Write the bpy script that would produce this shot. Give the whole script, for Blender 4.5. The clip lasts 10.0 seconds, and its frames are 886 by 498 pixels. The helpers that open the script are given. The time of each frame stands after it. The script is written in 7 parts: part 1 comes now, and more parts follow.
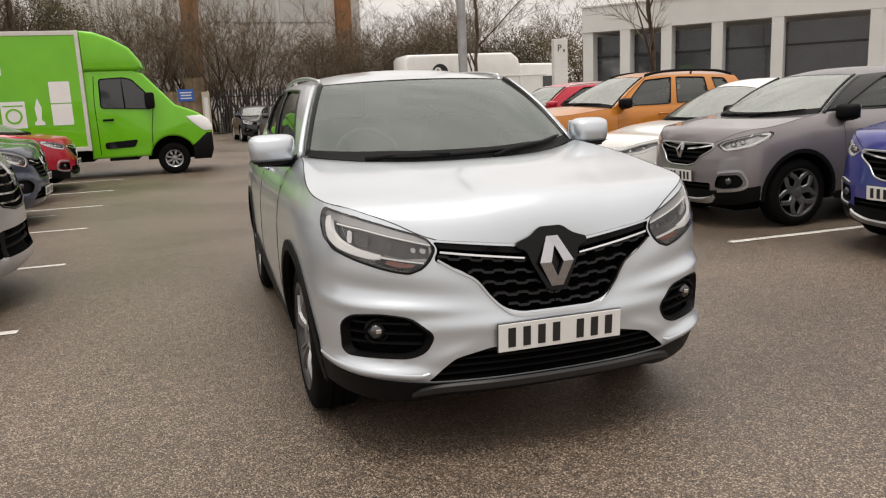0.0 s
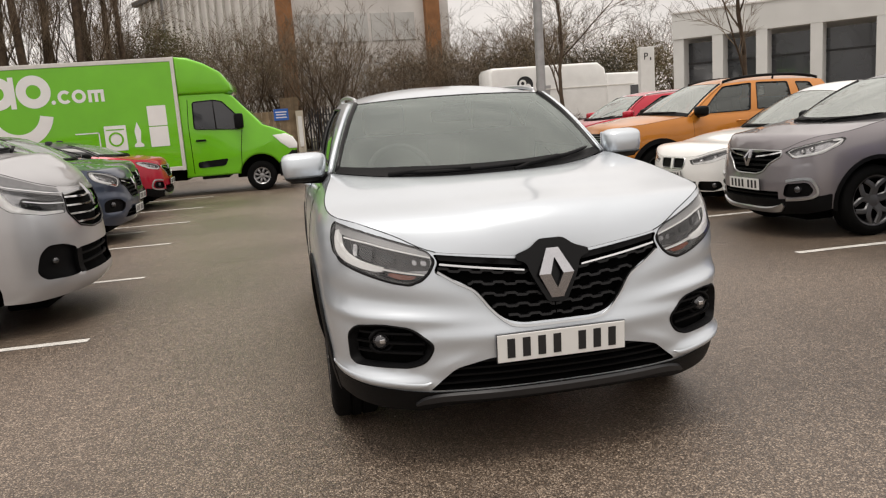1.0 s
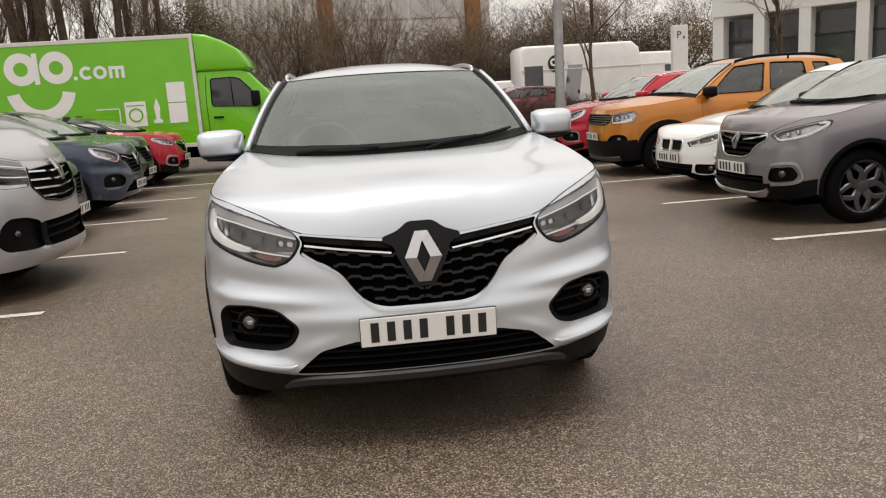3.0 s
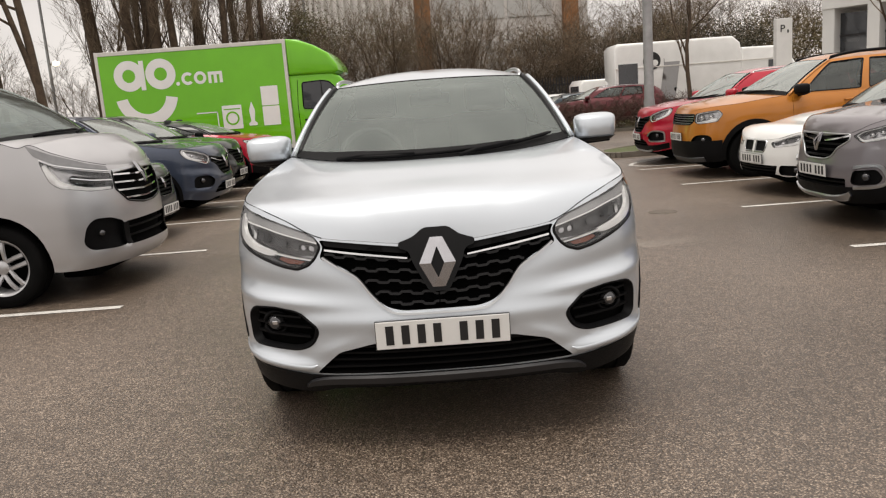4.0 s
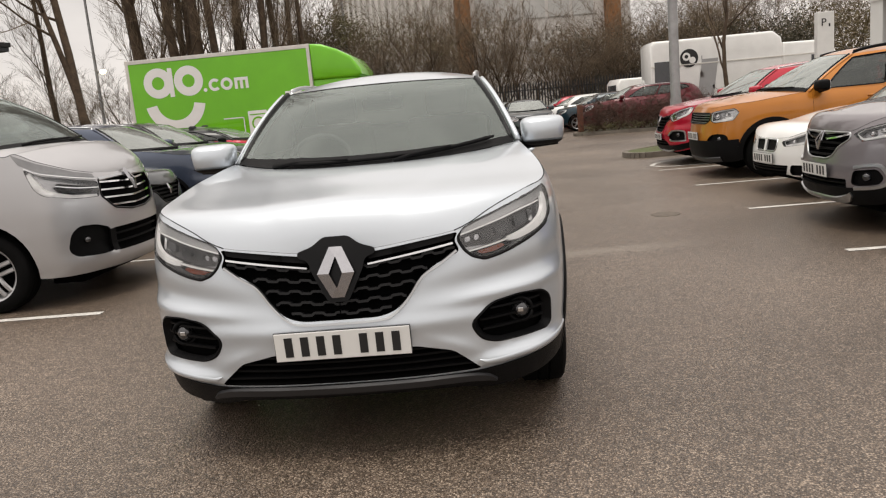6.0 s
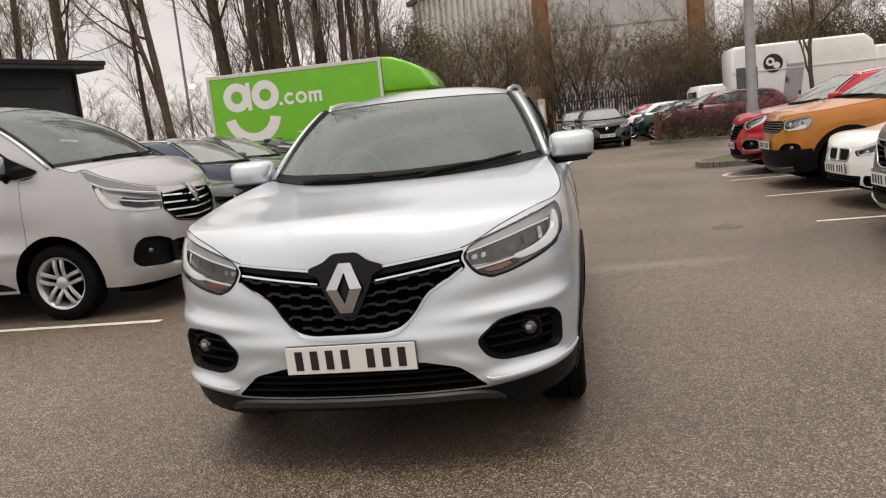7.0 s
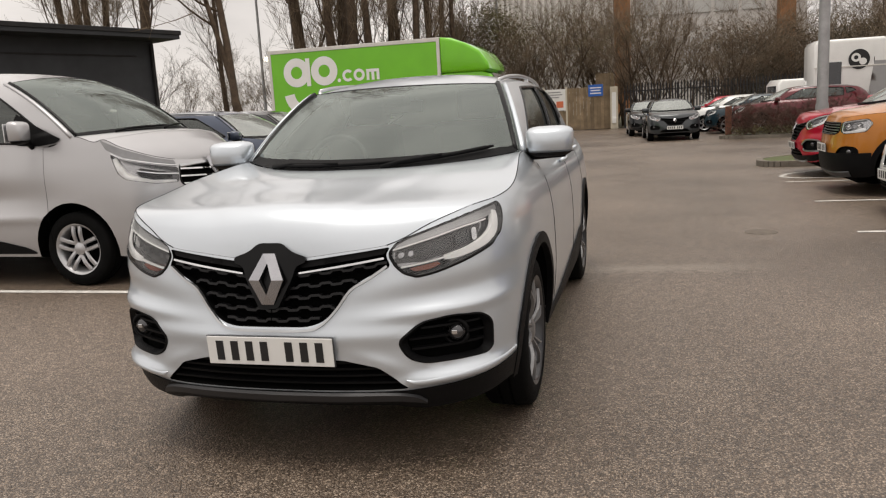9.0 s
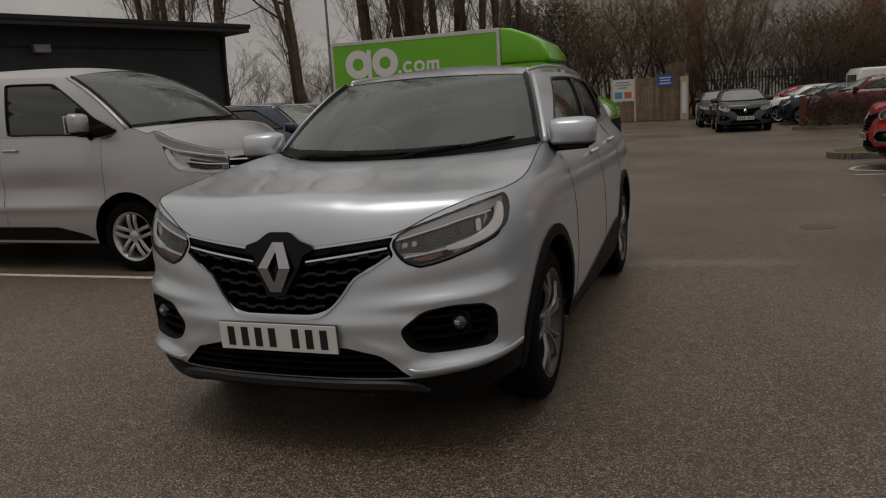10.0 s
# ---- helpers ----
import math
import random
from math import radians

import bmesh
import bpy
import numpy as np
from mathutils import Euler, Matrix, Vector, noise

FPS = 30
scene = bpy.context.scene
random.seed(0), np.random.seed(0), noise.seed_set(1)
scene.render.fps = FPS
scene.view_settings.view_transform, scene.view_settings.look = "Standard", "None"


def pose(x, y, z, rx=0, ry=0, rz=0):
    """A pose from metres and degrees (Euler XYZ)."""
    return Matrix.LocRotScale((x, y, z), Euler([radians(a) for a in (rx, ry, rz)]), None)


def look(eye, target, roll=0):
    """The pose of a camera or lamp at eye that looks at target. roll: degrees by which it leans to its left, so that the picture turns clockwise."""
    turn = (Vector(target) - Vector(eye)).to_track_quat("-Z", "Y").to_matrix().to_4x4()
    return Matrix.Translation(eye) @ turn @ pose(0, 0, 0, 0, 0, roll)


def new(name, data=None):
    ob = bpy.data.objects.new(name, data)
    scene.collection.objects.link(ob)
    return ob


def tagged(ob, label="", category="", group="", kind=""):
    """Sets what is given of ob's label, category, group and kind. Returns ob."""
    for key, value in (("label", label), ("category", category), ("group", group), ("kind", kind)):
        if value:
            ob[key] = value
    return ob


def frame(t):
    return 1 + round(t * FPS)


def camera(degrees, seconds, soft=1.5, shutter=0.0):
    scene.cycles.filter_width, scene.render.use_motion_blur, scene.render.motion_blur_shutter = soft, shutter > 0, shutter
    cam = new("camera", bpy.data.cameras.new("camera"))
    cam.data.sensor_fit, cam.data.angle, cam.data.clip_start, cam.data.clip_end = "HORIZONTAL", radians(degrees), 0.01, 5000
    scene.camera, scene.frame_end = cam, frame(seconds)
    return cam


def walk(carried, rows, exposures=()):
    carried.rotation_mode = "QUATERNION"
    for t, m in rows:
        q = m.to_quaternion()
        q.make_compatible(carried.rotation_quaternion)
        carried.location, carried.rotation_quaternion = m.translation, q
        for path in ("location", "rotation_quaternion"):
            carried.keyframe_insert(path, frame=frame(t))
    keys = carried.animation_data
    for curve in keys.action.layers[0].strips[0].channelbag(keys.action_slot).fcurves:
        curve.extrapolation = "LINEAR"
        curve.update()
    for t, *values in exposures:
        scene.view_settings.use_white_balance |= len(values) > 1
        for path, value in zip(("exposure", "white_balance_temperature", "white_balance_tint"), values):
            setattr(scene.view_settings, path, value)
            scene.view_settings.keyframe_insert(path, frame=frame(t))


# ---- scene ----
from mathutils.geometry import delaunay_2d_cdt

cam = camera(59.5, 10.0, soft=1.2)
PATH = [
    (0, (-1.285, -2.632, 1.406), (-0.7, -0.758, 1.023), -2.5),
    (0.5, (-1.117, -2.707, 1.388), (-0.661, -0.792, 1.034), -3.2),
    (1, (-0.951, -2.795, 1.398), (-0.599, -0.855, 1.061), -4.1),
    (1.5, (-0.804, -2.822, 1.386), (-0.483, -0.877, 1.051), -4.9),
    (2, (-0.612, -2.817, 1.357), (-0.309, -0.871, 1.008), -4.2),
    (3.3, (-0.178, -2.853, 1.353), (0.002, -0.897, 0.969), -3.7),
    (3.5, (-0.115, -2.868, 1.353), (0.006, -0.908, 0.973), -3.9),
    (4, (0.044, -2.899, 1.366), (0.031, -0.933, 0.999), -4.3),
    (4.5, (0.189, -2.899, 1.354), (0.144, -0.932, 0.992), -4.3),
    (5, (0.348, -2.852, 1.335), (0.3, -0.886, 0.97), -4.3),
    (6.5, (0.739, -2.795, 1.342), (0.509, -0.837, 1.006), -5.7),
    (7, (0.892, -2.79, 1.348), (0.552, -0.844, 1.036), -5.8),
    (7.5, (1.027, -2.786, 1.352), (0.607, -0.853, 1.052), -5.3),
    (8, (1.148, -2.732, 1.335), (0.684, -0.81, 1.035), -4.4),
    (8.5, (1.298, -2.63, 1.335), (0.803, -0.719, 1.016), -3.6),
    (9, (1.4, -2.56, 1.352), (0.882, -0.66, 1.007), -3.2),
    (9.5, (1.52, -2.55, 1.352), (0.943, -0.67, 0.988), -3.4),
    (10, (1.635, -2.501, 1.338), (0.95, -0.656, 0.981), -3.4),
]
# the clip fades down at its very end
FADE = [(0.0, 0.0), (8.8, 0.0), (9.0, -0.06), (9.25, -0.32), (9.5, -0.68), (9.75, -1.06), (10.0, -1.45)]
walk(cam, [(t, look(eye, target, roll)) for t, eye, target, roll in PATH], FADE)

# ---------------------------------------------------------------- sky and sun
world = bpy.data.worlds.new("overcast_sky")
scene.world = world
world.use_nodes = True
wn, wl = world.node_tree.nodes, world.node_tree.links
sky = wn.new("ShaderNodeTexSky")
sky.sky_type, sky.sun_disc = "NISHITA", False
sky.sun_elevation, sky.sun_rotation = radians(79), radians(200)
sky_gain = wn.new("ShaderNodeVectorMath")
sky_gain.operation = "SCALE"
sky_gain.inputs["Scale"].default_value = 0.06
wl.new(sky.outputs["Color"], sky_gain.inputs[0])
w_tc = wn.new("ShaderNodeTexCoord")
w_map = wn.new("ShaderNodeMapping")
w_map.inputs["Scale"].default_value = (1.0, 1.0, 3.2)
w_noise = wn.new("ShaderNodeTexNoise")
w_noise.inputs["Scale"].default_value = 2.6
w_noise.inputs["Detail"].default_value = 6.0
w_ramp = wn.new("ShaderNodeValToRGB")
w_ramp.color_ramp.elements[0].position, w_ramp.color_ramp.elements[0].color = 0.36, (0.80, 0.745, 0.705, 1)
w_ramp.color_ramp.elements[1].position, w_ramp.color_ramp.elements[1].color = 0.66, (1.08, 1.0, 0.935, 1)
wl.new(w_tc.outputs["Generated"], w_map.inputs["Vector"])
wl.new(w_map.outputs["Vector"], w_noise.inputs["Vector"])
wl.new(w_noise.outputs["Fac"], w_ramp.inputs["Fac"])
w_mix = wn.new("ShaderNodeMixRGB")
w_mix.inputs["Fac"].default_value = 0.93
wl.new(sky_gain.outputs["Vector"], w_mix.inputs["Color1"])
wl.new(w_ramp.outputs["Color"], w_mix.inputs["Color2"])
# an overcast dome is about three times as bright overhead as at the horizon
w_sep = wn.new("ShaderNodeSeparateXYZ")
wl.new(w_tc.outputs["Generated"], w_sep.inputs["Vector"])
w_gain = wn.new("ShaderNodeMapRange")
w_gain.inputs["From Min"].default_value, w_gain.inputs["From Max"].default_value = 0.05, 1.0
w_gain.inputs["To Min"].default_value, w_gain.inputs["To Max"].default_value = 1.0, 1.85
wl.new(w_sep.outputs["Z"], w_gain.inputs["Value"])
w_mul = wn.new("ShaderNodeVectorMath")
w_mul.operation = "SCALE"
wl.new(w_mix.outputs["Color"], w_mul.inputs[0])
wl.new(w_gain.outputs["Result"], w_mul.inputs["Scale"])
wl.new(w_mul.outputs["Vector"], wn["Background"].inputs["Color"])
wn["Background"].inputs["Strength"].default_value = 0.92
sun = new("sun", bpy.data.lights.new("sun", "SUN"))
sun.data.energy, sun.data.angle, sun.data.color = 1.8, radians(28), (1.0, 0.94, 0.86)
sun.matrix_world = look((-0.8, -2.2, 12), (0, 0, 0))


# ---------------------------------------------------------------- materials
def mat(name, color, rough=0.5, metal=0.0, coat=0.0, spec=0.5, vary=0.0, vscale=3.0, bump=0.0, bscale=200.0, fine=0.0, alt=None, obj=False, coat_rough=0.03):
    """A procedural material: base colour broken at two scales, with bump."""
    m = bpy.data.materials.new(name)
    m.use_nodes = True
    n, l = m.node_tree.nodes, m.node_tree.links
    b = n["Principled BSDF"]
    b.inputs["Base Color"].default_value = (*color, 1)
    b.inputs["Roughness"].default_value = rough
    b.inputs["Metallic"].default_value = metal
    b.inputs["Coat Weight"].default_value = coat
    b.inputs["Coat Roughness"].default_value = coat_rough
    b.inputs["Specular IOR Level"].default_value = spec
    tc = n.new("ShaderNodeTexCoord")
    if vary or fine:
        big = n.new("ShaderNodeTexNoise")
        big.inputs["Scale"].default_value, big.inputs["Detail"].default_value = vscale, 5
        small = n.new("ShaderNodeTexNoise")
        small.inputs["Scale"].default_value, small.inputs["Detail"].default_value = bscale, 3
        l.new(tc.outputs["Object"], big.inputs["Vector"])
        l.new(tc.outputs["Object"], small.inputs["Vector"])
        r1 = n.new("ShaderNodeMapRange")
        r1.inputs["From Min"].default_value, r1.inputs["From Max"].default_value = 0.3, 0.7
        r1.inputs["To Min"].default_value, r1.inputs["To Max"].default_value = 0.0, 1.0
        l.new(big.outputs["Fac"], r1.inputs["Value"])
        mix = n.new("ShaderNodeMixRGB")
        other = alt or tuple(c * (1 - vary) for c in color)
        mix.inputs["Color1"].default_value, mix.inputs["Color2"].default_value = (*color, 1), (*other, 1)
        l.new(r1.outputs["Result"], mix.inputs["Fac"])
        mul = n.new("ShaderNodeMixRGB")
        mul.blend_type = "MULTIPLY"
        mul.inputs["Fac"].default_value = 1.0
        r2 = n.new("ShaderNodeMapRange")
        r2.inputs["From Min"].default_value, r2.inputs["From Max"].default_value = 0.3, 0.7
        r2.inputs["To Min"].default_value, r2.inputs["To Max"].default_value = 1 - fine, 1 + fine
        l.new(small.outputs["Fac"], r2.inputs["Value"])
        l.new(mix.outputs["Color"], mul.inputs["Color1"])
        l.new(r2.outputs["Result"], mul.inputs["Color2"])
        last = mul
        if obj:
            info = n.new("ShaderNodeObjectInfo")
            r3 = n.new("ShaderNodeMapRange")
            r3.inputs["To Min"].default_value, r3.inputs["To Max"].default_value = 0.75, 1.2
            l.new(info.outputs["Random"], r3.inputs["Value"])
            m2 = n.new("ShaderNodeMixRGB")
            m2.blend_type = "MULTIPLY"
            m2.inputs["Fac"].default_value = 1.0
            l.new(mul.outputs["Color"], m2.inputs["Color1"])
            l.new(r3.outputs["Result"], m2.inputs["Color2"])
            last = m2
        l.new(last.outputs["Color"], b.inputs["Base Color"])
        rr = n.new("ShaderNodeMapRange")
        rr.inputs["To Min"].default_value, rr.inputs["To Max"].default_value = rough * 0.85, min(1, rough * 1.15)
        l.new(big.outputs["Fac"], rr.inputs["Value"])
        l.new(rr.outputs["Result"], b.inputs["Roughness"])
    if bump:
        bt = n.new("ShaderNodeTexNoise")
        bt.inputs["Scale"].default_value, bt.inputs["Detail"].default_value = bscale, 4
        l.new(tc.outputs["Object"], bt.inputs["Vector"])
        bn = n.new("ShaderNodeBump")
        bn.inputs["Strength"].default_value, bn.inputs["Distance"].default_value = bump, 0.01
        l.new(bt.outputs["Fac"], bn.inputs["Height"])
        l.new(bn.outputs["Normal"], b.inputs["Normal"])
    return m


def paint(name, color, metal=0.0, rough=0.35, dirt=0.10, coat_rough=0.05):
    """Car paint: flake or solid base, clear coat, and a thin uneven road film."""
    m = mat(name, color, rough=rough, metal=metal, coat=0.9, spec=0.15, vary=dirt, vscale=2.2, fine=0.05, bscale=900.0, coat_rough=coat_rough)
    return m


def glass(name, tint, gloss=1.0, ior=1.85, film=0.0, green=0.0):
    """A single pane: clear tinted sheet with a Fresnel gloss and a pale veil."""
    m = bpy.data.materials.new(name)
    m.use_nodes = True
    n, l = m.node_tree.nodes, m.node_tree.links
    n.remove(n["Principled BSDF"])
    tr, gl, mx, fr = n.new("ShaderNodeBsdfTransparent"), n.new("ShaderNodeBsdfGlossy"), n.new("ShaderNodeMixShader"), n.new("ShaderNodeFresnel")
    tr.inputs["Color"].default_value = (*tint, 1)
    gl.inputs["Roughness"].default_value = 0.03
    gl.inputs["Color"].default_value = ((1 - green) * gloss, gloss, (1 - green * 0.45) * gloss, 1)
    fr.inputs["IOR"].default_value = ior
    l.new(fr.outputs["Fac"], mx.inputs["Fac"])
    # pale diffuse veil: part of the sky's reflection put into the colour
    veil, dm = n.new("ShaderNodeBsdfDiffuse"), n.new("ShaderNodeMixShader")
    veil.inputs["Color"].default_value = (0.55, 0.57, 0.54, 1)
    dn, dr, dt = n.new("ShaderNodeTexNoise"), n.new("ShaderNodeMapRange"), n.new("ShaderNodeTexCoord")
    dn.inputs["Scale"].default_value, dn.inputs["Detail"].default_value = 2.5, 4
    dr.inputs["To Min"].default_value, dr.inputs["To Max"].default_value = film * 0.6, film * 1.4
    l.new(dt.outputs["Object"], dn.inputs["Vector"])
    l.new(dn.outputs["Fac"], dr.inputs["Value"])
    l.new(dr.outputs["Result"], dm.inputs["Fac"])
    l.new(tr.outputs["BSDF"], dm.inputs[1])
    l.new(veil.outputs["BSDF"], dm.inputs[2])
    l.new(dm.outputs["Shader"], mx.inputs[1])
    l.new(gl.outputs["BSDF"], mx.inputs[2])
    l.new(mx.outputs["Shader"], n["Material Output"].inputs["Surface"])
    return m


def asphalt_mat():
    m = bpy.data.materials.new("worn_asphalt")
    m.use_nodes = True
    n, l = m.node_tree.nodes, m.node_tree.links
    b = n["Principled BSDF"]
    b.inputs["Specular IOR Level"].default_value = 0.75
    tc = n.new("ShaderNodeTexCoord")
    vor = n.new("ShaderNodeTexVoronoi")
    vor.inputs["Scale"].default_value = 140.0
    big = n.new("ShaderNodeTexNoise")
    big.inputs["Scale"].default_value, big.inputs["Detail"].default_value = 0.35, 6
    mid = n.new("ShaderNodeTexNoise")
    mid.inputs["Scale"].default_value, mid.inputs["Detail"].default_value = 14.0, 5
    for t in (vor, big, mid):
        l.new(tc.outputs["Object"], t.inputs["Vector"])
    stone = n.new("ShaderNodeValToRGB")
    e = stone.color_ramp.elements
    e[0].position, e[0].color = 0.0, (0.088, 0.065, 0.047, 1)
    e[1].position, e[1].color = 1.0, (0.43, 0.342, 0.262, 1)
    mide = e.new(0.62)
    mide.color = (0.165, 0.121, 0.088, 1)
    sep = n.new("ShaderNodeSeparateColor")
    l.new(vor.outputs["Color"], sep.inputs["Color"])
    l.new(sep.outputs["Red"], stone.inputs["Fac"])
    patch = n.new("ShaderNodeMapRange")
    patch.inputs["From Min"].default_value, patch.inputs["From Max"].default_value = 0.3, 0.72
    patch.inputs["To Min"].default_value, patch.inputs["To Max"].default_value = 0.67, 1.12
    l.new(big.outputs["Fac"], patch.inputs["Value"])
    p2 = n.new("ShaderNodeMapRange")
    p2.inputs["From Min"].default_value, p2.inputs["From Max"].default_value = 0.3, 0.7
    p2.inputs["To Min"].default_value, p2.inputs["To Max"].default_value = 0.82, 1.16
    l.new(mid.outputs["Fac"], p2.inputs["Value"])
    m1, m2 = n.new("ShaderNodeMixRGB"), n.new("ShaderNodeMixRGB")
    for x in (m1, m2):
        x.blend_type = "MULTIPLY"
        x.inputs["Fac"].default_value = 1.0
    gap = n.new("ShaderNodeMapRange")
    gap.inputs["From Min"].default_value, gap.inputs["From Max"].default_value = 0.30, 0.72
    gap.inputs["To Min"].default_value, gap.inputs["To Max"].default_value = 1.12, 0.42
    l.new(vor.outputs["Distance"], gap.inputs["Value"])
    m0 = n.new("ShaderNodeMixRGB")
    m0.blend_type = "MULTIPLY"
    m0.inputs["Fac"].default_value = 1.0
    l.new(stone.outputs["Color"], m0.inputs["Color1"])
    l.new(gap.outputs["Result"], m0.inputs["Color2"])
    l.new(m0.outputs["Color"], m1.inputs["Color1"])
    l.new(patch.outputs["Result"], m1.inputs["Color2"])
    l.new(m1.outputs["Color"], m2.inputs["Color1"])
    l.new(p2.outputs["Result"], m2.inputs["Color2"])
    # a pale scuff beside the silver car: a short band across the aisle with ragged ends
    sp = n.new("ShaderNodeSeparateXYZ")
    l.new(tc.outputs["Object"], sp.inputs["Vector"])

    def calc(op, a, c):
        k = n.new("ShaderNodeMath")
        k.operation = op
        for i, q in enumerate((a, c)):
            if isinstance(q, (int, float)):
                k.inputs[i].default_value = q
            else:
                l.new(q, k.inputs[i])
        return k.outputs[0]

    wob = calc("MULTIPLY", calc("SUBTRACT", mid.outputs["Fac"], 0.5), 0.5)
    off = calc("ABSOLUTE", calc("ADD", calc("SUBTRACT", sp.outputs["Y"], calc("ADD", calc("MULTIPLY", sp.outputs["X"], 0.08), 3.80)), wob), 0)
    across = calc("MAXIMUM", calc("SUBTRACT", 1.0, calc("DIVIDE", off, 0.22)), 0.0)
    ends = calc("MAXIMUM", calc("MINIMUM", calc("MULTIPLY", calc("SUBTRACT", sp.outputs["X"], 0.75), 3.0), calc("MULTIPLY", calc("SUBTRACT", 2.5, sp.outputs["X"]), 1.6)), 0.0)
    scuff = calc("MULTIPLY", across, calc("MINIMUM", ends, 1.0))
    pale = n.new("ShaderNodeMixRGB")
    pale.inputs["Color2"].default_value = (0.26, 0.225, 0.185, 1)
    l.new(calc("MULTIPLY", scuff, 0.55), pale.inputs["Fac"])
    l.new(m2.outputs["Color"], pale.inputs["Color1"])
    l.new(pale.outputs["Color"], b.inputs["Base Color"])
    rr = n.new("ShaderNodeMapRange")
    rr.inputs["From Min"].default_value, rr.inputs["From Max"].default_value = 0.35, 0.65
    rr.inputs["To Min"].default_value, rr.inputs["To Max"].default_value = 0.28, 0.46
    l.new(big.outputs["Fac"], rr.inputs["Value"])
    l.new(rr.outputs["Result"], b.inputs["Roughness"])
    bn = n.new("ShaderNodeBump")
    bn.inputs["Strength"].default_value, bn.inputs["Distance"].default_value = 0.65, 0.006
    l.new(vor.outputs["Distance"], bn.inputs["Height"])
    bn.invert = True
    l.new(bn.outputs["Normal"], b.inputs["Normal"])
    return m


ASPHALT = asphalt_mat()
LINE = mat("worn_line_paint", (0.62, 0.60, 0.56), 0.8, vary=0.35, vscale=9, fine=0.25, bscale=120, bump=0.3)
SILVER = paint("silver_metallic_paint", (0.57, 0.612, 0.655), 0.6, 0.34, 0.03, 0.095)
VANSILVER = paint("champagne_silver_paint", (0.47, 0.466, 0.475), 0.6, 0.36, 0.05, 0.06)
WHITEP = paint("white_paint", (0.80, 0.80, 0.78), 0.0, 0.4)
GREYP = paint("mauve_grey_metallic_paint", (0.225, 0.208, 0.218), 0.5, 0.36)
ORANGEP = paint("copper_orange_paint", (0.46, 0.17, 0.022), 0.25, 0.38)
REDP = paint("red_paint", (0.40, 0.004, 0.024), 0.15, 0.35)
DARKRED = paint("dark_red_paint", (0.10, 0.007, 0.013), 0.2, 0.35)
BLUEP = paint("slate_blue_paint", (0.045, 0.058, 0.090), 0.4, 0.35)
VIOLETP = paint("royal_blue_paint", (0.05, 0.055, 0.27), 0.3, 0.35)
BLACKP = paint("black_paint", (0.016, 0.017, 0.019), 0.2, 0.35)
SLATEP = paint("dark_grey_paint", (0.045, 0.050, 0.055), 0.3, 0.35)
GREENP = paint("lime_green_paint", (0.155, 0.50, 0.008), 0.0, 0.38)
PLASTIC = mat("black_plastic", (0.004, 0.004, 0.0045), 0.55, spec=0.12, vary=0.3, vscale=5, fine=0.2, bump=0.15, bscale=700)
GREYPLASTIC = mat("grey_plastic", (0.045, 0.046, 0.05), 0.5, vary=0.2, vscale=5, fine=0.1, bscale=500)
GLOSSBLACK = mat("gloss_black_trim", (0.003, 0.003, 0.0034), 0.25, spec=0.2, fine=0.1, bscale=50)
GRILLE = mat("grille_plastic", (0.008, 0.008, 0.009), 0.38, spec=0.3, vary=0.2, vscale=8)
# near-black that paints in the shade of recesses, gaps and undersides
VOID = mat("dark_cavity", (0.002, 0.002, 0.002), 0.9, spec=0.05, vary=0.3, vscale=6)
CHROME = mat("chrome", (0.80, 0.81, 0.82), 0.12, 1.0, vary=0.08, vscale=8)
SATIN = mat("satin_chrome", (0.55, 0.56, 0.57), 0.3, 1.0, vary=0.1, vscale=8)
ALLOY = mat("alloy_wheel_silver", (0.50, 0.50, 0.51), 0.35, 0.75, coat=0.4, vary=0.15, vscale=12, fine=0.05, bscale=200)
GUNMETAL = mat("gunmetal_alloy", (0.26, 0.26, 0.265), 0.4, 0.7, coat=0.4, vary=0.2, vscale=12)
SMOKEALLOY = mat("smoke_grey_alloy", (0.12, 0.12, 0.125), 0.45, 0.5, coat=0.3, vary=0.2, vscale=12)
DARKALLOY = mat("dark_alloy", (0.045, 0.045, 0.048), 0.4, 0.5, coat=0.4, vary=0.2, vscale=12)
RUBBER = mat("tyre_rubber", (0.005, 0.005, 0.005), 0.8, spec=0.08, vary=0.35, vscale=6, fine=0.2, bump=0.2, bscale=300)
SCREEN = glass("windscreen_glass", (0.62, 0.70, 0.66), ior=1.95, film=0.075, green=0.10)
# parked cars' screens: strong veil, bright sky reflection painted into the glass
SKYVEIL = glass("misted_windscreen", (0.60, 0.67, 0.63), ior=2.2, film=0.34, green=0.06)
SIDEGLASS = glass("side_glass", (0.30, 0.33, 0.32), ior=1.65, film=0.05, green=0.06)
LENS = glass("clear_lens", (0.97, 0.97, 0.97), ior=1.55)
LAMPBODY = mat("lamp_housing", (0.105, 0.102, 0.104), 0.25, 0.4, vary=0.5, vscale=14)
LAMPCHROME = mat("lamp_chrome_housing", (0.50, 0.50, 0.51), 0.22, 0.85, vary=0.3, vscale=25)
LAMPWHITE = mat("lamp_light_guide", (0.90, 0.90, 0.90), 0.2, coat=0.6, vary=0.05, vscale=10)
REFLECT = mat("lamp_reflector", (0.75, 0.75, 0.76), 0.15, 1.0, vary=0.2, vscale=25)
AMBER = mat("amber_lens", (0.30, 0.055, 0.015), 0.25, coat=0.8, vary=0.2, vscale=15)
EMBLEM = mat("emblem_chrome", (0.43, 0.43, 0.45), 0.16, 1.0, vary=0.1, vscale=20)
LEDGLASS = mat("led_module_glass", (0.035, 0.036, 0.038), 0.12, 0.0, coat=0.8, vary=0.1, vscale=20)
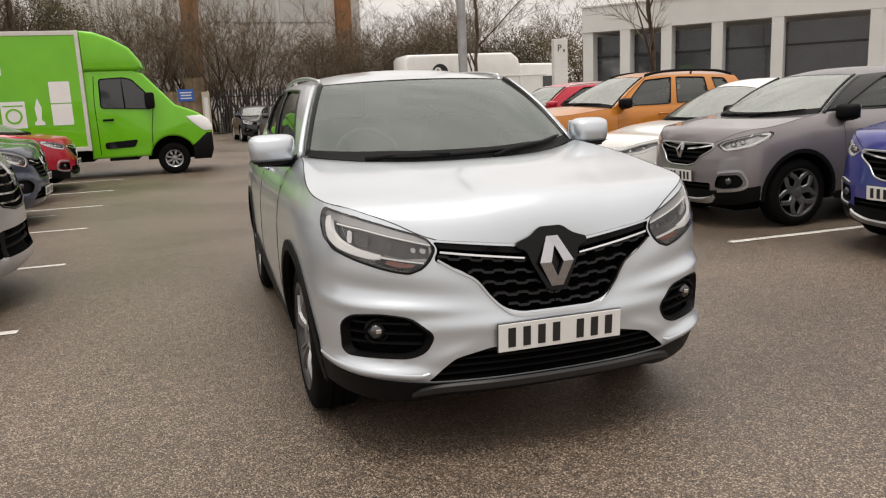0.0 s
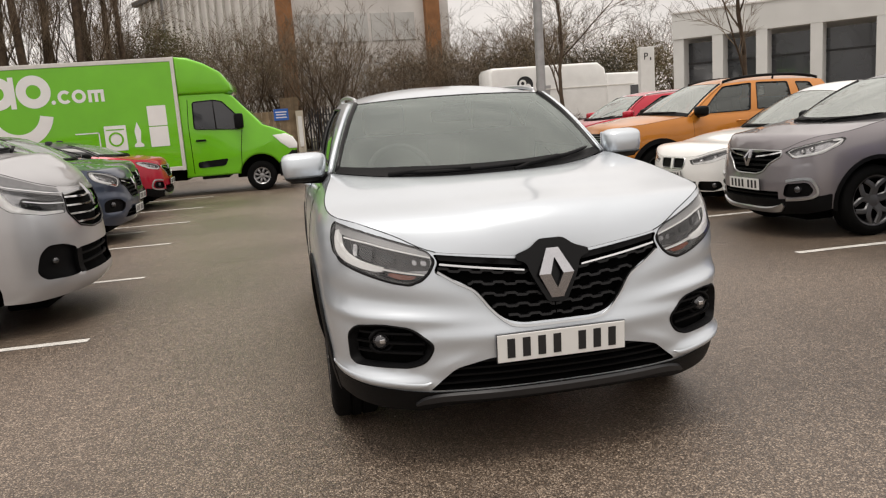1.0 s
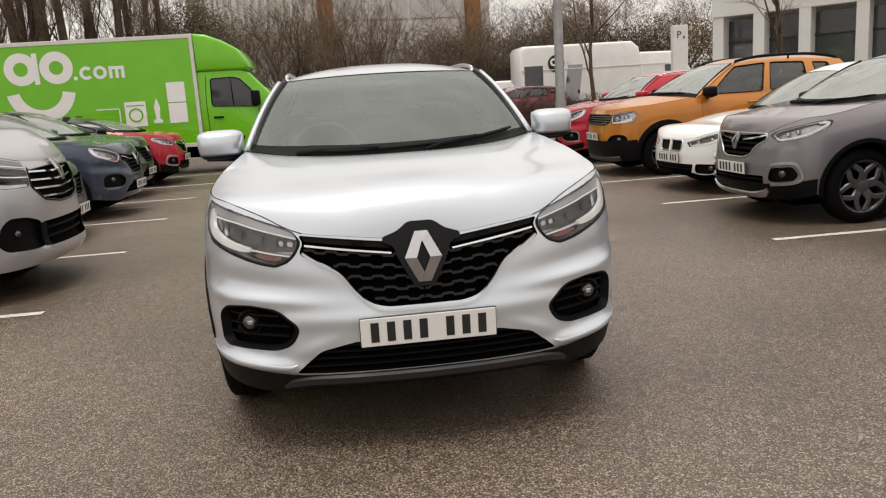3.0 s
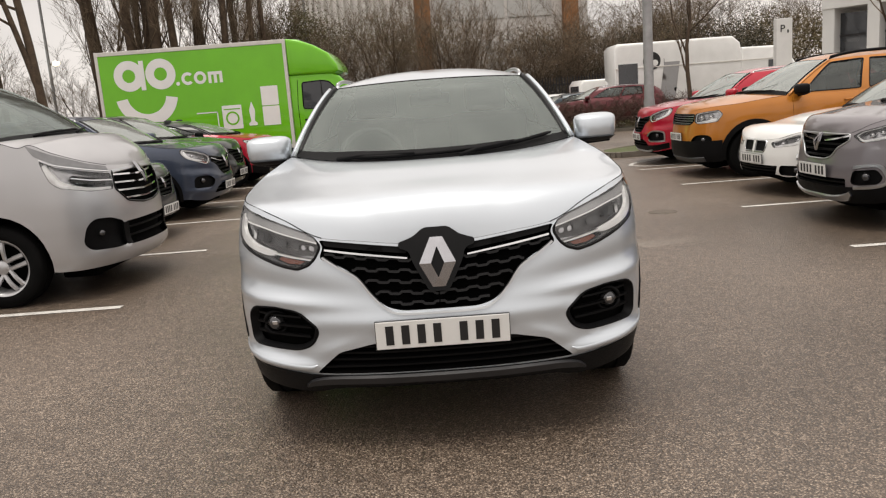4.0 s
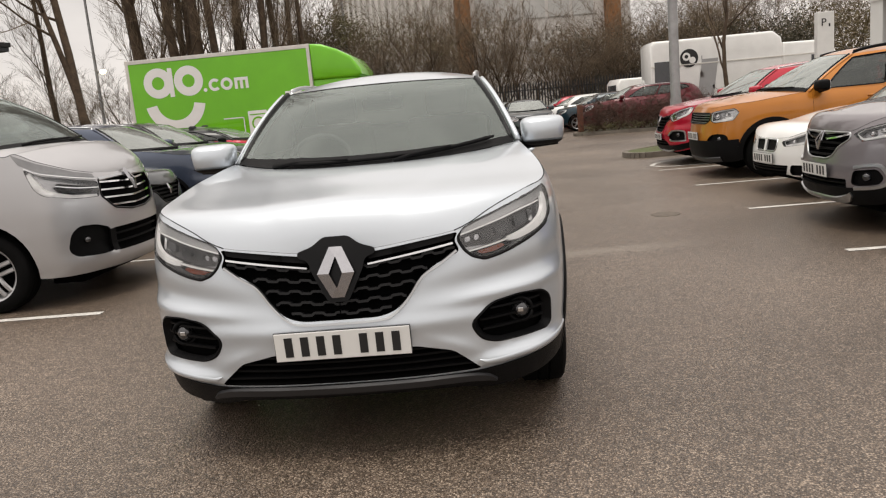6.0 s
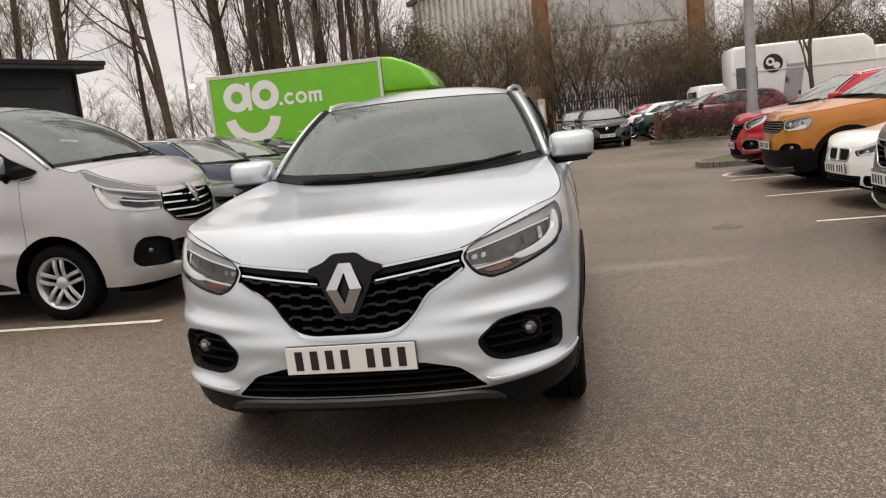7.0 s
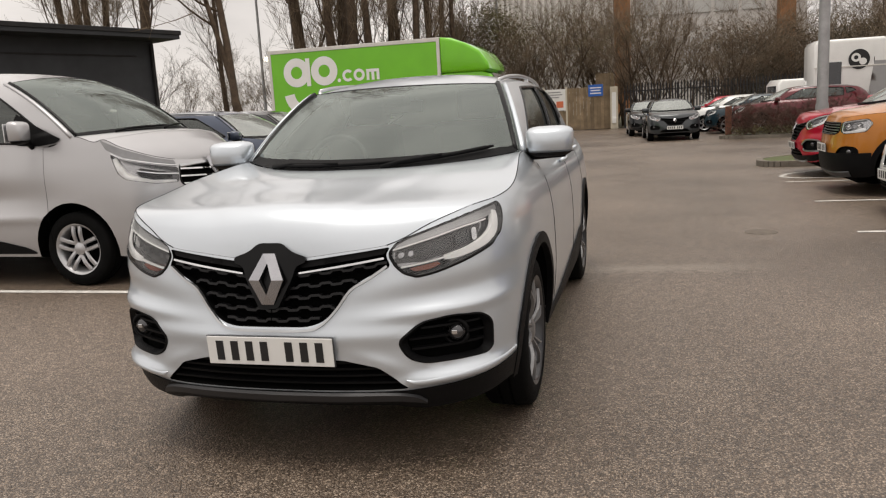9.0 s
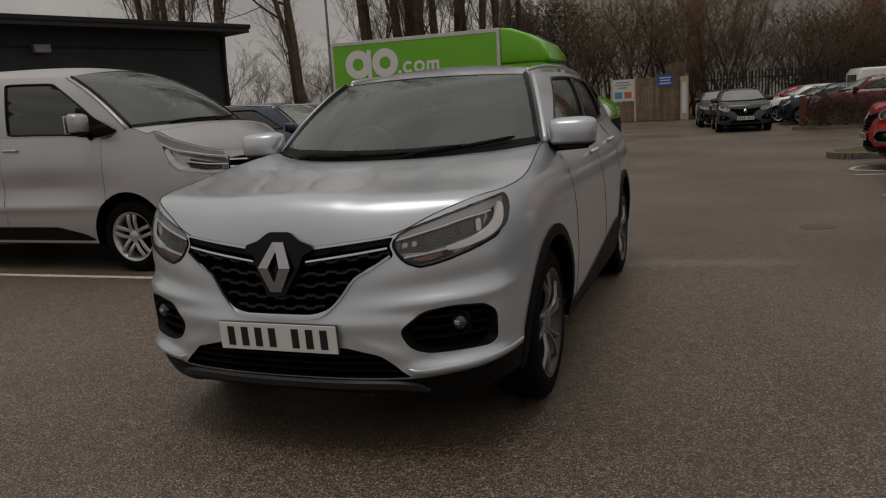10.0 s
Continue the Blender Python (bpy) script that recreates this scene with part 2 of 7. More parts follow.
SEAT = mat("dark_seat_cloth", (0.03, 0.03, 0.032), 0.9, vary=0.3, vscale=9, fine=0.2, bump=0.3, bscale=400)
DASH = mat("dashboard_plastic", (0.035, 0.036, 0.038), 0.65, vary=0.2, vscale=7, bump=0.2, bscale=600)
PLATEW = mat("plate_white", (0.74, 0.74, 0.72), 0.4, coat=0.3, vary=0.06, vscale=8)
PLATEINK = mat("plate_black", (0.012, 0.012, 0.013), 0.5, vary=0.2, vscale=12)


# ---------------------------------------------------------------- mesh helpers
def mesh_of(name, verts, faces, material, smooth=True):
    me = bpy.data.meshes.new(name)
    me.from_pydata([tuple(float(c) for c in v) for v in verts], [], [tuple(int(i) for i in f) for f in faces])
    if smooth:
        me.polygons.foreach_set("use_smooth", [True] * len(me.polygons))
    me.materials.append(material)
    me.update()
    return me


def piece(name, data, parent, label="", smooth=True, sharp=None):
    """One mesh object under a thing or a part. data: (verts, faces, material)."""
    verts, faces, material = data
    me = mesh_of(name, verts, faces, material, smooth)
    if sharp:
        me.set_sharp_from_angle(angle=radians(sharp))
    ob = new(name, me)
    ob.parent = parent
    if label:
        ob["label"] = label
    return ob


def facing(v, f, centre):
    """Faces turned so that they look away from a centre."""
    v = np.array(v, float)
    c = np.array(centre, float)
    out = []
    for t in f:
        a = v[list(t)]
        n = np.cross(a[1] - a[0], a[2] - a[0])
        out.append(tuple(t) if n @ (a.mean(0) - c) > 0 else tuple(t)[::-1])
    return out


def part(name, bm, material, parent, label="", smooth=False):
    me = bpy.data.meshes.new(name)
    bmesh.ops.recalc_face_normals(bm, faces=bm.faces)
    bm.to_mesh(me)
    bm.free()
    if smooth:
        me.polygons.foreach_set("use_smooth", [True] * len(me.polygons))
        me.set_sharp_from_angle(angle=radians(40))
    me.materials.append(material)
    ob = new(name, me)
    if parent:
        ob.parent = parent
    if label:
        ob["label"] = label
    return ob


def thing(name, m, label, category, group="", kind=""):
    ob = new(name)
    ob.matrix_world = m
    ob.empty_display_size = 0.2
    return tagged(ob, label, category, group, kind)


def box(sx, sy, sz, at=(0, 0, 0), bevel=0.0, bm=None, turn=None):
    """A box of that size centred at a place, with rounded edges; added to bm if given."""
    b = bmesh.new()
    bmesh.ops.create_cube(b, size=1.0, matrix=Matrix.Diagonal((sx, sy, sz, 1)))
    if bevel:
        bmesh.ops.bevel(b, geom=b.edges[:], offset=bevel, segments=2, affect="EDGES", profile=0.6)
    m = Matrix.Translation(at) @ (turn or Matrix())
    bmesh.ops.transform(b, matrix=m, verts=b.verts)
    if bm is None:
        return b
    return join(bm, b)


def join(bm, other):
    me = bpy.data.meshes.new("tmp")
    other.to_mesh(me)
    other.free()
    bm.from_mesh(me)
    bpy.data.meshes.remove(me)
    return bm


def pchip(pts):
    """A smooth curve through points without overshoot."""
    x, y = np.array([p[0] for p in pts], float), np.array([p[1] for p in pts], float)
    h, d = np.diff(x), np.diff(y) / np.diff(x)
    m = np.zeros(len(x))
    for i in range(1, len(x) - 1):
        if d[i - 1] * d[i] > 0:
            w1, w2 = 2 * h[i] + h[i - 1], h[i] + 2 * h[i - 1]
            m[i] = (w1 + w2) / (w1 / d[i - 1] + w2 / d[i])
    m[0], m[-1] = d[0], d[-1]

    def f(v):
        v = np.clip(np.asarray(v, float), x[0], x[-1])
        i = np.clip(np.searchsorted(x, v) - 1, 0, len(h) - 1)
        t = (v - x[i]) / h[i]
        return (1 + 2 * t) * (1 - t) ** 2 * y[i] + t * (1 - t) ** 2 * h[i] * m[i] + t * t * (3 - 2 * t) * y[i + 1] + t * t * (t - 1) * h[i] * m[i + 1]

    return f


def spline(pts, n, closed=False):
    """Catmull-Rom through points of any dimension, n samples a span."""
    p = np.array(pts, float)
    k = len(p)
    out = []
    for i in range(k if closed else k - 1):
        a = p[(i - 1) % k] if closed or i > 0 else 2 * p[0] - p[1]
        b, c = p[i], p[(i + 1) % k]
        d = p[(i + 2) % k] if closed or i + 2 < k else 2 * p[-1] - p[-2]
        for j in range(n):
            t = j / n
            out.append(0.5 * (2 * b + (c - a) * t + (2 * a - 5 * b + 4 * c - d) * t * t + (3 * b - a - 3 * c + d) * t ** 3))
    if not closed:
        out.append(p[-1])
    return np.array(out)


def rounded(pts, r, n=4):
    """A closed polygon with its corners rounded by r (or the most that fits)."""
    p = np.array(pts, float)
    k, out = len(p), []
    for i in range(k):
        a, b, c = p[i - 1], p[i], p[(i + 1) % k]
        la, lc = np.linalg.norm(a - b), np.linalg.norm(c - b)
        ra = min(r, la * 0.45, lc * 0.45)
        s, e = b + (a - b) / la * ra, b + (c - b) / lc * ra
        for j in range(n + 1):
            t = j / n
            out.append((1 - t) ** 2 * s + 2 * t * (1 - t) * b + t * t * e)
    return np.array(out)


def dense(loop, step):
    out = []
    for i in range(len(loop)):
        a, b = loop[i], loop[(i + 1) % len(loop)]
        n = max(1, int(np.ceil(np.linalg.norm(b - a) / step)))
        for j in range(n):
            out.append(a + (b - a) * j / n)
    return np.array(out)


def inside(loop, q):
    x, y = q[:, 0], q[:, 1]
    hit = np.zeros(len(q), bool)
    for (x1, y1), (x2, y2) in zip(loop, np.roll(loop, -1, 0)):
        if y1 == y2:
            continue
        c = ((y1 > y) != (y2 > y)) & (x < (x2 - x1) * (y - y1) / (y2 - y1) + x1)
        hit ^= c
    return hit


def fill(outline, holes, step, stepv=None, fine=None):
    """A 2D region with holes, as points and triangles."""
    stepv = stepv or step
    loops = [dense(np.array(l, float), min(step, stepv)) for l in [outline, *holes]]
    lo, hi = loops[0].min(0), loops[0].max(0)
    gx, gy = np.arange(lo[0] + step / 2, hi[0], step), np.arange(lo[1] + stepv / 2, hi[1], stepv)
    g = np.stack(np.meshgrid(gx, gy), -1).reshape(-1, 2)
    if fine:
        lim, z0, z1, fx, fz = fine
        g = g[~((np.abs(g[:, 0]) < lim) & (g[:, 1] > z0) & (g[:, 1] < z1))]
        g2 = np.stack(np.meshgrid(np.arange(-lim, lim, fx), np.arange(z0, z1, fz)), -1).reshape(-1, 2)
        g = np.concatenate([g, g2])
    keep = inside(loops[0], g)
    for l in loops[1:]:
        keep &= ~inside(l, g)
    g = g[keep]
    rim = np.concatenate(loops)
    near = np.ones(len(g), bool)
    for i in range(0, len(g), 400):
        d = np.abs(g[i : i + 400, None] - rim[None]) / (step, stepv)
        near[i : i + 400] = np.hypot(d[..., 0], d[..., 1]).min(1) > 0.55
    pts = np.concatenate([rim, g[near]])
    edges, base = [], 0
    for l in loops:
        edges += [(base + i, base + (i + 1) % len(l)) for i in range(len(l))]
        base += len(l)
    vs, _, fs, *_ = delaunay_2d_cdt([Vector(p) for p in pts], edges, [], 0, 1e-6)
    vs = np.array([tuple(v) for v in vs])
    fs = np.array([f for f in fs if len(f) == 3])
    c = vs[fs].mean(1)
    ok = inside(loops[0], c)
    for l in loops[1:]:
        ok &= ~inside(l, c)
    return vs, fs[ok]


def coons(c0, c1, d0, d1, nu, nv, bulge=None):
    """A patch between four boundary curves, each a function of 0..1 giving points: c0, c1 along u, d0, d1 along v."""
    u, v = np.meshgrid(np.linspace(0, 1, nu), np.linspace(0, 1, nv))
    return coons_at(c0, c1, d0, d1, u.ravel(), v.ravel(), bulge), [(j * nu + i, j * nu + i + 1, (j + 1) * nu + i + 1, (j + 1) * nu + i) for j in range(nv - 1) for i in range(nu - 1)]


def coons_at(c0, c1, d0, d1, u, v, bulge=None):
    U, V = u[:, None], v[:, None]
    p00, p10, p01, p11 = c0(np.array([0.0])), c0(np.array([1.0])), c1(np.array([0.0])), c1(np.array([1.0]))
    p = (1 - V) * c0(u) + V * c1(u) + (1 - U) * d0(v) + U * d1(v) - ((1 - U) * (1 - V) * p00 + U * (1 - V) * p10 + (1 - U) * V * p01 + U * V * p11)
    if bulge is not None:
        p = p + (np.sin(np.pi * U) ** 0.8 * np.sin(np.pi * V) ** 0.8) * np.array(bulge)
    return p


def line_between(p, q, bow=(0, 0, 0)):
    p, q, bow = np.array(p, float), np.array(q, float), np.array(bow, float)
    return lambda t: p + (q - p) * np.asarray(t)[:, None] + bow * (4 * np.asarray(t) * (1 - np.asarray(t)))[:, None]


def sampled(points):
    """A function of 0..1 along a polyline, by length."""
    p = np.array(points, float)
    d = np.r_[0, np.cumsum(np.linalg.norm(np.diff(p, axis=0), axis=1))]
    d /= d[-1]
    return lambda t: np.stack([np.interp(np.asarray(t), d, p[:, k]) for k in range(p.shape[1])], 1)


def tube(points, r, sides=6, closed=False, flat=1.0):
    """A tube along points; r a number or one a point; flat squeezes it across."""
    p = np.array(points, float)
    n = len(p)
    rad = np.full(n, r, float) if np.isscalar(r) else np.array(r, float)
    t = np.gradient(p, axis=0) if not closed else np.roll(p, -1, 0) - np.roll(p, 1, 0)
    t /= np.linalg.norm(t, axis=1)[:, None] + 1e-9
    ref = np.array([0.0, 0, 1]) if abs(t[:, 2]).mean() < 0.8 else np.array([1.0, 0, 0])
    a = np.cross(t, ref)
    a /= np.linalg.norm(a, axis=1)[:, None] + 1e-9
    b = np.cross(a, t)
    ang = np.arange(sides) * 2 * np.pi / sides
    verts = (p[:, None] + rad[:, None, None] * (np.cos(ang)[None, :, None] * a[:, None] * flat + np.sin(ang)[None, :, None] * b[:, None])).reshape(-1, 3)
    faces = []
    for i in range(n if closed else n - 1):
        j = (i + 1) % n
        for k in range(sides):
            m = (k + 1) % sides
            faces.append((i * sides + k, i * sides + m, j * sides + m, j * sides + k))
    if not closed:
        faces += [tuple(range(sides))[::-1], tuple((n - 1) * sides + k for k in range(sides))]
    return verts, faces


def merge(*data):
    """Several (verts, faces) as one."""
    vs, fs, base = [], [], 0
    for v, f in data:
        vs.append(np.array(v, float).reshape(-1, 3))
        fs += [tuple(int(i) + base for i in t) for t in f]
        base += len(v)
    return np.concatenate(vs), fs


def lathe(profile, n=36):
    """A ring turned about the x axis. profile: (x, radius)."""
    verts, k = [], len(profile)
    for i in range(n):
        a = 2 * math.pi * i / n
        verts += [(x, r * math.cos(a), r * math.sin(a)) for x, r in profile]
    faces = [(i * k + j, i * k + j + 1, ((i + 1) % n) * k + j + 1, ((i + 1) % n) * k + j) for i in range(n) for j in range(k - 1)]
    return np.array(verts), faces


# ---------------------------------------------------------------- cars
def wheel(parent, at, r, side, width, rim_r, style, face, turn=0.0):
    """A wheel: tyre, rim and spokes. Its outer face looks to side * x."""
    hub = new("wheel")
    hub.parent = parent
    hub.location = at
    hub.rotation_euler = (0, 0, turn)
    w = width / 2
    prof = [(-w * 0.8, rim_r), (-w, rim_r + 0.02), (-w * 1.02, (rim_r + r) / 2), (-w * 0.93, r - 0.02), (-w * 0.8, r - 0.004), (-w * 0.3, r), (-w * 0.27, r - 0.008), (-w * 0.2, r - 0.008), (-w * 0.17, r),
            (w * 0.17, r), (w * 0.2, r - 0.008), (w * 0.27, r - 0.008), (w * 0.3, r), (w * 0.8, r - 0.004), (w * 0.93, r - 0.02), (w * 1.02, (rim_r + r) / 2), (w, rim_r + 0.02), (w * 0.8, rim_r)]
    v, f = lathe(prof, 44)
    piece("tyre", (v, f, RUBBER), hub, sharp=50)
    barrel = [(-w * 0.8, rim_r - 0.002), (w * 0.35, rim_r - 0.03), (w * 0.75, rim_r - 0.012), (w * 0.95, rim_r + 0.004), (w * 1.0, rim_r + 0.016)]
    v, f = lathe([(side * a, b) for a, b in barrel], 44)
    piece("rim", (v, f, DARKALLOY if style in ("dark", "twin", "broad") else ALLOY), hub, sharp=50)
    # near-black disc: painted shade seen between the spokes
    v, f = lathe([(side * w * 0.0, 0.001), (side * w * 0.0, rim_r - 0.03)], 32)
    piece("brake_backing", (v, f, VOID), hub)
    # spokes
    vs = []
    n, pair, wid, wid2 = {"twin": (5, 0.15, 0.017, 0.013), "slotted": (5, 0.21, 0.036, 0.040), "broad": (5, 0.25, 0.056, 0.050), "plain": (5, 0.10, 0.034, 0.026), "dark": (5, 0.12, 0.034, 0.024), "steel": (8, 0.0, 0.05, 0.05)}[style]
    for i in range(n):
        for sgn in ((-1, 1) if pair else (0,)):
            a = 2 * math.pi * i / n + 0.3
            b0, b1 = a + sgn * pair * 0.8, a + sgn * pair * 1.6 + (0.18 if style == "twin" else 0)
            if style == "slotted":
                b0, b1 = a + sgn * 0.72, a + sgn * math.asin(0.034 / (rim_r - 0.004))
                pm = a + sgn * math.asin(0.034 / (rim_r * 0.60))
            elif style == "broad":
                b0, b1, pm = a + sgn * 0.40, a + sgn * 0.50, a + sgn * 0.17
            else:
                pm = (b0 + b1) / 2
            p0 = np.array([side * w * 0.62, 0.045 * math.cos(b0), 0.045 * math.sin(b0)])
            p1 = np.array([side * w * 0.86, rim_r * 0.60 * math.cos(pm), rim_r * 0.60 * math.sin(pm)])
            p2 = np.array([side * w * 0.80, (rim_r - 0.004) * math.cos(b1), (rim_r - 0.004) * math.sin(b1)])
            pts = spline([p0, p1, p2], 4)
            tang = np.gradient(pts, axis=0)
            tang /= np.linalg.norm(tang, axis=1)[:, None]
            acr = np.cross(tang, (1, 0, 0))
            ws = np.linspace(wid, wid2, len(pts))[:, None]
            out = np.array([side * 1.0, 0, 0])
            a1, a2 = pts - acr * ws * 0.5, pts + acr * ws * 0.5
            a3, a4 = pts - acr * ws * 0.3 + out * 0.014, pts + acr * ws * 0.3 + out * 0.014
            k = len(pts)
            f = []
            for q in range(k - 1):
                for o1, o2 in ((0, 2), (2, 3), (3, 1)):
                    f.append((o1 * k + q, o1 * k + q + 1, o2 * k + q + 1, o2 * k + q))
            vs.append((np.concatenate([a1, a2, a3, a4]), f))
    v, f = merge(*vs)
    piece("spokes", (v, f, face), hub, sharp=35)
    v, f = lathe([(side * (w * 0.62), 0.062), (side * (w * 0.80), 0.056), (side * (w * 0.84), 0.040), (side * (w * 0.90), 0.028), (side * (w * 0.90), 0.0005)], 20)
    piece("hub_cap", (v, f, face), hub, sharp=35)
    return hub


class Car:
    """A car's skin: a wrapped wall of arc length s and height z round the plan outline, with hood, glass and roof patches over it."""

    def __init__(self, P):
        self.P = P
        L, hw = P["L"], P["W"] / 2
        self.L, self.hw = L, hw
        fr = [(x * hw, y) for x, y in P["plan"]]
        back = [(hw, L * 0.62), (hw * 0.985, L * 0.8), (hw * 0.95, L - 0.30), (hw * 0.86, L - 0.12), (hw * 0.6, L - 0.035), (0, L)]
        poly = spline(fr + back, 14)
        d = np.r_[0, np.cumsum(np.linalg.norm(np.diff(poly, axis=0), axis=1))]
        self.smax = d[-1]
        self.cx = lambda s: np.interp(s, d, poly[:, 0])
        self.cy = lambda s: np.interp(s, d, poly[:, 1])
        self.s_of_y = lambda y: float(np.interp(y, poly[:, 1], d))
        self.yf, self.wx = pchip(P["front"]), pchip(P["side"])
        self.top = pchip([(self.s_of_y(y) if y > 0 else 0.0, z) for y, z in P["belt"]])
        if "hoodline" in P:
            hl = [(s, z) for s, z in P["hoodline"]]
            rest = [(self.s_of_y(y), z) for y, z in P["belt"] if self.s_of_y(y) > hl[-1][0] + 0.05]
            self.top = pchip(hl + rest)
        self.bottom = pchip([(self.s_of_y(y) if y > 0 else 0.0, z) for y, z in P["sill"]])
        self.bumps = P.get("bumps", [])

    def base(self, s, z):
        a = np.abs(s)
        x = self.cx(a) * self.wx(z)
        y = self.cy(a)
        fade = np.clip(1 - a / 1.5, 0, 1)
        fade = fade * fade * (3 - 2 * fade)
        rear = np.clip((a - self.smax + 1.2) / 0.9, 0, 1)
        y = y + fade * self.yf(z) - rear * 0.25 * np.clip((z - 0.75) / 0.5, 0, 1) ** 2
        return np.stack([np.sign(s) * x, y, np.broadcast_to(z, x.shape)], -1)

    def at(self, s, z, d=0.0):
        """The skin at s, z, pushed out by d."""
        s, z = np.broadcast_arrays(np.asarray(s, float), np.asarray(z, float))
        p = self.base(s, z)
        e = 0.004
        ss = np.where(np.abs(s) < e, np.where(s < 0, -e, e), s)
        tu = self.base(ss + e, z) - self.base(ss - e, z)
        tv = self.base(ss, z + e) - self.base(ss, z - e)
        n = np.cross(tu, tv)
        n /= np.linalg.norm(n, axis=-1)[..., None] + 1e-12
        off = np.full(s.shape, 0.0) + d
        for s0, z0, ds, dz, amp, slope in self.bumps:
            off = off + amp * np.exp(-(((np.abs(s) - s0) / ds) ** 2) - ((z - z0 - slope * (np.abs(s) - s0)) / dz) ** 2)
        return p + n * off[..., None]

    def s_at(self, x, z):
        ss = np.linspace(0, self.smax * 0.5, 900)
        xs = self.cx(ss) * self.wx(np.full(900, z))
        k = np.argmax(xs)
        return float(np.sign(x) * np.interp(abs(x), xs[: k + 1], ss[: k + 1]))

    def loop(self, pts, r=0.02, n=4):
        """A closed outline in s, z from corner points."""
        return rounded(pts, r, n)

    def panel(self, loop, d, step, holes=()):
        v, f = fill(loop, holes, step)
        return self.at(v[:, 0], v[:, 1], d), f

    def edge(self, loop, d0, d1, step):
        l = dense(np.array(loop), step)
        a, b = self.at(l[:, 0], l[:, 1], d0), self.at(l[:, 0], l[:, 1], d1)
        n = len(l)
        return np.concatenate([a, b]), [(i, (i + 1) % n, n + (i + 1) % n, n + i) for i in range(n)]

    def bowl(self, loop, depth, step):
        return merge(self.edge(loop, 0.0, -depth, step), self.panel(loop, -depth, step))

    def pad(self, loop, d0, d1, step):
        """A plate that stands from d0 to d1 on the skin."""
        return merge(self.edge(loop, d0, d1, step), self.panel(loop, d1, step))

    def strip(self, pts, width, d, thick, n=10):
        """A raised band along a line in s, z."""
        c = spline(pts, n)
        t = np.gradient(c, axis=0)
        t /= np.linalg.norm(t, axis=1)[:, None] + 1e-9
        nn = np.stack([-t[:, 1], t[:, 0]], 1)
        w = np.array(width if not np.isscalar(width) else [width, width], float)
        w = np.interp(np.linspace(0, 1, len(c)), np.linspace(0, 1, len(w)), w)[:, None] / 2
        rows = [(c - nn * w, d), (c - nn * w * 0.7, d + thick), (c + nn * w * 0.7, d + thick), (c + nn * w, d)]
        vs = np.concatenate([self.at(q[:, 0], q[:, 1], h) for q, h in rows])
        k = len(c)
        f = [(j * k + i, j * k + i + 1, (j + 1) * k + i + 1, (j + 1) * k + i) for j in range(3) for i in range(k - 1)]
        f += [(0, k, 2 * k, 3 * k), (k - 1, 2 * k - 1, 3 * k - 1, 4 * k - 1)]
        return vs, f


def mirrored(pts):
    return [(-a, b) for a, b in pts][::-1]


def arch(car, y, r, zc, cut):
    """A wheel arch's outline in s, z."""
    s0 = car.s_of_y(y)
    a = np.linspace(0, math.pi, 17)
    top = [(s0 - r * math.cos(t), max(cut, zc + r * math.sin(t))) for t in a]
    return [(s0 - r, cut)] + top + [(s0 + r, cut)]


def number_plate(parent, m, sizes, w=0.52, h=0.111):
    plate = new("number_plate")
    plate.parent = parent
    plate.matrix_local = m
    part("plate_holder", box(w + 0.006, 0.010, h + 0.006, (0, 0.006, 0), 0.003), GREYPLASTIC, plate)
    part("plate_face", box(w, 0.006, h, (0, 0, 0), 0.002), PLATEW, plate, "white number plate face")
    x = -sum(a for a, _ in sizes) / 2
    for wd, ink in sizes:
        if ink:
            part("plate_bar", box(wd * 0.50, 0.003, h * 0.70, (x + wd / 2, -0.0035, 0)), PLATEINK, plate, "dark bar")
        x += wd
    return plate


PLATE_UK = [(0.062, 1), (0.062, 1), (0.062, 1), (0.062, 1), (0.04, 0), (0.062, 1), (0.062, 1), (0.062, 1)]


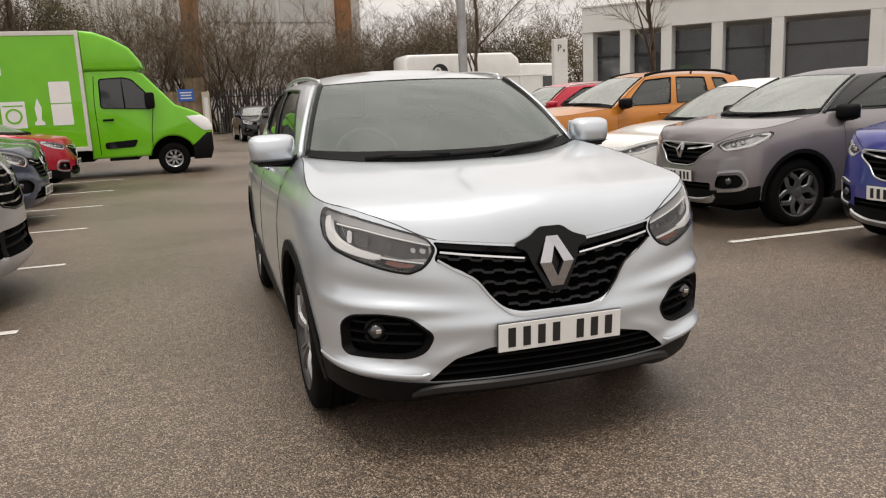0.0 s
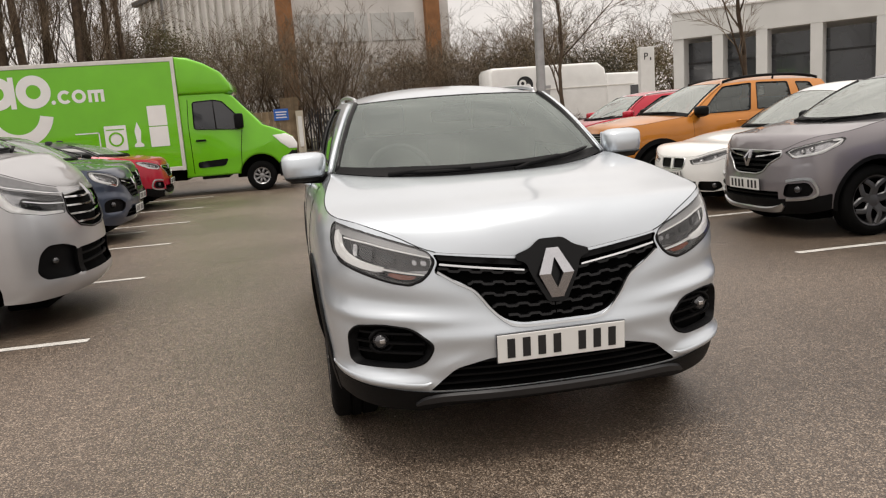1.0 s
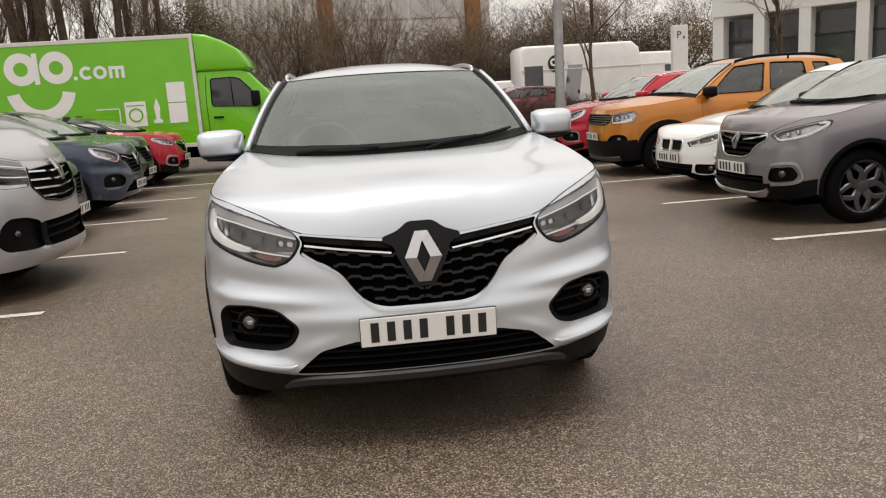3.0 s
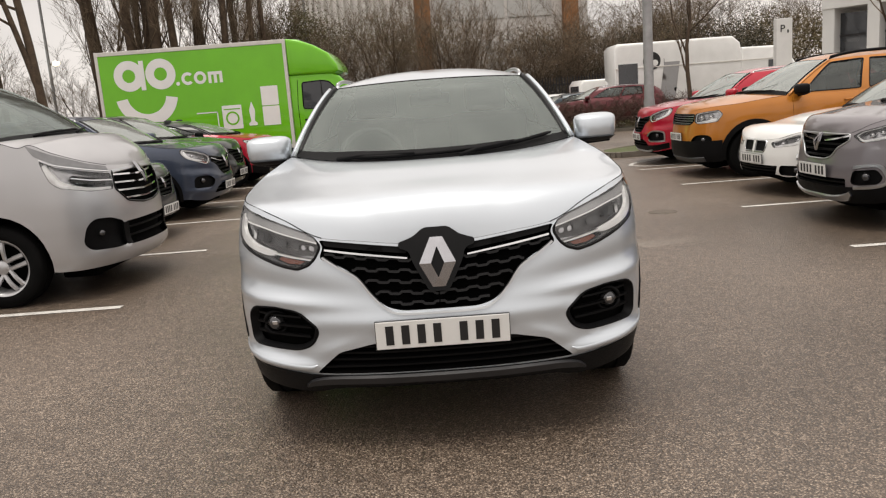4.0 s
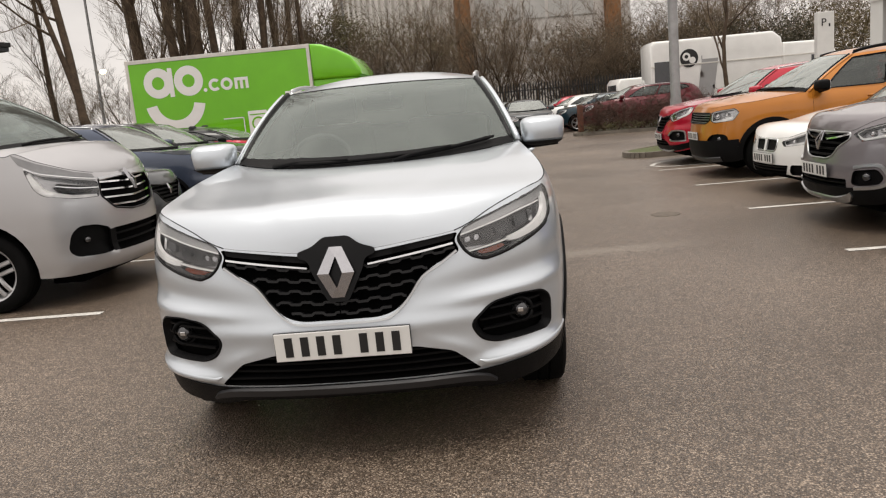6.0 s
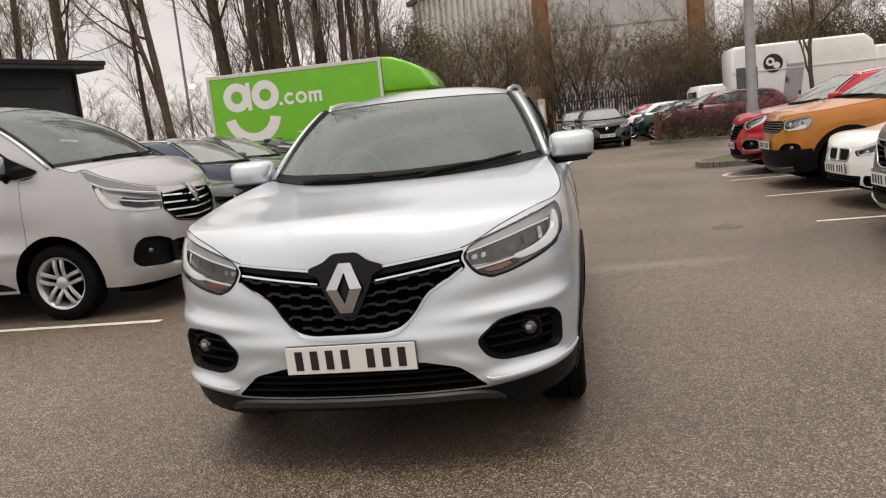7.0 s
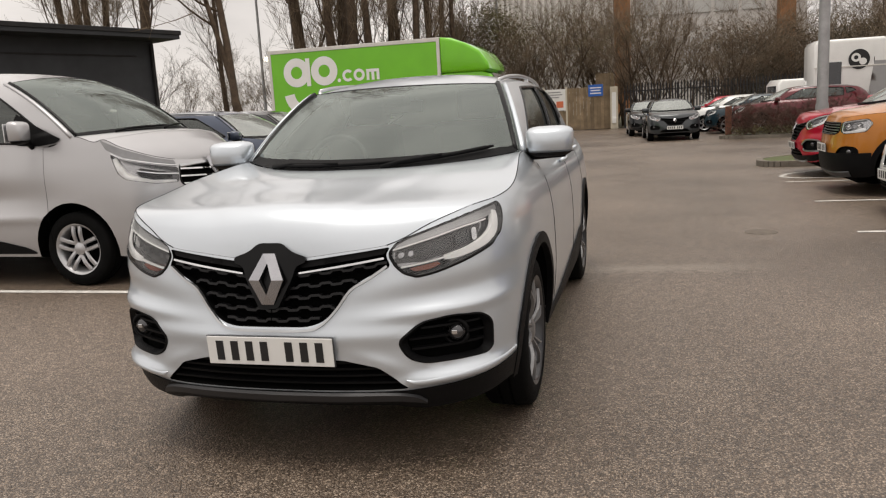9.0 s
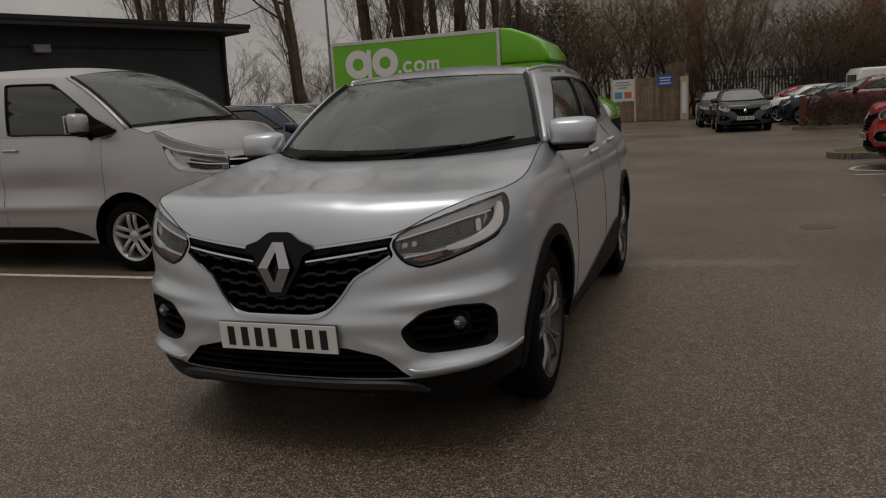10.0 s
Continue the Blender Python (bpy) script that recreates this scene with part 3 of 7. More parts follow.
def build_car(name, P, m, label, color, group=""):
    car = Car(P)
    body = thing(name, m, label, P.get("category", "car"), group)
    st = P.get("step", 0.06)
    L, hw = car.L, car.hw
    smax = car.smax
    # holes in the skin
    grille = car.loop(P["grille"], P.get("grille_r", 0.03))
    lamp_r = car.loop(P["lamp"], P.get("lamp_r", 0.03))
    lamp_l = np.array(mirrored(lamp_r))
    fog_r = car.loop(P["fog"], P.get("fog_round", 0.035), 6)
    fog_l = np.array(mirrored(fog_r))
    low = car.loop(P["intake"], 0.02)
    arches = []
    R = P["R"]
    for y in P["axles"]:
        cut = float(car.bottom(car.s_of_y(y))) - 0.001
        a = arch(car, y, R + P.get("gap", 0.05), R + 0.01, cut)
        arches.append(a)
    # outline with the arches cut from its lower edge
    ss = list(np.arange(0, smax, 0.08)) + [smax]
    right = []
    spans = [(a[0][0], a[-1][0], a) for a in arches]
    for s in ss:
        if not any(x0 - 0.02 <= s <= x1 + 0.02 for x0, x1, _ in spans):
            right.append((s, float(car.bottom(s))))
    for x0, x1, a in spans:
        right += [(x, max(z, float(car.bottom(x)))) for x, z in a]
    right.sort(key=lambda q: q[0])
    fixed = []
    for q in right:
        fixed.append(q)
    # arch points sorted by s keep their order as the arch is single valued but for its feet
    tops = [(s, float(car.top(s))) for s in list(np.arange(0, smax, 0.05)) + [smax]]
    outline = [(-s, z) for s, z in fixed[::-1]] + fixed[1:] + tops[::-1] + [(-s, z) for s, z in tops[1:]]
    outline[len(fixed) - 1] = (0.0, fixed[0][1])
    holes = [grille, lamp_r, lamp_l, fog_r, fog_l, low]
    v, f = fill(outline, holes, st, st * 0.7, P.get("fine"))
    piece("body", (car.at(v[:, 0], v[:, 1]), f, color), body)
    # rounded lips round the openings
    # hood
    sc = car.s_of_y(P["cowl"][0])
    s1 = P["hood_s"]
    front = sampled(car.at(np.linspace(-s1, s1, 41), car.top(np.abs(np.linspace(-s1, s1, 41)))))
    sr = np.linspace(s1, sc, 30)
    right_e = sampled(car.at(sr, car.top(sr)))
    left_e = sampled(car.at(-sr, car.top(sr)))
    corner = car.at(np.array([sc]), car.top(np.array([sc])))[0]
    cx_, cy_, cz_ = corner
    ycen, zcen = P["cowl"][1], P["cowl"][2]

    def cowl(t, dy=0.0, dz=0.0, inx=1.0):
        t = np.asarray(t, float)
        x = (2 * t - 1)
        q = np.abs(x) ** 2.4
        return np.stack([x * cx_ * inx, ycen + (cy_ - ycen) * q + dy, zcen + (cz_ - zcen) * q + dz], 1)

    v, f = coons(front, lambda t: cowl(t), left_e, right_e, 41, 25, (0, 0, P.get("hood_bulge", 0.03)))
    # the notch in the front edge fades out a hand's width up the bonnet
    us, vs_ = np.meshgrid(np.linspace(0, 1, 41), np.linspace(0, 1, 25))
    es = np.abs(np.linspace(-s1, s1, 41))
    dev = car.top(es) - (float(car.top(s1)) - 0.002)
    v[:, 2] -= (dev[None, :] * ((1 - vs_) - np.exp(-vs_ * 14))).ravel()
    if P.get("crease"):
        xs, depth = np.abs(v[:, 0].reshape(25, 41)), vs_
        ridge = np.clip((0.17 + 0.36 * depth - xs) / 0.07 + 0.5, 0, 1)
        v[:, 2] += (P["crease"] * ridge * ridge * (3 - 2 * ridge) * np.clip(depth * 6, 0, 1) * np.clip((1 - depth) * 5, 0, 1)).ravel()
    if P.get("dome"):
        v[:, 2] += (P["dome"] * np.exp(-((v[:, 0].reshape(25, 41) / 0.17) ** 2)) * (1 - np.exp(-vs_ * 18)) * np.exp(-vs_ * 5)).ravel()
    piece("bonnet", (v, f, color), body)
    v, f = merge(tube(car.at(np.linspace(-s1, s1, 41), car.top(np.abs(np.linspace(-s1, s1, 41))), -0.004), 0.0045, 5), tube(right_e(np.linspace(0, 1, 40)) - (0, 0, 0.002), 0.0026, 4), tube(left_e(np.linspace(0, 1, 40)) - (0, 0, 0.002), 0.0026, 4))
    piece("bonnet_gap", (v, f, VOID), body)
    # windscreen
    tx, ty, tz = P["screen"]
    crown = P.get("crown", 0.05)
    ybow = P.get("screen_bow", 0.10)

    def rooffront(t, k=1.0):
        t = np.asarray(t, float)
        x = 2 * t - 1
        q = np.abs(x) ** 2.2
        return np.stack([x * tx * k, ty - ybow * (1 - q), tz + crown * (1 - q)], 1)

    cb = np.array(cowl(np.array([0.0, 1.0]), 0.02, 0.0, 0.985))
    tb = np.array(rooffront(np.array([0.0, 1.0])))
    bow = np.array(P.get("pillar_bow", (0.0, 0.0, 0.03)))
    d0, d1 = line_between(cb[0], tb[0], bow * (-1, 1, 1)), line_between(cb[1], tb[1], bow)
    base_c = lambda t: cowl(t, 0.02, 0.0, 0.985)
    g_v, g_f = coons(base_c, rooffront, d0, d1, 25, 17, (0, -0.012, 0.012))
    ob = piece("windscreen", (g_v, facing(g_v, g_f, (0, L * 0.5, 0.6)), P.get("screen_glass", SKYVEIL)), body, "grey tinted windscreen glass")
    ob.visible_shadow = False
    if P.get("frit"):
        fu, fv = np.meshgrid(np.linspace(0.42, 0.58, 9), np.linspace(0.84, 0.985, 6))
        taper = 1 - 0.45 * (0.985 - fv) / 0.145
        q = coons_at(base_c, rooffront, d0, d1, (0.5 + (fu - 0.5) * taper).ravel(), fv.ravel(), (0, -0.012, 0.012)) + np.array([0, 0.006, -0.008])
        piece("sensor_patch", (q, [(j * 9 + i, j * 9 + i + 1, (j + 1) * 9 + i + 1, (j + 1) * 9 + i) for j in range(5) for i in range(8)], GLOSSBLACK), body, "black sensor patch behind the glass")
    # black band round the glass and the pillars
    for d, sg in ((d0, -1), (d1, 1)):
        p = d(np.linspace(0, 1, 16))
        v, f = tube(p + np.array([sg * 0.010, 0.014, -0.004]), np.linspace(0.018, 0.015, 16), 8)
        piece("pillar", (v, f, P.get("frame_mat") or color), body)
    bl = [tube(d(np.linspace(0, 1, 16)) + np.array([-sg * 0.026, -0.010, 0.004]), 0.015, 6) for d, sg in ((d0, -1), (d1, 1))]
    bl.append(tube(rooffront(np.linspace(0, 1, 25), 0.98) + (0, -0.004, -0.004), 0.007, 6))
    v, f = merge(*bl)
    piece("screen_seal", (v, f, GLOSSBLACK), body)
    t = np.linspace(0.01, 0.99, 25)
    a, b2, c = cowl(t, 0.0, 0.003, 0.985), cowl(t, 0.03, 0.018, 0.98), cowl(t, 0.085, 0.052, 0.955)
    v = np.concatenate([a, b2, c])
    f = [(j * 25 + i, j * 25 + i + 1, (j + 1) * 25 + i + 1, (j + 1) * 25 + i) for j in range(2) for i in range(24)]
    piece("cowl_panel", (v, f, PLASTIC), body)
    # roof
    ry, rz = P["roof_rear"]
    rear_x = P.get("roof_rear_x", tx * 0.94)
    def roofrear(t):
        t = np.asarray(t, float)
        x = 2 * t - 1
        return np.stack([x * rear_x, ry + 0.06 * (1 - x * x), rz + crown * (1 - np.abs(x) ** 2.2)], 1)

    rside_bow = np.array([P.get("roof_side_bow", 0.03), 0, P.get("roof_bow", 0.06)])
    e0 = line_between(rooffront(np.array([0.0]))[0], roofrear(np.array([0.0]))[0], rside_bow * (-1, 1, 1))
    e1 = line_between(rooffront(np.array([1.0]))[0], roofrear(np.array([1.0]))[0], rside_bow)
    v, f = coons(rooffront, roofrear, e0, e1, 25, 31)
    uu, vv = np.meshgrid(np.linspace(-1, 1, 25), np.linspace(-1, 1, 31))
    v[:, 2] += P.get("roof_rise", 0.02) * ((1 - np.abs(uu) ** 2.5) * (1 - np.abs(vv) ** 6)).ravel()
    piece("roof", (v, f, P.get("roof_mat") or color), body)
    # sides above the belt, with windows
    yend = P.get("glass_end", L - 0.45)
    se = car.s_of_y(yend)
    sb = np.linspace(sc, se, 40)
    for sg in (-1, 1):
        belt = sampled(car.at(sg * sb, car.top(sb)))
        roof_e = e1 if sg > 0 else e0
        bp, rp = belt(np.array([1.0]))[0], roof_e(np.array([1.0]))[0]
        back = line_between(bp, rp, (0, 0.03, 0.03))
        a_p = line_between(belt(np.array([0.0]))[0], roof_e(np.array([0.0]))[0], bow * (sg, 1, 1))
        wins = P["windows"]
        vs, fs = fill([(0, 0), (1, 0), (1, 1), (0, 1)], [rounded(w, 0.03) for w in wins], 0.045)
        out = np.array([sg * 0.02, 0, 0])
        piece("side_frame", (coons_at(belt, roof_e, a_p, back, vs[:, 0], vs[:, 1], out), fs, P.get("frame_mat") or color), body)
        for w in wins:
            vs, fs = fill(rounded(w, 0.03), [], 0.06)
            p = coons_at(belt, roof_e, a_p, back, vs[:, 0], vs[:, 1], out)
            p[:, 0] -= sg * 0.012
            ob = piece("side_window", (p, facing(p, fs, (0, L * 0.5, 0.6)), SIDEGLASS), body)
            ob.visible_shadow = False
            l = dense(rounded(w, 0.03), 0.06)
            p = coons_at(belt, roof_e, a_p, back, l[:, 0], l[:, 1], out)
            p[:, 0] -= sg * 0.004
            v, f = tube(p, 0.011, 5, closed=True)
            piece("window_trim", (v, f, P.get("trim", GLOSSBLACK)), body)
        if P.get("sail"):
            l = rounded(P["sail"], 0.02)
            vs, fs = fill(l, [], 0.05)
            p = coons_at(belt, roof_e, a_p, back, vs[:, 0], vs[:, 1], out)
            p[:, 0] += sg * 0.010
            piece("mirror_sail", (p, fs, PLASTIC), body, "black corner plate at the mirror")
        if P.get("rails"):
            tt = np.linspace(0.03, 0.97, 24)
            p = roof_e(tt) + np.array([-sg * 0.035, 0, 0.016])
            rail_h, rail_r = P.get("rail_size", (0.022, 0.012))
            p[:, 2] += rail_h * (1 - np.abs(2 * tt - 1) ** 4)
            v, f = tube(p, rail_r, 8)
            feet = []
            for k in (0, 12, 23):
                feet.append(tube([p[k] - (0, 0.02, 0.07), p[k] + (0, 0, 0.0)], [0.018, 0.012], 8))
            v, f = merge((v, f), *feet)
            piece("roof_rail", (v, f, P["rails"]), body)
    # tail
    tl = np.linspace(se, smax, 20)
    tail_c = np.concatenate([car.at(-tl, car.top(tl)), car.at(tl[::-1], car.top(tl[::-1]))[1:]])
    bl0, br0 = car.at(np.array([-se]), car.top(np.array([se])))[0], car.at(np.array([se]), car.top(np.array([se])))[0]
    v, f = coons(sampled(tail_c), roofrear, line_between(bl0, roofrear(np.array([0.0]))[0], (0, 0.03, 0.03)), line_between(br0, roofrear(np.array([1.0]))[0], (0, 0.03, 0.03)), 25, 13)
    piece("tailgate", (v, f, P.get("tail_mat") or color), body)
    # underside and wheel housings, their shade put into a near-black colour
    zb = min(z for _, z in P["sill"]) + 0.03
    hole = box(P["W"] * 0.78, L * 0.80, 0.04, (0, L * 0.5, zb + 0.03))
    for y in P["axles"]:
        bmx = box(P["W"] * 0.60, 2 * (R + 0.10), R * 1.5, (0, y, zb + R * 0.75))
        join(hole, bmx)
    # unseen low boxes, added to keep light off the ground underneath
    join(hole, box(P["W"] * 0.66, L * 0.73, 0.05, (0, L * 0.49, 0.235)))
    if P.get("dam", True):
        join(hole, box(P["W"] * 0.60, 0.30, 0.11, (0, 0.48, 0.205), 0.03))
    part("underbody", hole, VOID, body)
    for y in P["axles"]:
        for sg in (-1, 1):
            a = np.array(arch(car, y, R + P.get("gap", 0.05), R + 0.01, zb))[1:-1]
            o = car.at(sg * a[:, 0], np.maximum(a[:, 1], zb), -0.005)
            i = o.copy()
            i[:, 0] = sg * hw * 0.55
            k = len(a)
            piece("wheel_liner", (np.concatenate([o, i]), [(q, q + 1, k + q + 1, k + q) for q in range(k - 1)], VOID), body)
    if P.get("cladding"):
        for y in P["axles"]:
            cut = float(car.bottom(car.s_of_y(y))) + 0.01
            for sg in (-1, 1):
                g = P.get("gap", 0.05)
                c = P["cladding"]
                a_in = np.array(arch(car, y, R + g - 0.004, R + 0.01, cut))
                a_out = np.array(arch(car, y, R + g + c, R + 0.01, cut))
                k = len(a_in)
                rows = [car.at(sg * a_in[:, 0], a_in[:, 1], -0.02), car.at(sg * a_in[:, 0], a_in[:, 1], 0.010), car.at(sg * a_out[:, 0], a_out[:, 1], 0.010), car.at(sg * a_out[:, 0], a_out[:, 1], 0.0)]
                v = np.concatenate(rows)
                f = [(j * k + q, j * k + q + 1, (j + 1) * k + q + 1, (j + 1) * k + q) for j in range(3) for q in range(k - 1)]
                piece("arch_trim", (v, f, PLASTIC), body, sharp=40)
        s_a, s_b = car.s_of_y(P["axles"][0]) + R + 0.10, car.s_of_y(P["axles"][1]) - R - 0.10
        for sg in (-1, 1):
            zs = float(car.bottom(s_a))
            rise = P.get("sill_rise", 0.16)
            l = rounded([(sg * s_a, zs + 0.005), (sg * s_b, zs + 0.005), (sg * s_b, zs + rise), (sg * (s_b - 0.22), zs + rise), (sg * (s_a + 0.35), zs + 0.10), (sg * s_a, zs + 0.08)], 0.03)
            v, f = car.pad(l, 0.0, 0.008, 0.08)
            piece("sill_trim", (v, f, PLASTIC), body, sharp=40)
    if P.get("sill_guard"):
        y0, y1, h = P["sill_guard"]
        for sg in (-1, 1):
            sa, sb_ = car.s_of_y(y0), car.s_of_y(y1)
            za, zb_ = float(car.bottom(sa)), float(car.bottom(sb_))
            l = rounded([(sg * sa, za + 0.03), (sg * sb_, zb_ + 0.03), (sg * sb_, zb_ + h), (sg * (sa + 0.45), za + h), (sg * (sa + 0.12), za + h * 0.55)], 0.05)
            v, f = car.pad(l, 0.0, 0.008, 0.1)
            piece("sill_guard", (v, f, PLASTIC), body, "black plastic sill guard", sharp=40)
    # doors' gaps and handles
    for sg in (-1, 1):
        for y in P["doors"]:
            s = car.s_of_y(y)
            zz = np.linspace(float(car.bottom(s)) + 0.12, float(car.top(s)) - 0.01, 12)
            v, f = tube(car.at(np.full(12, sg * s), zz, 0.0), 0.0022, 4)
            piece("door_gap", (v, f, VOID), body)
        for y in P["doors"][1:]:
            s = car.s_of_y(y) - 0.14
            z = float(car.top(s)) - 0.12
            v, f = tube(car.at(sg * np.linspace(s - 0.09, s + 0.09, 8), np.full(8, z), np.array([0.008, 0.03, 0.036, 0.038, 0.038, 0.036, 0.03, 0.008])), 0.013, 6)
            piece("door_handle", (v, f, color), body)
    # mirrors
    my, mz, mw = P["mirror"]
    sm = car.s_of_y(my)
    for sg in (-1, 1):
        root = car.at(np.array([sg * sm]), car.top(np.array([sm])))[0]
        arm = new("door_mirror")
        arm.parent = body
        b = bmesh.new()
        bmesh.ops.create_icosphere(b, subdivisions=3, radius=1.0)
        for q in b.verts:
            x, y, z = q.co
            z = math.copysign(abs(z) ** P.get('mirror_sq', 0.46), z)
            x = math.copysign(abs(x) ** P.get('mirror_sq', 0.5), x)
            if y > 0:
                y *= 0.35
            q.co = (x * mw / 2 * (1.0 + 0.06 * z), y * 0.105 + sg * x * 0.02 * sg, z * P.get("mirror_h", 0.145) / 2)
        bmesh.ops.translate(b, verts=b.verts, vec=(root[0] + sg * (mw / 2 + P.get("mirror_out", 0.05)), root[1] + 0.02, mz))
        low_b = b.copy()
        bmesh.ops.bisect_plane(b, geom=b.verts[:] + b.edges[:] + b.faces[:], plane_co=(0, 0, mz - P.get("mirror_h", 0.145) * 0.24), plane_no=(sg * 0.10, 0, 1), clear_inner=False)
        part("mirror_shell", b, P.get("mirror_mat") or color, arm, smooth=True)
        for q in low_b.verts:
            q.co.z = min(q.co.z, mz - P.get("mirror_h", 0.145) * 0.33)
            q.co.y -= 0.004
            q.co.z -= 0.003
        part("mirror_base", low_b, PLASTIC, arm, smooth=True)
        b = box(mw * 0.86, 0.01, P.get("mirror_h", 0.145) * 0.8, (root[0] + sg * (mw / 2 + P.get("mirror_out", 0.05)), root[1] + 0.065, mz), 0.004)
        part("mirror_glass", b, CHROME, arm)
        v, f = tube([root + np.array([-sg * 0.03, 0.02, -0.01]), np.array([root[0] + sg * 0.05, root[1] + 0.01, mz - P.get("mirror_h", 0.145) * 0.44]), np.array([root[0] + sg * (mw * 0.9), root[1] + 0.0, mz - P.get("mirror_h", 0.145) * 0.46])], [0.030, 0.026, 0.012], 8)
        piece("mirror_foot", (v, f, PLASTIC), arm)
    # wheels
    for y, turn in zip(P["axles"], (P.get("steer", 0.0), 0.0)):
        for sg in (-1, 1):
            wheel(body, (sg * (hw - P.get("inset", 0.03) - P.get("tyre", 0.215) / 2), y, R), R, sg, P.get("tyre", 0.215), P["rim"], P["spokes"], P.get("face") or ALLOY, turn)
    # cabin
    b = box(hw * 1.62, 0.34, 0.16, (0, ycen + 0.42, zcen - 0.10), 0.05)
    box(hw * 1.5, L * 0.4, 0.03, (0, ty + 0.3, 0.42), 0.0, b)
    part("dashboard", b, DASH, body)
    for sx in (-1, 1):
        b = box(0.50, 0.13, 0.62, (sx * 0.36, ty + 0.30, zcen - 0.10), 0.05, None, Euler((radians(14), 0, 0)).to_matrix().to_4x4())
        box(0.27, 0.09, 0.19, (sx * 0.36, ty + 0.38, zcen + 0.30), 0.04, b)
        box(0.50, 0.5, 0.16, (sx * 0.36, ty + 0.05, zcen - 0.42), 0.05, b)
        part("seat", b, SEAT, body)
    b = box(hw * 1.4, 0.14, 0.55, (0, ty + 1.15, zcen - 0.10), 0.05, None, Euler((radians(14), 0, 0)).to_matrix().to_4x4())
    part("rear_bench", b, SEAT, body)
    ang = np.linspace(0, 2 * math.pi, 25)[:-1]
    cyl = np.stack([0.36 + 0.185 * np.cos(ang), ycen + 0.66 + 0.07 * np.sin(ang), zcen - 0.02 + 0.17 * np.sin(ang)], 1) * (P.get("drive", -1), 1, 1)
    v, f = tube(cyl, 0.016, 6, closed=True)
    piece("steering_wheel", (v, f, DASH), body)
    part("rear_view_mirror", box(0.24, 0.03, 0.07, (0, ty - ybow + 0.06, tz + crown - 0.12), 0.012), DASH, body)
    part("sensor_pod", box(0.14, 0.10, 0.06, (0, ty - ybow - 0.05, tz + crown - 0.085), 0.02), DASH, body)
    # wipers
    for x0, v0, x1, v1, px in P.get("wipers", ((-0.44, 0.016, 0.26, 0.040, -0.50), (0.20, 0.018, 0.66, 0.075, 0.14))):
        flip = -P.get("drive", -1) * hw / 0.918
        tq = np.linspace(0, 1, 11)
        us = 0.5 + flip * (x0 + (x1 - x0) * tq) / (2 * cx_)
        p = coons_at(base_c, rooffront, d0, d1, us, v0 + (v1 - v0) * tq, None) + np.array([0, -0.020, 0.014])
        blade = tube(p, np.r_[0.006, np.full(9, 0.0105), 0.006], 5)
        q0 = coons_at(base_c, rooffront, d0, d1, np.array([0.5 + flip * px / (2 * cx_)]), np.array([0.004]), None)[0] + np.array([0, -0.03, 0.008])
        q1 = p[5] + np.array([0, -0.012, 0.008])
        arm_w = tube([q0, q0 * 0.7 + q1 * 0.3 + (0, -0.008, 0.010), q1], [0.014, 0.010, 0.006], 5)
        v, f = merge(blade, arm_w)
        piece("wiper", (v, f, PLASTIC), body)
    P["face_on"](car, body, color, P, dict(grille=grille, lamp_r=lamp_r, lamp_l=lamp_l, fog_r=fog_r, fog_l=fog_l, low=low))
    return body


def lamp_unit(car, body, loop, side, P):
    """A headlamp: recessed housing, projector, light guide, turn light and clear cover."""
    lamp = new("headlamp")
    lamp.parent = body
    v, f = car.bowl(loop, P.get("lamp_depth", 0.055), 0.035)
    piece("lamp_housing", (v, f, P.get("lamp_mat") or LAMPCHROME), lamp, sharp=50)
    k = side
    guide = [(k * a, b) for a, b in P["guide"]]
    v, f = car.strip(guide, P.get("guide_w", 0.026), -0.016, 0.012)
    piece("light_guide", (v, f, LAMPWHITE), lamp, "white light guide", sharp=50)
    if P.get("lamp_ring", True):
        l = dense(np.array(loop), 0.04)
        l = l.mean(0) + (l - l.mean(0)) * 0.90
        v, f = tube(car.at(l[:, 0], l[:, 1], -0.014), P.get("ring_r", 0.008), 5, closed=True)
        piece("lamp_ring", (v, f, LAMPWHITE), lamp, "white inner rim of the lamp")
    if P.get("mask"):
        v, f = car.pad(car.loop([(k * a, b) for a, b in P["mask"]], 0.015), -0.05, -0.040, 0.04)
        piece("lamp_mask", (v, f, P.get("mask_mat", LAMPBODY)), lamp, "dark inner mask of the lamp", sharp=50)
    for a, b, r in P["projectors"]:
        c = car.at(np.array([k * a]), np.array([b]), -0.045)[0]
        bm = bmesh.new()
        bmesh.ops.create_uvsphere(bm, u_segments=18, v_segments=10, radius=r)
        bmesh.ops.translate(bm, verts=bm.verts, vec=c)
        part("projector_lens", bm, REFLECT, lamp, smooth=True)
    if P.get("turn"):
        l = car.loop([(k * a, b) for a, b in P["turn"]], 0.012)
        v, f = car.pad(l, -0.05, -0.012, 0.03)
        piece("turn_light", (v, f, AMBER), lamp, "amber turn light", sharp=50)
    v, f = car.panel(loop, 0.002, 0.04)
    ob = piece("lamp_cover", (v, facing(v, f, (0, car.L * 0.4, 0.6)), LENS), lamp, "clear lamp cover")
    ob.visible_shadow = False
    l = dense(np.array(loop), 0.05)
    v, f = tube(car.at(l[:, 0], l[:, 1], -0.002), 0.0026, 5, closed=True)
    piece("lamp_seal", (v, f, GLOSSBLACK), lamp)
    return lamp


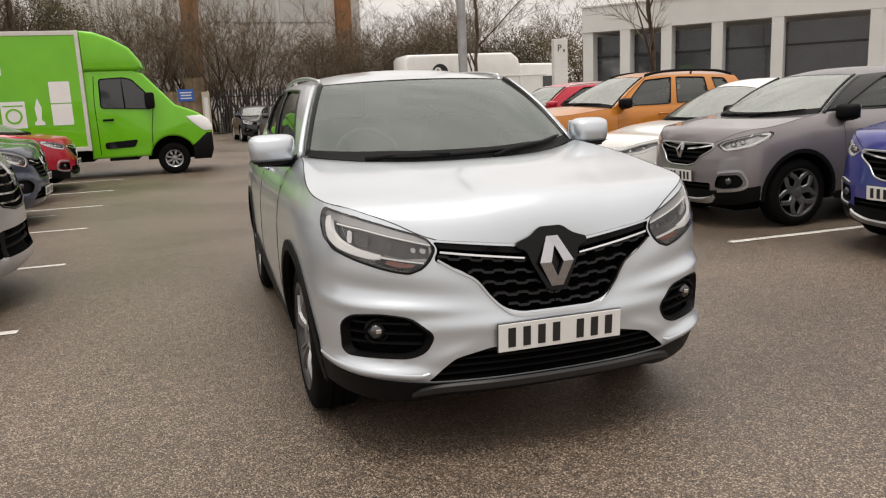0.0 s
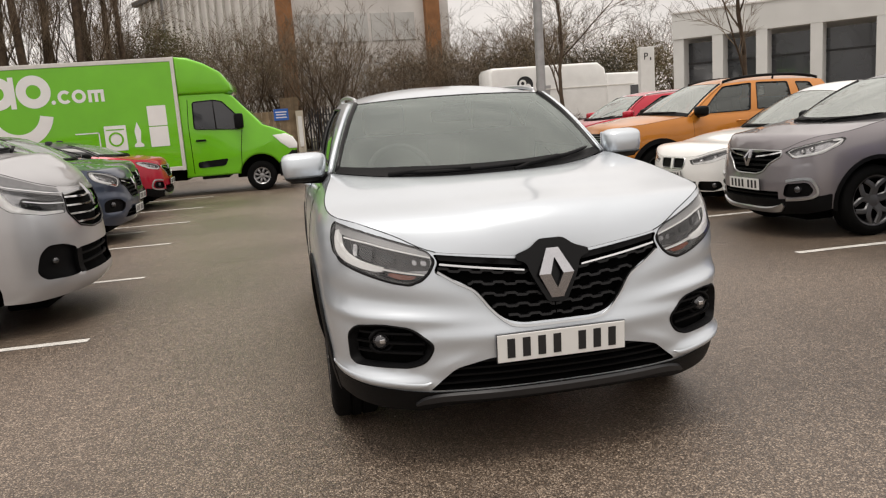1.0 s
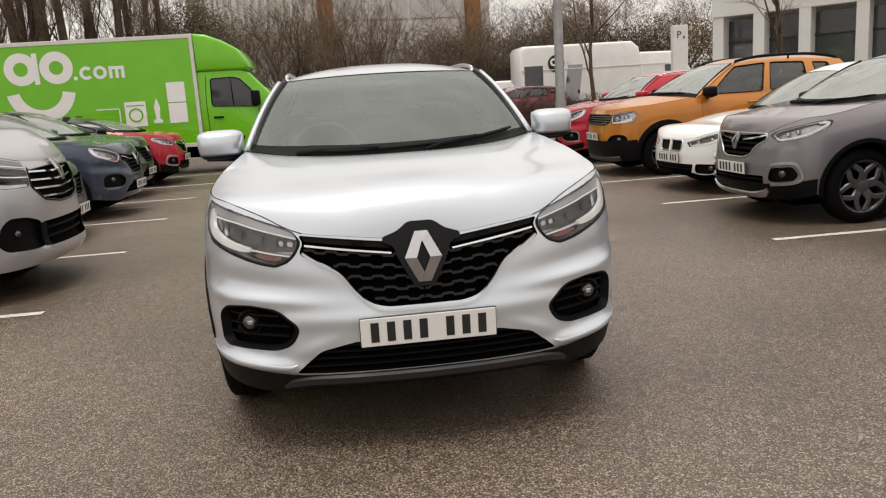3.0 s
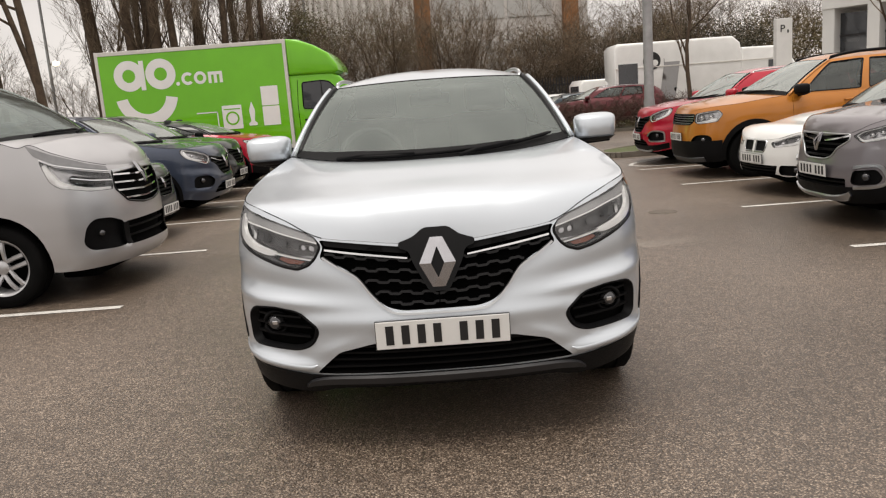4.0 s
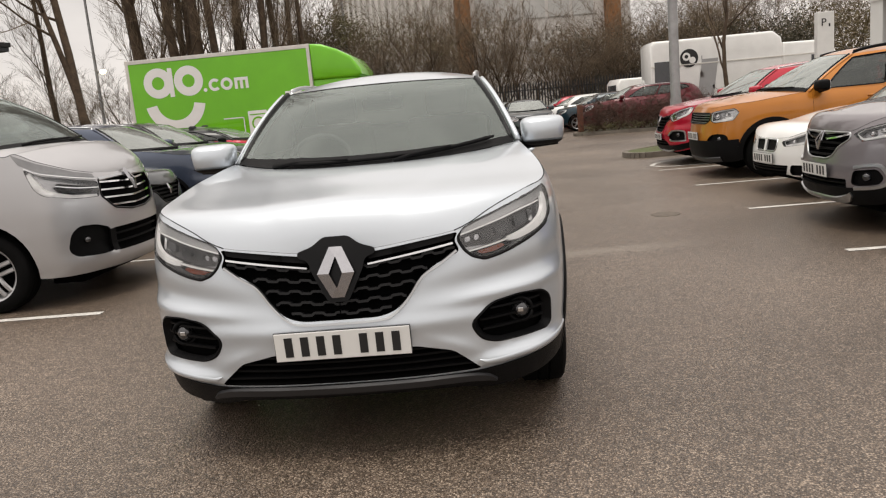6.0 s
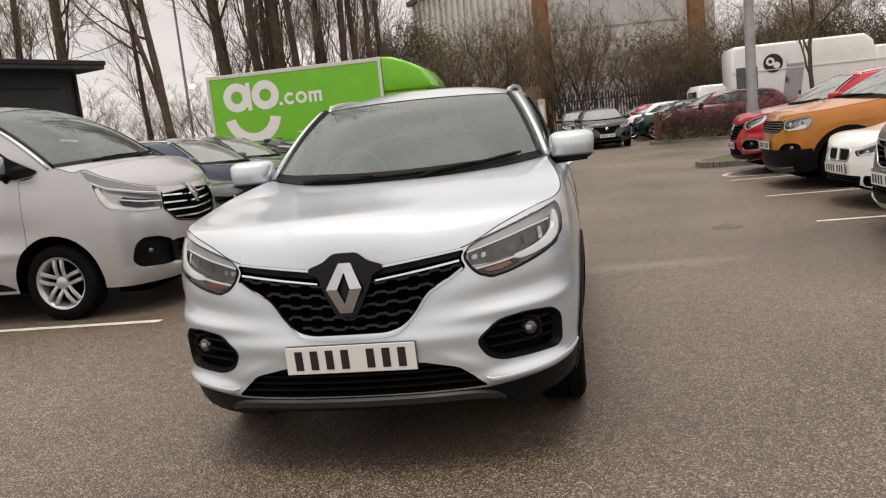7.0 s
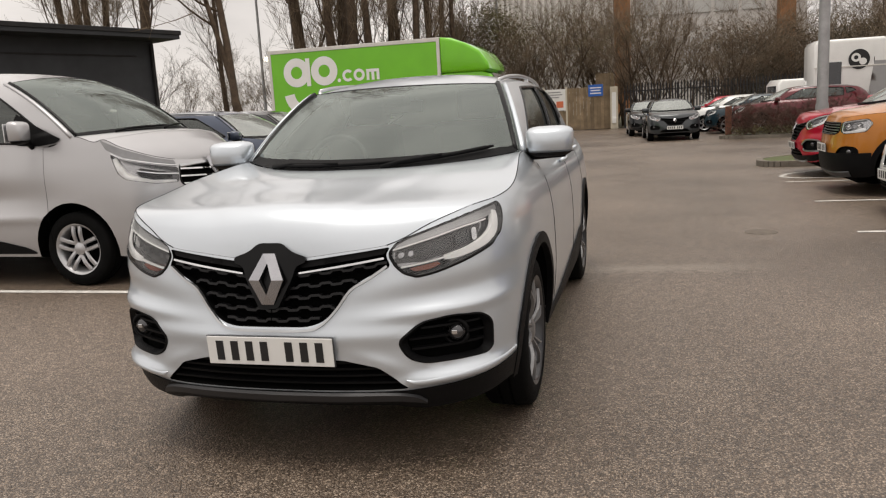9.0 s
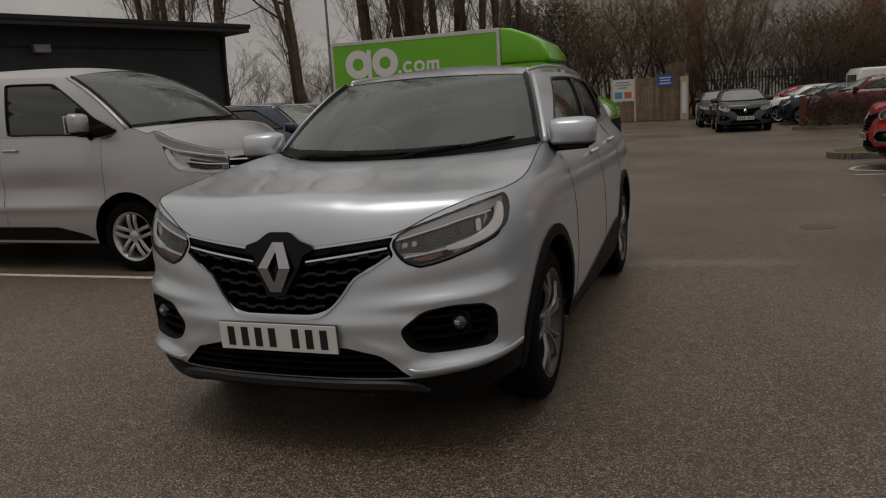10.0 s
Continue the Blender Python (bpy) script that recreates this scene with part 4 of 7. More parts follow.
def diamond(car, body, z, h, w, d, material=None):
    """A plain faceted emblem: a lozenge with blunt tips and a lozenge opening."""
    t = w * 0.17
    o = [(-t, z + h / 2), (t, z + h / 2), (w / 2, z), (t, z - h / 2), (-t, z - h / 2), (-w / 2, z)]
    i = [(-0.0015, z + h * 0.31), (0.0015, z + h * 0.31), (w * 0.18, z), (0.0015, z - h * 0.29), (-0.0015, z - h * 0.29), (-w * 0.18, z)]
    yref = car.at(np.array([0.0]), np.array([z]))[0][1]
    lean = (car.at(np.array([0.0]), np.array([z + 0.1]))[0][1] - car.at(np.array([0.0]), np.array([z - 0.1]))[0][1]) / 0.2

    def row(pts, dd):
        return np.array([[x, yref - dd - 0.022 * (1 - abs(zz - z) / (h / 2)) + lean * (zz - z), zz] for x, zz in pts])

    v = np.concatenate([row(o, d - 0.014), row(o, d - 0.005), row(i, d), row(i, d - 0.016)])
    f = [(j * 6 + q, j * 6 + (q + 1) % 6, (j + 1) * 6 + (q + 1) % 6, (j + 1) * 6 + q) for j in range(3) for q in range(6)]
    me = mesh_of("emblem", v, f, material or EMBLEM, False)
    me.validate()
    ob = new("emblem", me)
    ob.parent = body
    ob["label"] = "chrome diamond emblem"


def slats(car, loop, zs, s_lim, d, thick, width, material, body, name, slope=0.0):
    """Horizontal bars across an opening, each its own piece, cut to the opening's outline."""
    lp = np.array(loop)
    for z in zs:
        q = np.linspace(-s_lim, s_lim, 161)
        zz = z + slope * np.abs(q)
        ok = inside(lp, np.stack([q, zz], 1))
        if ok.sum() < 6:
            continue
        run = np.split(np.arange(len(q)), np.where(~ok)[0])
        for r in run:
            r = [i for i in r if ok[i]]
            if len(r) < 5:
                continue
            pts = [(q[i], zz[i]) for i in r[:: max(1, len(r) // 14)]] + [(q[r[-1]], zz[r[-1]])]
            v, f = car.strip(pts, width, d, thick, 2)
            piece(name, (v, f, material), body, sharp=40)


def bare_face(car, body, color, P, loops):
    """Lamps, grille, fog pods and plate of an ordinary car."""
    for loop, k in ((loops["lamp_r"], 1), (loops["lamp_l"], -1)):
        lamp_unit(car, body, loop, k, P)
    v, f = car.bowl(loops["grille"], 0.05, 0.05)
    piece("grille_well", (v, f, VOID), body, sharp=50)
    l = dense(np.array(loops["grille"]), 0.04)
    v, f = tube(car.at(l[:, 0], l[:, 1], 0.0), P.get("grille_rim", 0.009), 6, closed=True)
    piece("grille_surround", (v, f, P.get("grille_trim", GLOSSBLACK)), body)
    z0, z1 = l[:, 1].min(), l[:, 1].max()
    n = P.get("bars", 4)
    slats(car, loops["grille"], [z0 + (z1 - z0) * (i + 0.7) / (n + 0.4) for i in range(n)], 0.75, -0.03, 0.02, P.get("bar_w", 0.022), P.get("bar_mat", PLASTIC), body, "grille_bar", P.get("bar_slope", 0.0))
    v, f = car.bowl(loops["low"], 0.05, 0.06)
    piece("lower_intake", (v, f, VOID), body, sharp=50)
    l = dense(np.array(loops["low"]), 0.06)
    slats(car, loops["low"], [l[:, 1].min() + (l[:, 1].max() - l[:, 1].min()) * q for q in (0.35, 0.7)], 0.7, -0.03, 0.02, 0.018, PLASTIC, body, "intake_bar")
    for loop, k in ((loops["fog_r"], 1), (loops["fog_l"], -1)):
        pod = new("fog_lamp")
        pod.parent = body
        v, f = car.bowl(loop, 0.035, 0.05)
        piece("fog_well", (v, f, PLASTIC), pod, sharp=50)
        fs, fz = P["fog_at"]
        c = car.at(np.array([k * fs]), np.array([fz]), -0.03)[0]
        b = bmesh.new()
        bmesh.ops.create_uvsphere(b, u_segments=16, v_segments=8, radius=P.get("fog_glass", 0.04))
        bmesh.ops.translate(b, verts=b.verts, vec=c)
        part("fog_glass", b, FOGGLASS, pod, smooth=True)
        if P.get("fog_trim"):
            c_line = P.get("fog_line") or P["fog"]
            v, f = car.strip([(k * a, b) for a, b in c_line], P.get("fog_w", 0.028), 0.0, 0.014, 6)
            piece("fog_trim", (v, f, P["fog_trim"]), pod, "satin chrome bracket round the fog lamp", sharp=50)
    if P.get("skirt"):
        for pts, w, material in P["skirt"]:
            for k in (1, -1):
                if material == PLASTIC:
                    low = [(k * a, b - w / 2) for a, b in pts]
                    high = [(k * a, b + w / 2) for a, b in pts]
                    v, f = car.pad(rounded(low + high[::-1], 0.015), 0.0, 0.007, 0.04)
                else:
                    v, f = car.strip([(k * a, b) for a, b in pts], w, 0.0, 0.020)
                piece("bumper_trim", (v, f, material), body, sharp=40)
    if P.get("brow"):
        for k in (1, -1):
            v, f = car.pad(car.loop([(k * a, b) for a, b in P["brow"]], 0.012), 0.0, 0.004, 0.05)
            piece("lamp_brow", (v, f, GUNMETAL), body, "grey brow over the headlamp", sharp=50)
            v, f = car.strip([(k * 0.485, 1.018), (k * 0.72, 1.052), (k * 1.0, 1.112), (k * 1.12, 1.165)], 0.010, 0.0, 0.008)
            piece("chrome_line", (v, f, CHROME), body, sharp=50)
    for pts, w, material in P.get("wings", ()):
        for k in (1, -1):
            v, f = car.strip([(k * a, b) for a, b in pts], w, -0.004, 0.014)
            piece("chrome_wing", (v, f, material), body, sharp=50)
    if P.get("kidneys"):
        v, f = car.pad(car.loop([(a, b) for a, b in P["kidneys"]], 0.01), -0.03, 0.008, 0.04)
        piece("grille_divider", (v, f, color), body, "painted bar between the two grilles", sharp=50)
        for k in (1, -1):
            l = dense(rounded([(k * a, b) for a, b in P["kidney"]], 0.03), 0.03)
            v, f = tube(car.at(l[:, 0], l[:, 1], 0.004), 0.006, 6, closed=True)
            piece("kidney_rim", (v, f, SATIN), body, "chrome grille rim")
    if P.get("emblem"):
        z, h, w, d = P["emblem"]
        diamond(car, body, z, h, w, d)
    zp = P["plate_z"]
    p = car.at(np.array([0.0]), np.array([zp]), 0.018)[0]
    if P.get("plate", True):
        number_plate(body, pose(0, p[1] - 0.004, zp, P.get("plate_tilt", 3)), PLATE_UK)



def suv_spec(**kw):
    P = dict(L=4.49, W=1.836, R=0.345, rim=0.235, axles=(0.885, 3.531), tyre=0.215, spokes="twin", gap=0.055, cladding=0.045,
             plan=[(0, 0), (0.18, 0.006), (0.34, 0.022), (0.5, 0.056), (0.65, 0.108), (0.77, 0.17), (0.86, 0.245), (0.925, 0.345), (0.965, 0.48), (0.988, 0.66), (1.0, 0.9), (1.0, 1.5)],
             front=[(0.17, 0.22), (0.22, 0.13), (0.27, 0.07), (0.30, 0.04), (0.36, 0.02), (0.45, 0.010), (0.55, 0.014), (0.65, 0.032), (0.72, 0.045), (0.80, 0.065), (0.88, 0.088), (0.95, 0.13), (1.05, 0.22), (1.2, 0.3)],
             side=[(0.17, 0.90), (0.25, 0.95), (0.40, 0.985), (0.6, 1.0), (0.78, 0.995), (0.9, 0.98), (1.0, 0.95), (1.08, 0.90), (1.15, 0.835), (1.25, 0.80)],
             belt=[(0, 0.90), (0.25, 0.93), (0.62, 1.04), (1.0, 1.10), (1.38, 1.14), (2.0, 1.14), (3.0, 1.16), (4.0, 1.19), (4.49, 1.19)],
             hoodline=[(0, 0.842), (0.07, 0.842), (0.135, 0.845), (0.3, 0.863), (0.465, 0.882), (0.66, 0.958), (0.87, 1.008), (1.0, 1.018)],
             sill=[(0, 0.272), (0.05, 0.268), (0.10, 0.238), (0.24, 0.262), (0.42, 0.29), (0.55, 0.28), (1.4, 0.24), (3.0, 0.24), (4.2, 0.24), (4.49, 0.28)], hood_s=0.465, hood_bulge=0.035,
             cowl=(1.38, 1.00, 1.098), screen=(0.59, 1.90, 1.50), crown=0.018, screen_bow=0.09, roof_rear=(3.95, 1.48), roof_bow=0.035, roof_rise=0.055, rails=SATIN,
             windows=[[(0.10, 0.06), (0.47, 0.06), (0.47, 0.88), (0.20, 0.86)], [(0.50, 0.06), (0.80, 0.08), (0.78, 0.86), (0.50, 0.88)], [(0.83, 0.2), (0.95, 0.45), (0.90, 0.8), (0.81, 0.84)]],
             doors=(1.46, 2.45, 3.30), mirror=(1.44, 1.182, 0.235), mirror_h=0.155, mirror_out=0.015,
             grille=[(-0.480, 0.874), (-0.3, 0.852), (-0.138, 0.832), (0.138, 0.832), (0.3, 0.852), (0.480, 0.874), (0.458, 0.845), (0.479, 0.801), (0.39, 0.770), (0.33, 0.735), (0.275, 0.665), (0.215, 0.607), (0.15, 0.588), (-0.15, 0.588), (-0.215, 0.607), (-0.275, 0.665), (-0.33, 0.735), (-0.39, 0.770), (-0.479, 0.801), (-0.458, 0.845)],
             lamp=[(0.472, 0.845), (0.495, 0.884), (0.545, 0.906), (0.69, 0.947), (0.80, 0.974), (0.90, 0.992), (0.995, 1.004), (1.022, 0.985), (1.015, 0.945), (0.975, 0.888), (0.90, 0.850), (0.775, 0.810), (0.69, 0.785), (0.64, 0.772), (0.575, 0.761), (0.525, 0.777), (0.495, 0.803)],
             fog=[(0.488, 0.525), (0.58, 0.594), (0.70, 0.610), (0.83, 0.602), (0.885, 0.565), (0.893, 0.455), (0.86, 0.435), (0.60, 0.430), (0.53, 0.455)],
             intake=[(-0.54, 0.338), (0.54, 0.338), (0.42, 0.43), (0.28, 0.462), (-0.28, 0.462), (-0.42, 0.43)],
             guide=[(0.685, 0.822), (0.735, 0.828), (0.81, 0.846), (0.885, 0.872), (0.935, 0.905), (0.955, 0.945), (0.962, 0.972)], guide_w=[0.020, 0.030, 0.034, 0.044, 0.054, 0.054, 0.036],
             projectors=[(0.60, 0.850, 0.020), (0.82, 0.912, 0.022)], turn=[(0.545, 0.792), (0.566, 0.780), (0.625, 0.784), (0.672, 0.800), (0.66, 0.810), (0.60, 0.800)],
             fog_at=(0.735, 0.535), plate_z=0.502, emblem=(0.770, 0.188, 0.142, 0.030), step=0.05, face_on=bare_face,
             bumps=[(0.72, 0.700, 0.30, 0.042, -0.012, 0.10), (0.70, 0.632, 0.26, 0.024, 0.015, 0.05), (0.30, 0.545, 0.34, 0.035, 0.010, 0.0), (0.74, 0.380, 0.22, 0.024, 0.036, 0.08), (0.44, 0.440, 0.12, 0.030, 0.007, -0.4)])
    P.update(kw)
    return P


BROW = mat("pale_lamp_brow", (0.40, 0.40, 0.405), 0.32, 0.5, coat=0.5, vary=0.1, vscale=12)
VALANCE = mat("bumper_plastic", (0.0045, 0.0045, 0.005), 0.5, spec=0.14, vary=0.3, vscale=5, fine=0.2, bump=0.15, bscale=700)
SKID = mat("skid_plastic", (0.017, 0.017, 0.019), 0.5, vary=0.2, vscale=5, fine=0.1, bscale=500)
FOGGLASS = mat("fog_lamp_glass", (0.12, 0.12, 0.125), 0.08, 0.8, vary=0.3, vscale=30)


def suv_face(car, body, color, P, loops):
    """The silver car's front, piece by piece."""
    for loop, k in ((loops["lamp_r"], 1), (loops["lamp_l"], -1)):
        lamp = lamp_unit(car, body, loop, k, P)
        l = rounded([(k * a, b) for a, b in ((0.488, 0.862), (0.505, 0.880), (0.55, 0.900), (0.69, 0.940), (0.80, 0.966), (0.90, 0.984), (0.985, 0.994), (0.99, 0.975), (0.895, 0.952), (0.77, 0.934), (0.66, 0.907), (0.52, 0.873))], 0.006)
        v, f = car.pad(l, -0.04, -0.008, 0.04)
        piece("lamp_brow", (v, f, BROW), lamp, "satin grey brow of the lamp", sharp=50)
        v, f = car.strip([(k * 0.486, 0.861), (k * 0.66, 0.902), (k * 0.77, 0.928), (k * 0.895, 0.946)], 0.008, -0.014, 0.012)
        piece("chrome_line", (v, f, LAMPWHITE), lamp, "bright line under the brow", sharp=50)
        v, f = car.strip([(k * 0.515, 0.796), (k * 0.60, 0.808), (k * 0.69, 0.824)], 0.008, -0.014, 0.012)
        piece("chrome_line", (v, f, LAMPWHITE), lamp, "bright line over the turn light", sharp=50)
        l = rounded([(k * a, b) for a, b in ((0.494, 0.812), (0.60, 0.813), (0.70, 0.836), (0.81, 0.868), (0.862, 0.892), (0.89, 0.94), (0.77, 0.923), (0.66, 0.898), (0.492, 0.857))], 0.010)
        v, f = car.pad(l, -0.04, -0.034, 0.04)
        piece("lamp_mask", (v, f, LAMPBODY), lamp, "smoked inner mask of the lamp", sharp=50)
        for a, b, w2, h2, m_ in ((0.834, 0.900, 0.013, 0.027, REFLECT), (0.775, 0.890, 0.034, 0.026, LEDGLASS), (0.672, 0.866, 0.030, 0.020, LEDGLASS), (0.590, 0.850, 0.014, 0.012, LEDGLASS), (0.556, 0.846, 0.010, 0.012, LAMPCHROME), (0.518, 0.842, 0.012, 0.012, LAMPCHROME)):
            l = rounded([(k * (a - w2), b - h2), (k * (a + w2), b - h2 + w2 * 0.4), (k * (a + w2), b + h2), (k * (a - w2), b + h2 - w2 * 0.4)], 0.012)
            v, f = car.pad(l, -0.036, -0.020, 0.03)
            piece("lamp_module", (v, f, m_), lamp, sharp=50)
        l = rounded([(k * a, b) for a, b in ((0.505, 0.800), (0.53, 0.782), (0.575, 0.768), (0.635, 0.779), (0.69, 0.793), (0.72, 0.808), (0.69, 0.816), (0.60, 0.802))], 0.008)
        v, f = car.pad(l, -0.04, -0.030, 0.03)
        piece("lamp_sill", (v, f, GLOSSBLACK), lamp, sharp=50)
        l = dense(np.array(loop), 0.03)
        v, f = tube(car.at(l[:, 0], l[:, 1], -0.003), np.where(l[:, 1] < 0.86, 0.0075, 0.0035), 6, closed=True)
        piece("lamp_gasket", (v, f, GLOSSBLACK), lamp, "black gasket round the lamp")
    # grille, intake and fog wells: depth shade painted as near-black
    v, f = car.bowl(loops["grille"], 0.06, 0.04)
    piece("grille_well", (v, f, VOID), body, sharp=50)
    # rows of thin bars with short raised cells between them
    lp = np.array(loops["grille"])
    for row, z in enumerate((0.612, 0.650, 0.690, 0.730, 0.770, 0.806)):
        q = np.linspace(-0.46, 0.46, 185)
        zz = z + 0.11 * np.abs(q) * (z - 0.55) / 0.25
        ok = inside(lp, np.stack([q, zz + 0.016], 1)) & inside(lp, np.stack([q, zz - 0.014], 1))
        for side in (q < 0, q >= 0):
            r = np.where(ok & side)[0]
            if len(r) < 8:
                continue
            ph = (np.abs(q[r]) / 0.088 + 0.5 * (row % 2)) % 1.0
            wave = np.clip(np.abs(ph - 0.5) * 24 - 6.0, -1, 1) * 0.0042
            v, f = car.strip([(q[i], zz[i] + e) for i, e in zip(r, wave)], 0.0135, -0.040, 0.026, 1)
            piece("grille_bar", (v, f, GRILLE), body, sharp=40)
    for k in (1, -1):
        v, f = car.strip([(k * 0.118, 0.787), (k * 0.30, 0.812), (k * 0.452, 0.834)], [0.009, 0.011, 0.011], -0.012, 0.016)
        piece("chrome_strip", (v, f, CHROME), body, "thin chrome grille strip", sharp=40)
    l = rounded([(-0.050, 0.894), (0.050, 0.894), (0.092, 0.864), (0.150, 0.846), (0.150, 0.826), (0.110, 0.812), (0.098, 0.770), (0.038, 0.656), (-0.038, 0.656), (-0.098, 0.770), (-0.110, 0.812), (-0.150, 0.826), (-0.150, 0.846), (-0.092, 0.864)], 0.018)
    v, f = car.pad(l, -0.05, 0.016, 0.04)
    piece("emblem_shield", (v, f, GLOSSBLACK), body, "gloss black shield behind the emblem", sharp=40)
    diamond(car, body, *P["emblem"][:3], 0.022)
    for k in (1, -1):
        l = rounded([(k * a, b) for a, b in ((0.12, 0.838), (0.30, 0.857), (0.468, 0.878), (0.456, 0.850), (0.30, 0.829), (0.12, 0.806))], 0.008)
        v, f = car.pad(l, -0.045, -0.006, 0.05)
        piece("grille_rail", (v, f, PLASTIC), body, "black rail above the chrome strip", sharp=40)
    low_rim = np.array([(-0.462, 0.805), (-0.39, 0.760), (-0.322, 0.722), (-0.265, 0.650), (-0.208, 0.596), (-0.15, 0.577), (0, 0.574), (0.15, 0.577), (0.208, 0.596), (0.265, 0.650), (0.322, 0.722), (0.39, 0.760), (0.462, 0.805)])
    v, f = car.strip(low_rim, 0.012, -0.002, 0.010, 5)
    piece("grille_lip", (v, f, SATIN), body, "satin lip under the grille", sharp=40)
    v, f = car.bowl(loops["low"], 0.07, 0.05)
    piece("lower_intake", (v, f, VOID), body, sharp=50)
    slats(car, loops["low"], [0.362, 0.392, 0.420, 0.446], 0.6, -0.045, 0.03, 0.012, PLASTIC, body, "intake_bar")
    for loop, k in ((loops["fog_r"], 1), (loops["fog_l"], -1)):
        pod = new("fog_lamp_pod")
        pod.parent = body
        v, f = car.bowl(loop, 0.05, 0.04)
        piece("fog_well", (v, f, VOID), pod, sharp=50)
        l = dense(np.array(loop), 0.03)
        c0 = l.mean(0)
        inner = c0 + (l - c0) * 0.84
        n = len(l)
        rows = [car.at(l[:, 0], l[:, 1], 0.002), car.at((l * 0.7 + inner * 0.3)[:, 0], (l * 0.7 + inner * 0.3)[:, 1], 0.004), car.at(inner[:, 0], inner[:, 1], -0.03)]
        v = np.concatenate(rows)
        f = [(j * n + i, j * n + (i + 1) % n, (j + 1) * n + (i + 1) % n, (j + 1) * n + i) for j in range(2) for i in range(n)]
        piece("fog_bezel", (v, f, PLASTIC), pod, sharp=60)
        slats(car, [tuple(q) for q in inner], [0.475, 0.515, 0.555], 0.9, -0.035, 0.018, 0.012, PLASTIC, pod, "fog_bar", 0.02)
        c = car.at(np.array([k * 0.735]), np.array([0.535]), -0.036)[0]
        b = bmesh.new()
        bmesh.ops.create_uvsphere(b, u_segments=20, v_segments=12, radius=0.036)
        bmesh.ops.translate(b, verts=b.verts, vec=c)
        part("fog_glass", b, FOGGLASS, pod, "round fog lamp glass", smooth=True)
        b = box(0.022, 0.01, 0.018, tuple(c + np.array([0.0, -0.034, 0.004])), 0.004)
        part("fog_bulb", b, REFLECT, pod, "bright bulb shield")
        ring = np.array([c + np.array([0.047 * math.cos(t), -0.012, 0.047 * math.sin(t)]) for t in np.linspace(0, 2 * math.pi, 21)[:-1]])
        v, f = tube(ring, 0.008, 6, closed=True)
        piece("fog_ring", (v, f, PLASTIC), pod)
    # painted ledge under the fog lamps
    for k in (1, -1):
        v, f = car.strip([(k * a, b) for a, b in ((0.525, 0.376), (0.575, 0.362), (0.70, 0.370), (0.82, 0.384), (0.92, 0.394), (1.06, 0.408))], [0.004, 0.030, 0.040, 0.038, 0.030, 0.014], -0.004, 0.008)
        piece("bumper_ledge", (v, f, color), body)
    # black lower bumper and its grey skid plate
    for k in (1, -1):
        lows = [(k * a, float(car.bottom(a)) - 0.002) for a in np.arange(0.0, 1.09, 0.06)]
        l = rounded(lows + [(k * a, b) for a, b in ((1.09, 0.390), (1.0, 0.380), (0.90, 0.368), (0.80, 0.352), (0.615, 0.335), (0.545, 0.330), (0.0, 0.334))], 0.006)
        v, f = car.pad(l, 0.0, 0.006, 0.04)
        piece("bumper_valance", (v, f, VALANCE), body, "matt black lower bumper", sharp=50)
    v, f = car.strip([(-0.605, 0.278), (-0.55, 0.298), (-0.42, 0.311), (0.0, 0.313), (0.42, 0.311), (0.55, 0.298), (0.605, 0.278)], [0.012, 0.030, 0.036, 0.036, 0.036, 0.030, 0.012], 0.006, 0.012)
    piece("skid_plate", (v, f, SKID), body, "dark grey plastic skid strip", sharp=50)
    number_plate(body, pose(0, -0.004, 0.500, 4), PLATE_UK)


def scaled(P, L, W, fz, **kw):
    """Another car on the same plan: longer or shorter, higher or lower."""
    Q = dict(P)
    fy = L / P["L"]
    fw = W / P["W"]
    Q.update(L=L, W=W, axles=tuple(y * fy for y in P["axles"]), front=[(z * fz, y) for z, y in P["front"]], side=[(z * fz, x) for z, x in P["side"]],
             belt=[(y * fy, z * fz) for y, z in P["belt"]], sill=[(y * fy, z) for y, z in P["sill"]],
             cowl=(P["cowl"][0] * fy, P["cowl"][1] * fy, P["cowl"][2] * fz), screen=(P["screen"][0] * fw, P["screen"][1] * fy, P["screen"][2] * fz),
             roof_rear=(P["roof_rear"][0] * fy, P["roof_rear"][1] * fz), doors=tuple(y * fy for y in P["doors"]), mirror=(P["mirror"][0] * fy, P["mirror"][1] * fz, P["mirror"][2]))
    for k in ("grille", "lamp", "fog", "intake", "guide", "hoodline", "turn"):
        if k in Q and Q[k]:
            Q[k] = [(a * (fw if k != "hoodline" else 1), b * fz) for a, b in P[k]]
    Q["projectors"] = [(a * fw, b * fz, r) for a, b, r in P["projectors"]]
    Q["fog_at"] = (P["fog_at"][0] * fw, P["fog_at"][1] * fz)
    z, h, w, d = P["emblem"]
    Q["emblem"] = (z * fz, h * 0.8, w * 0.8, d)
    Q["plate_z"] = P["plate_z"] * fz
    Q["bumps"] = []
    Q.update(kw)
    return Q


# ---------------------------------------------------------------- the silver car in the middle
SILVER_SUV = suv_spec(face_on=suv_face, step=0.035, lamp_mat=LAMPCHROME, lamp_depth=0.04, lamp_r=0.014, lamp_ring=False, projectors=[], face=GUNMETAL, frit=True, dam=False, screen_glass=SCREEN, sill_rise=0.27, dome=0.03, crease=0.005, fine=(1.12, 0.33, 0.80, 0.020, 0.011))
build_car("silver_car", SILVER_SUV, pose(0, 0, 0), "silver metallic SUV standing in the car park aisle", SILVER)

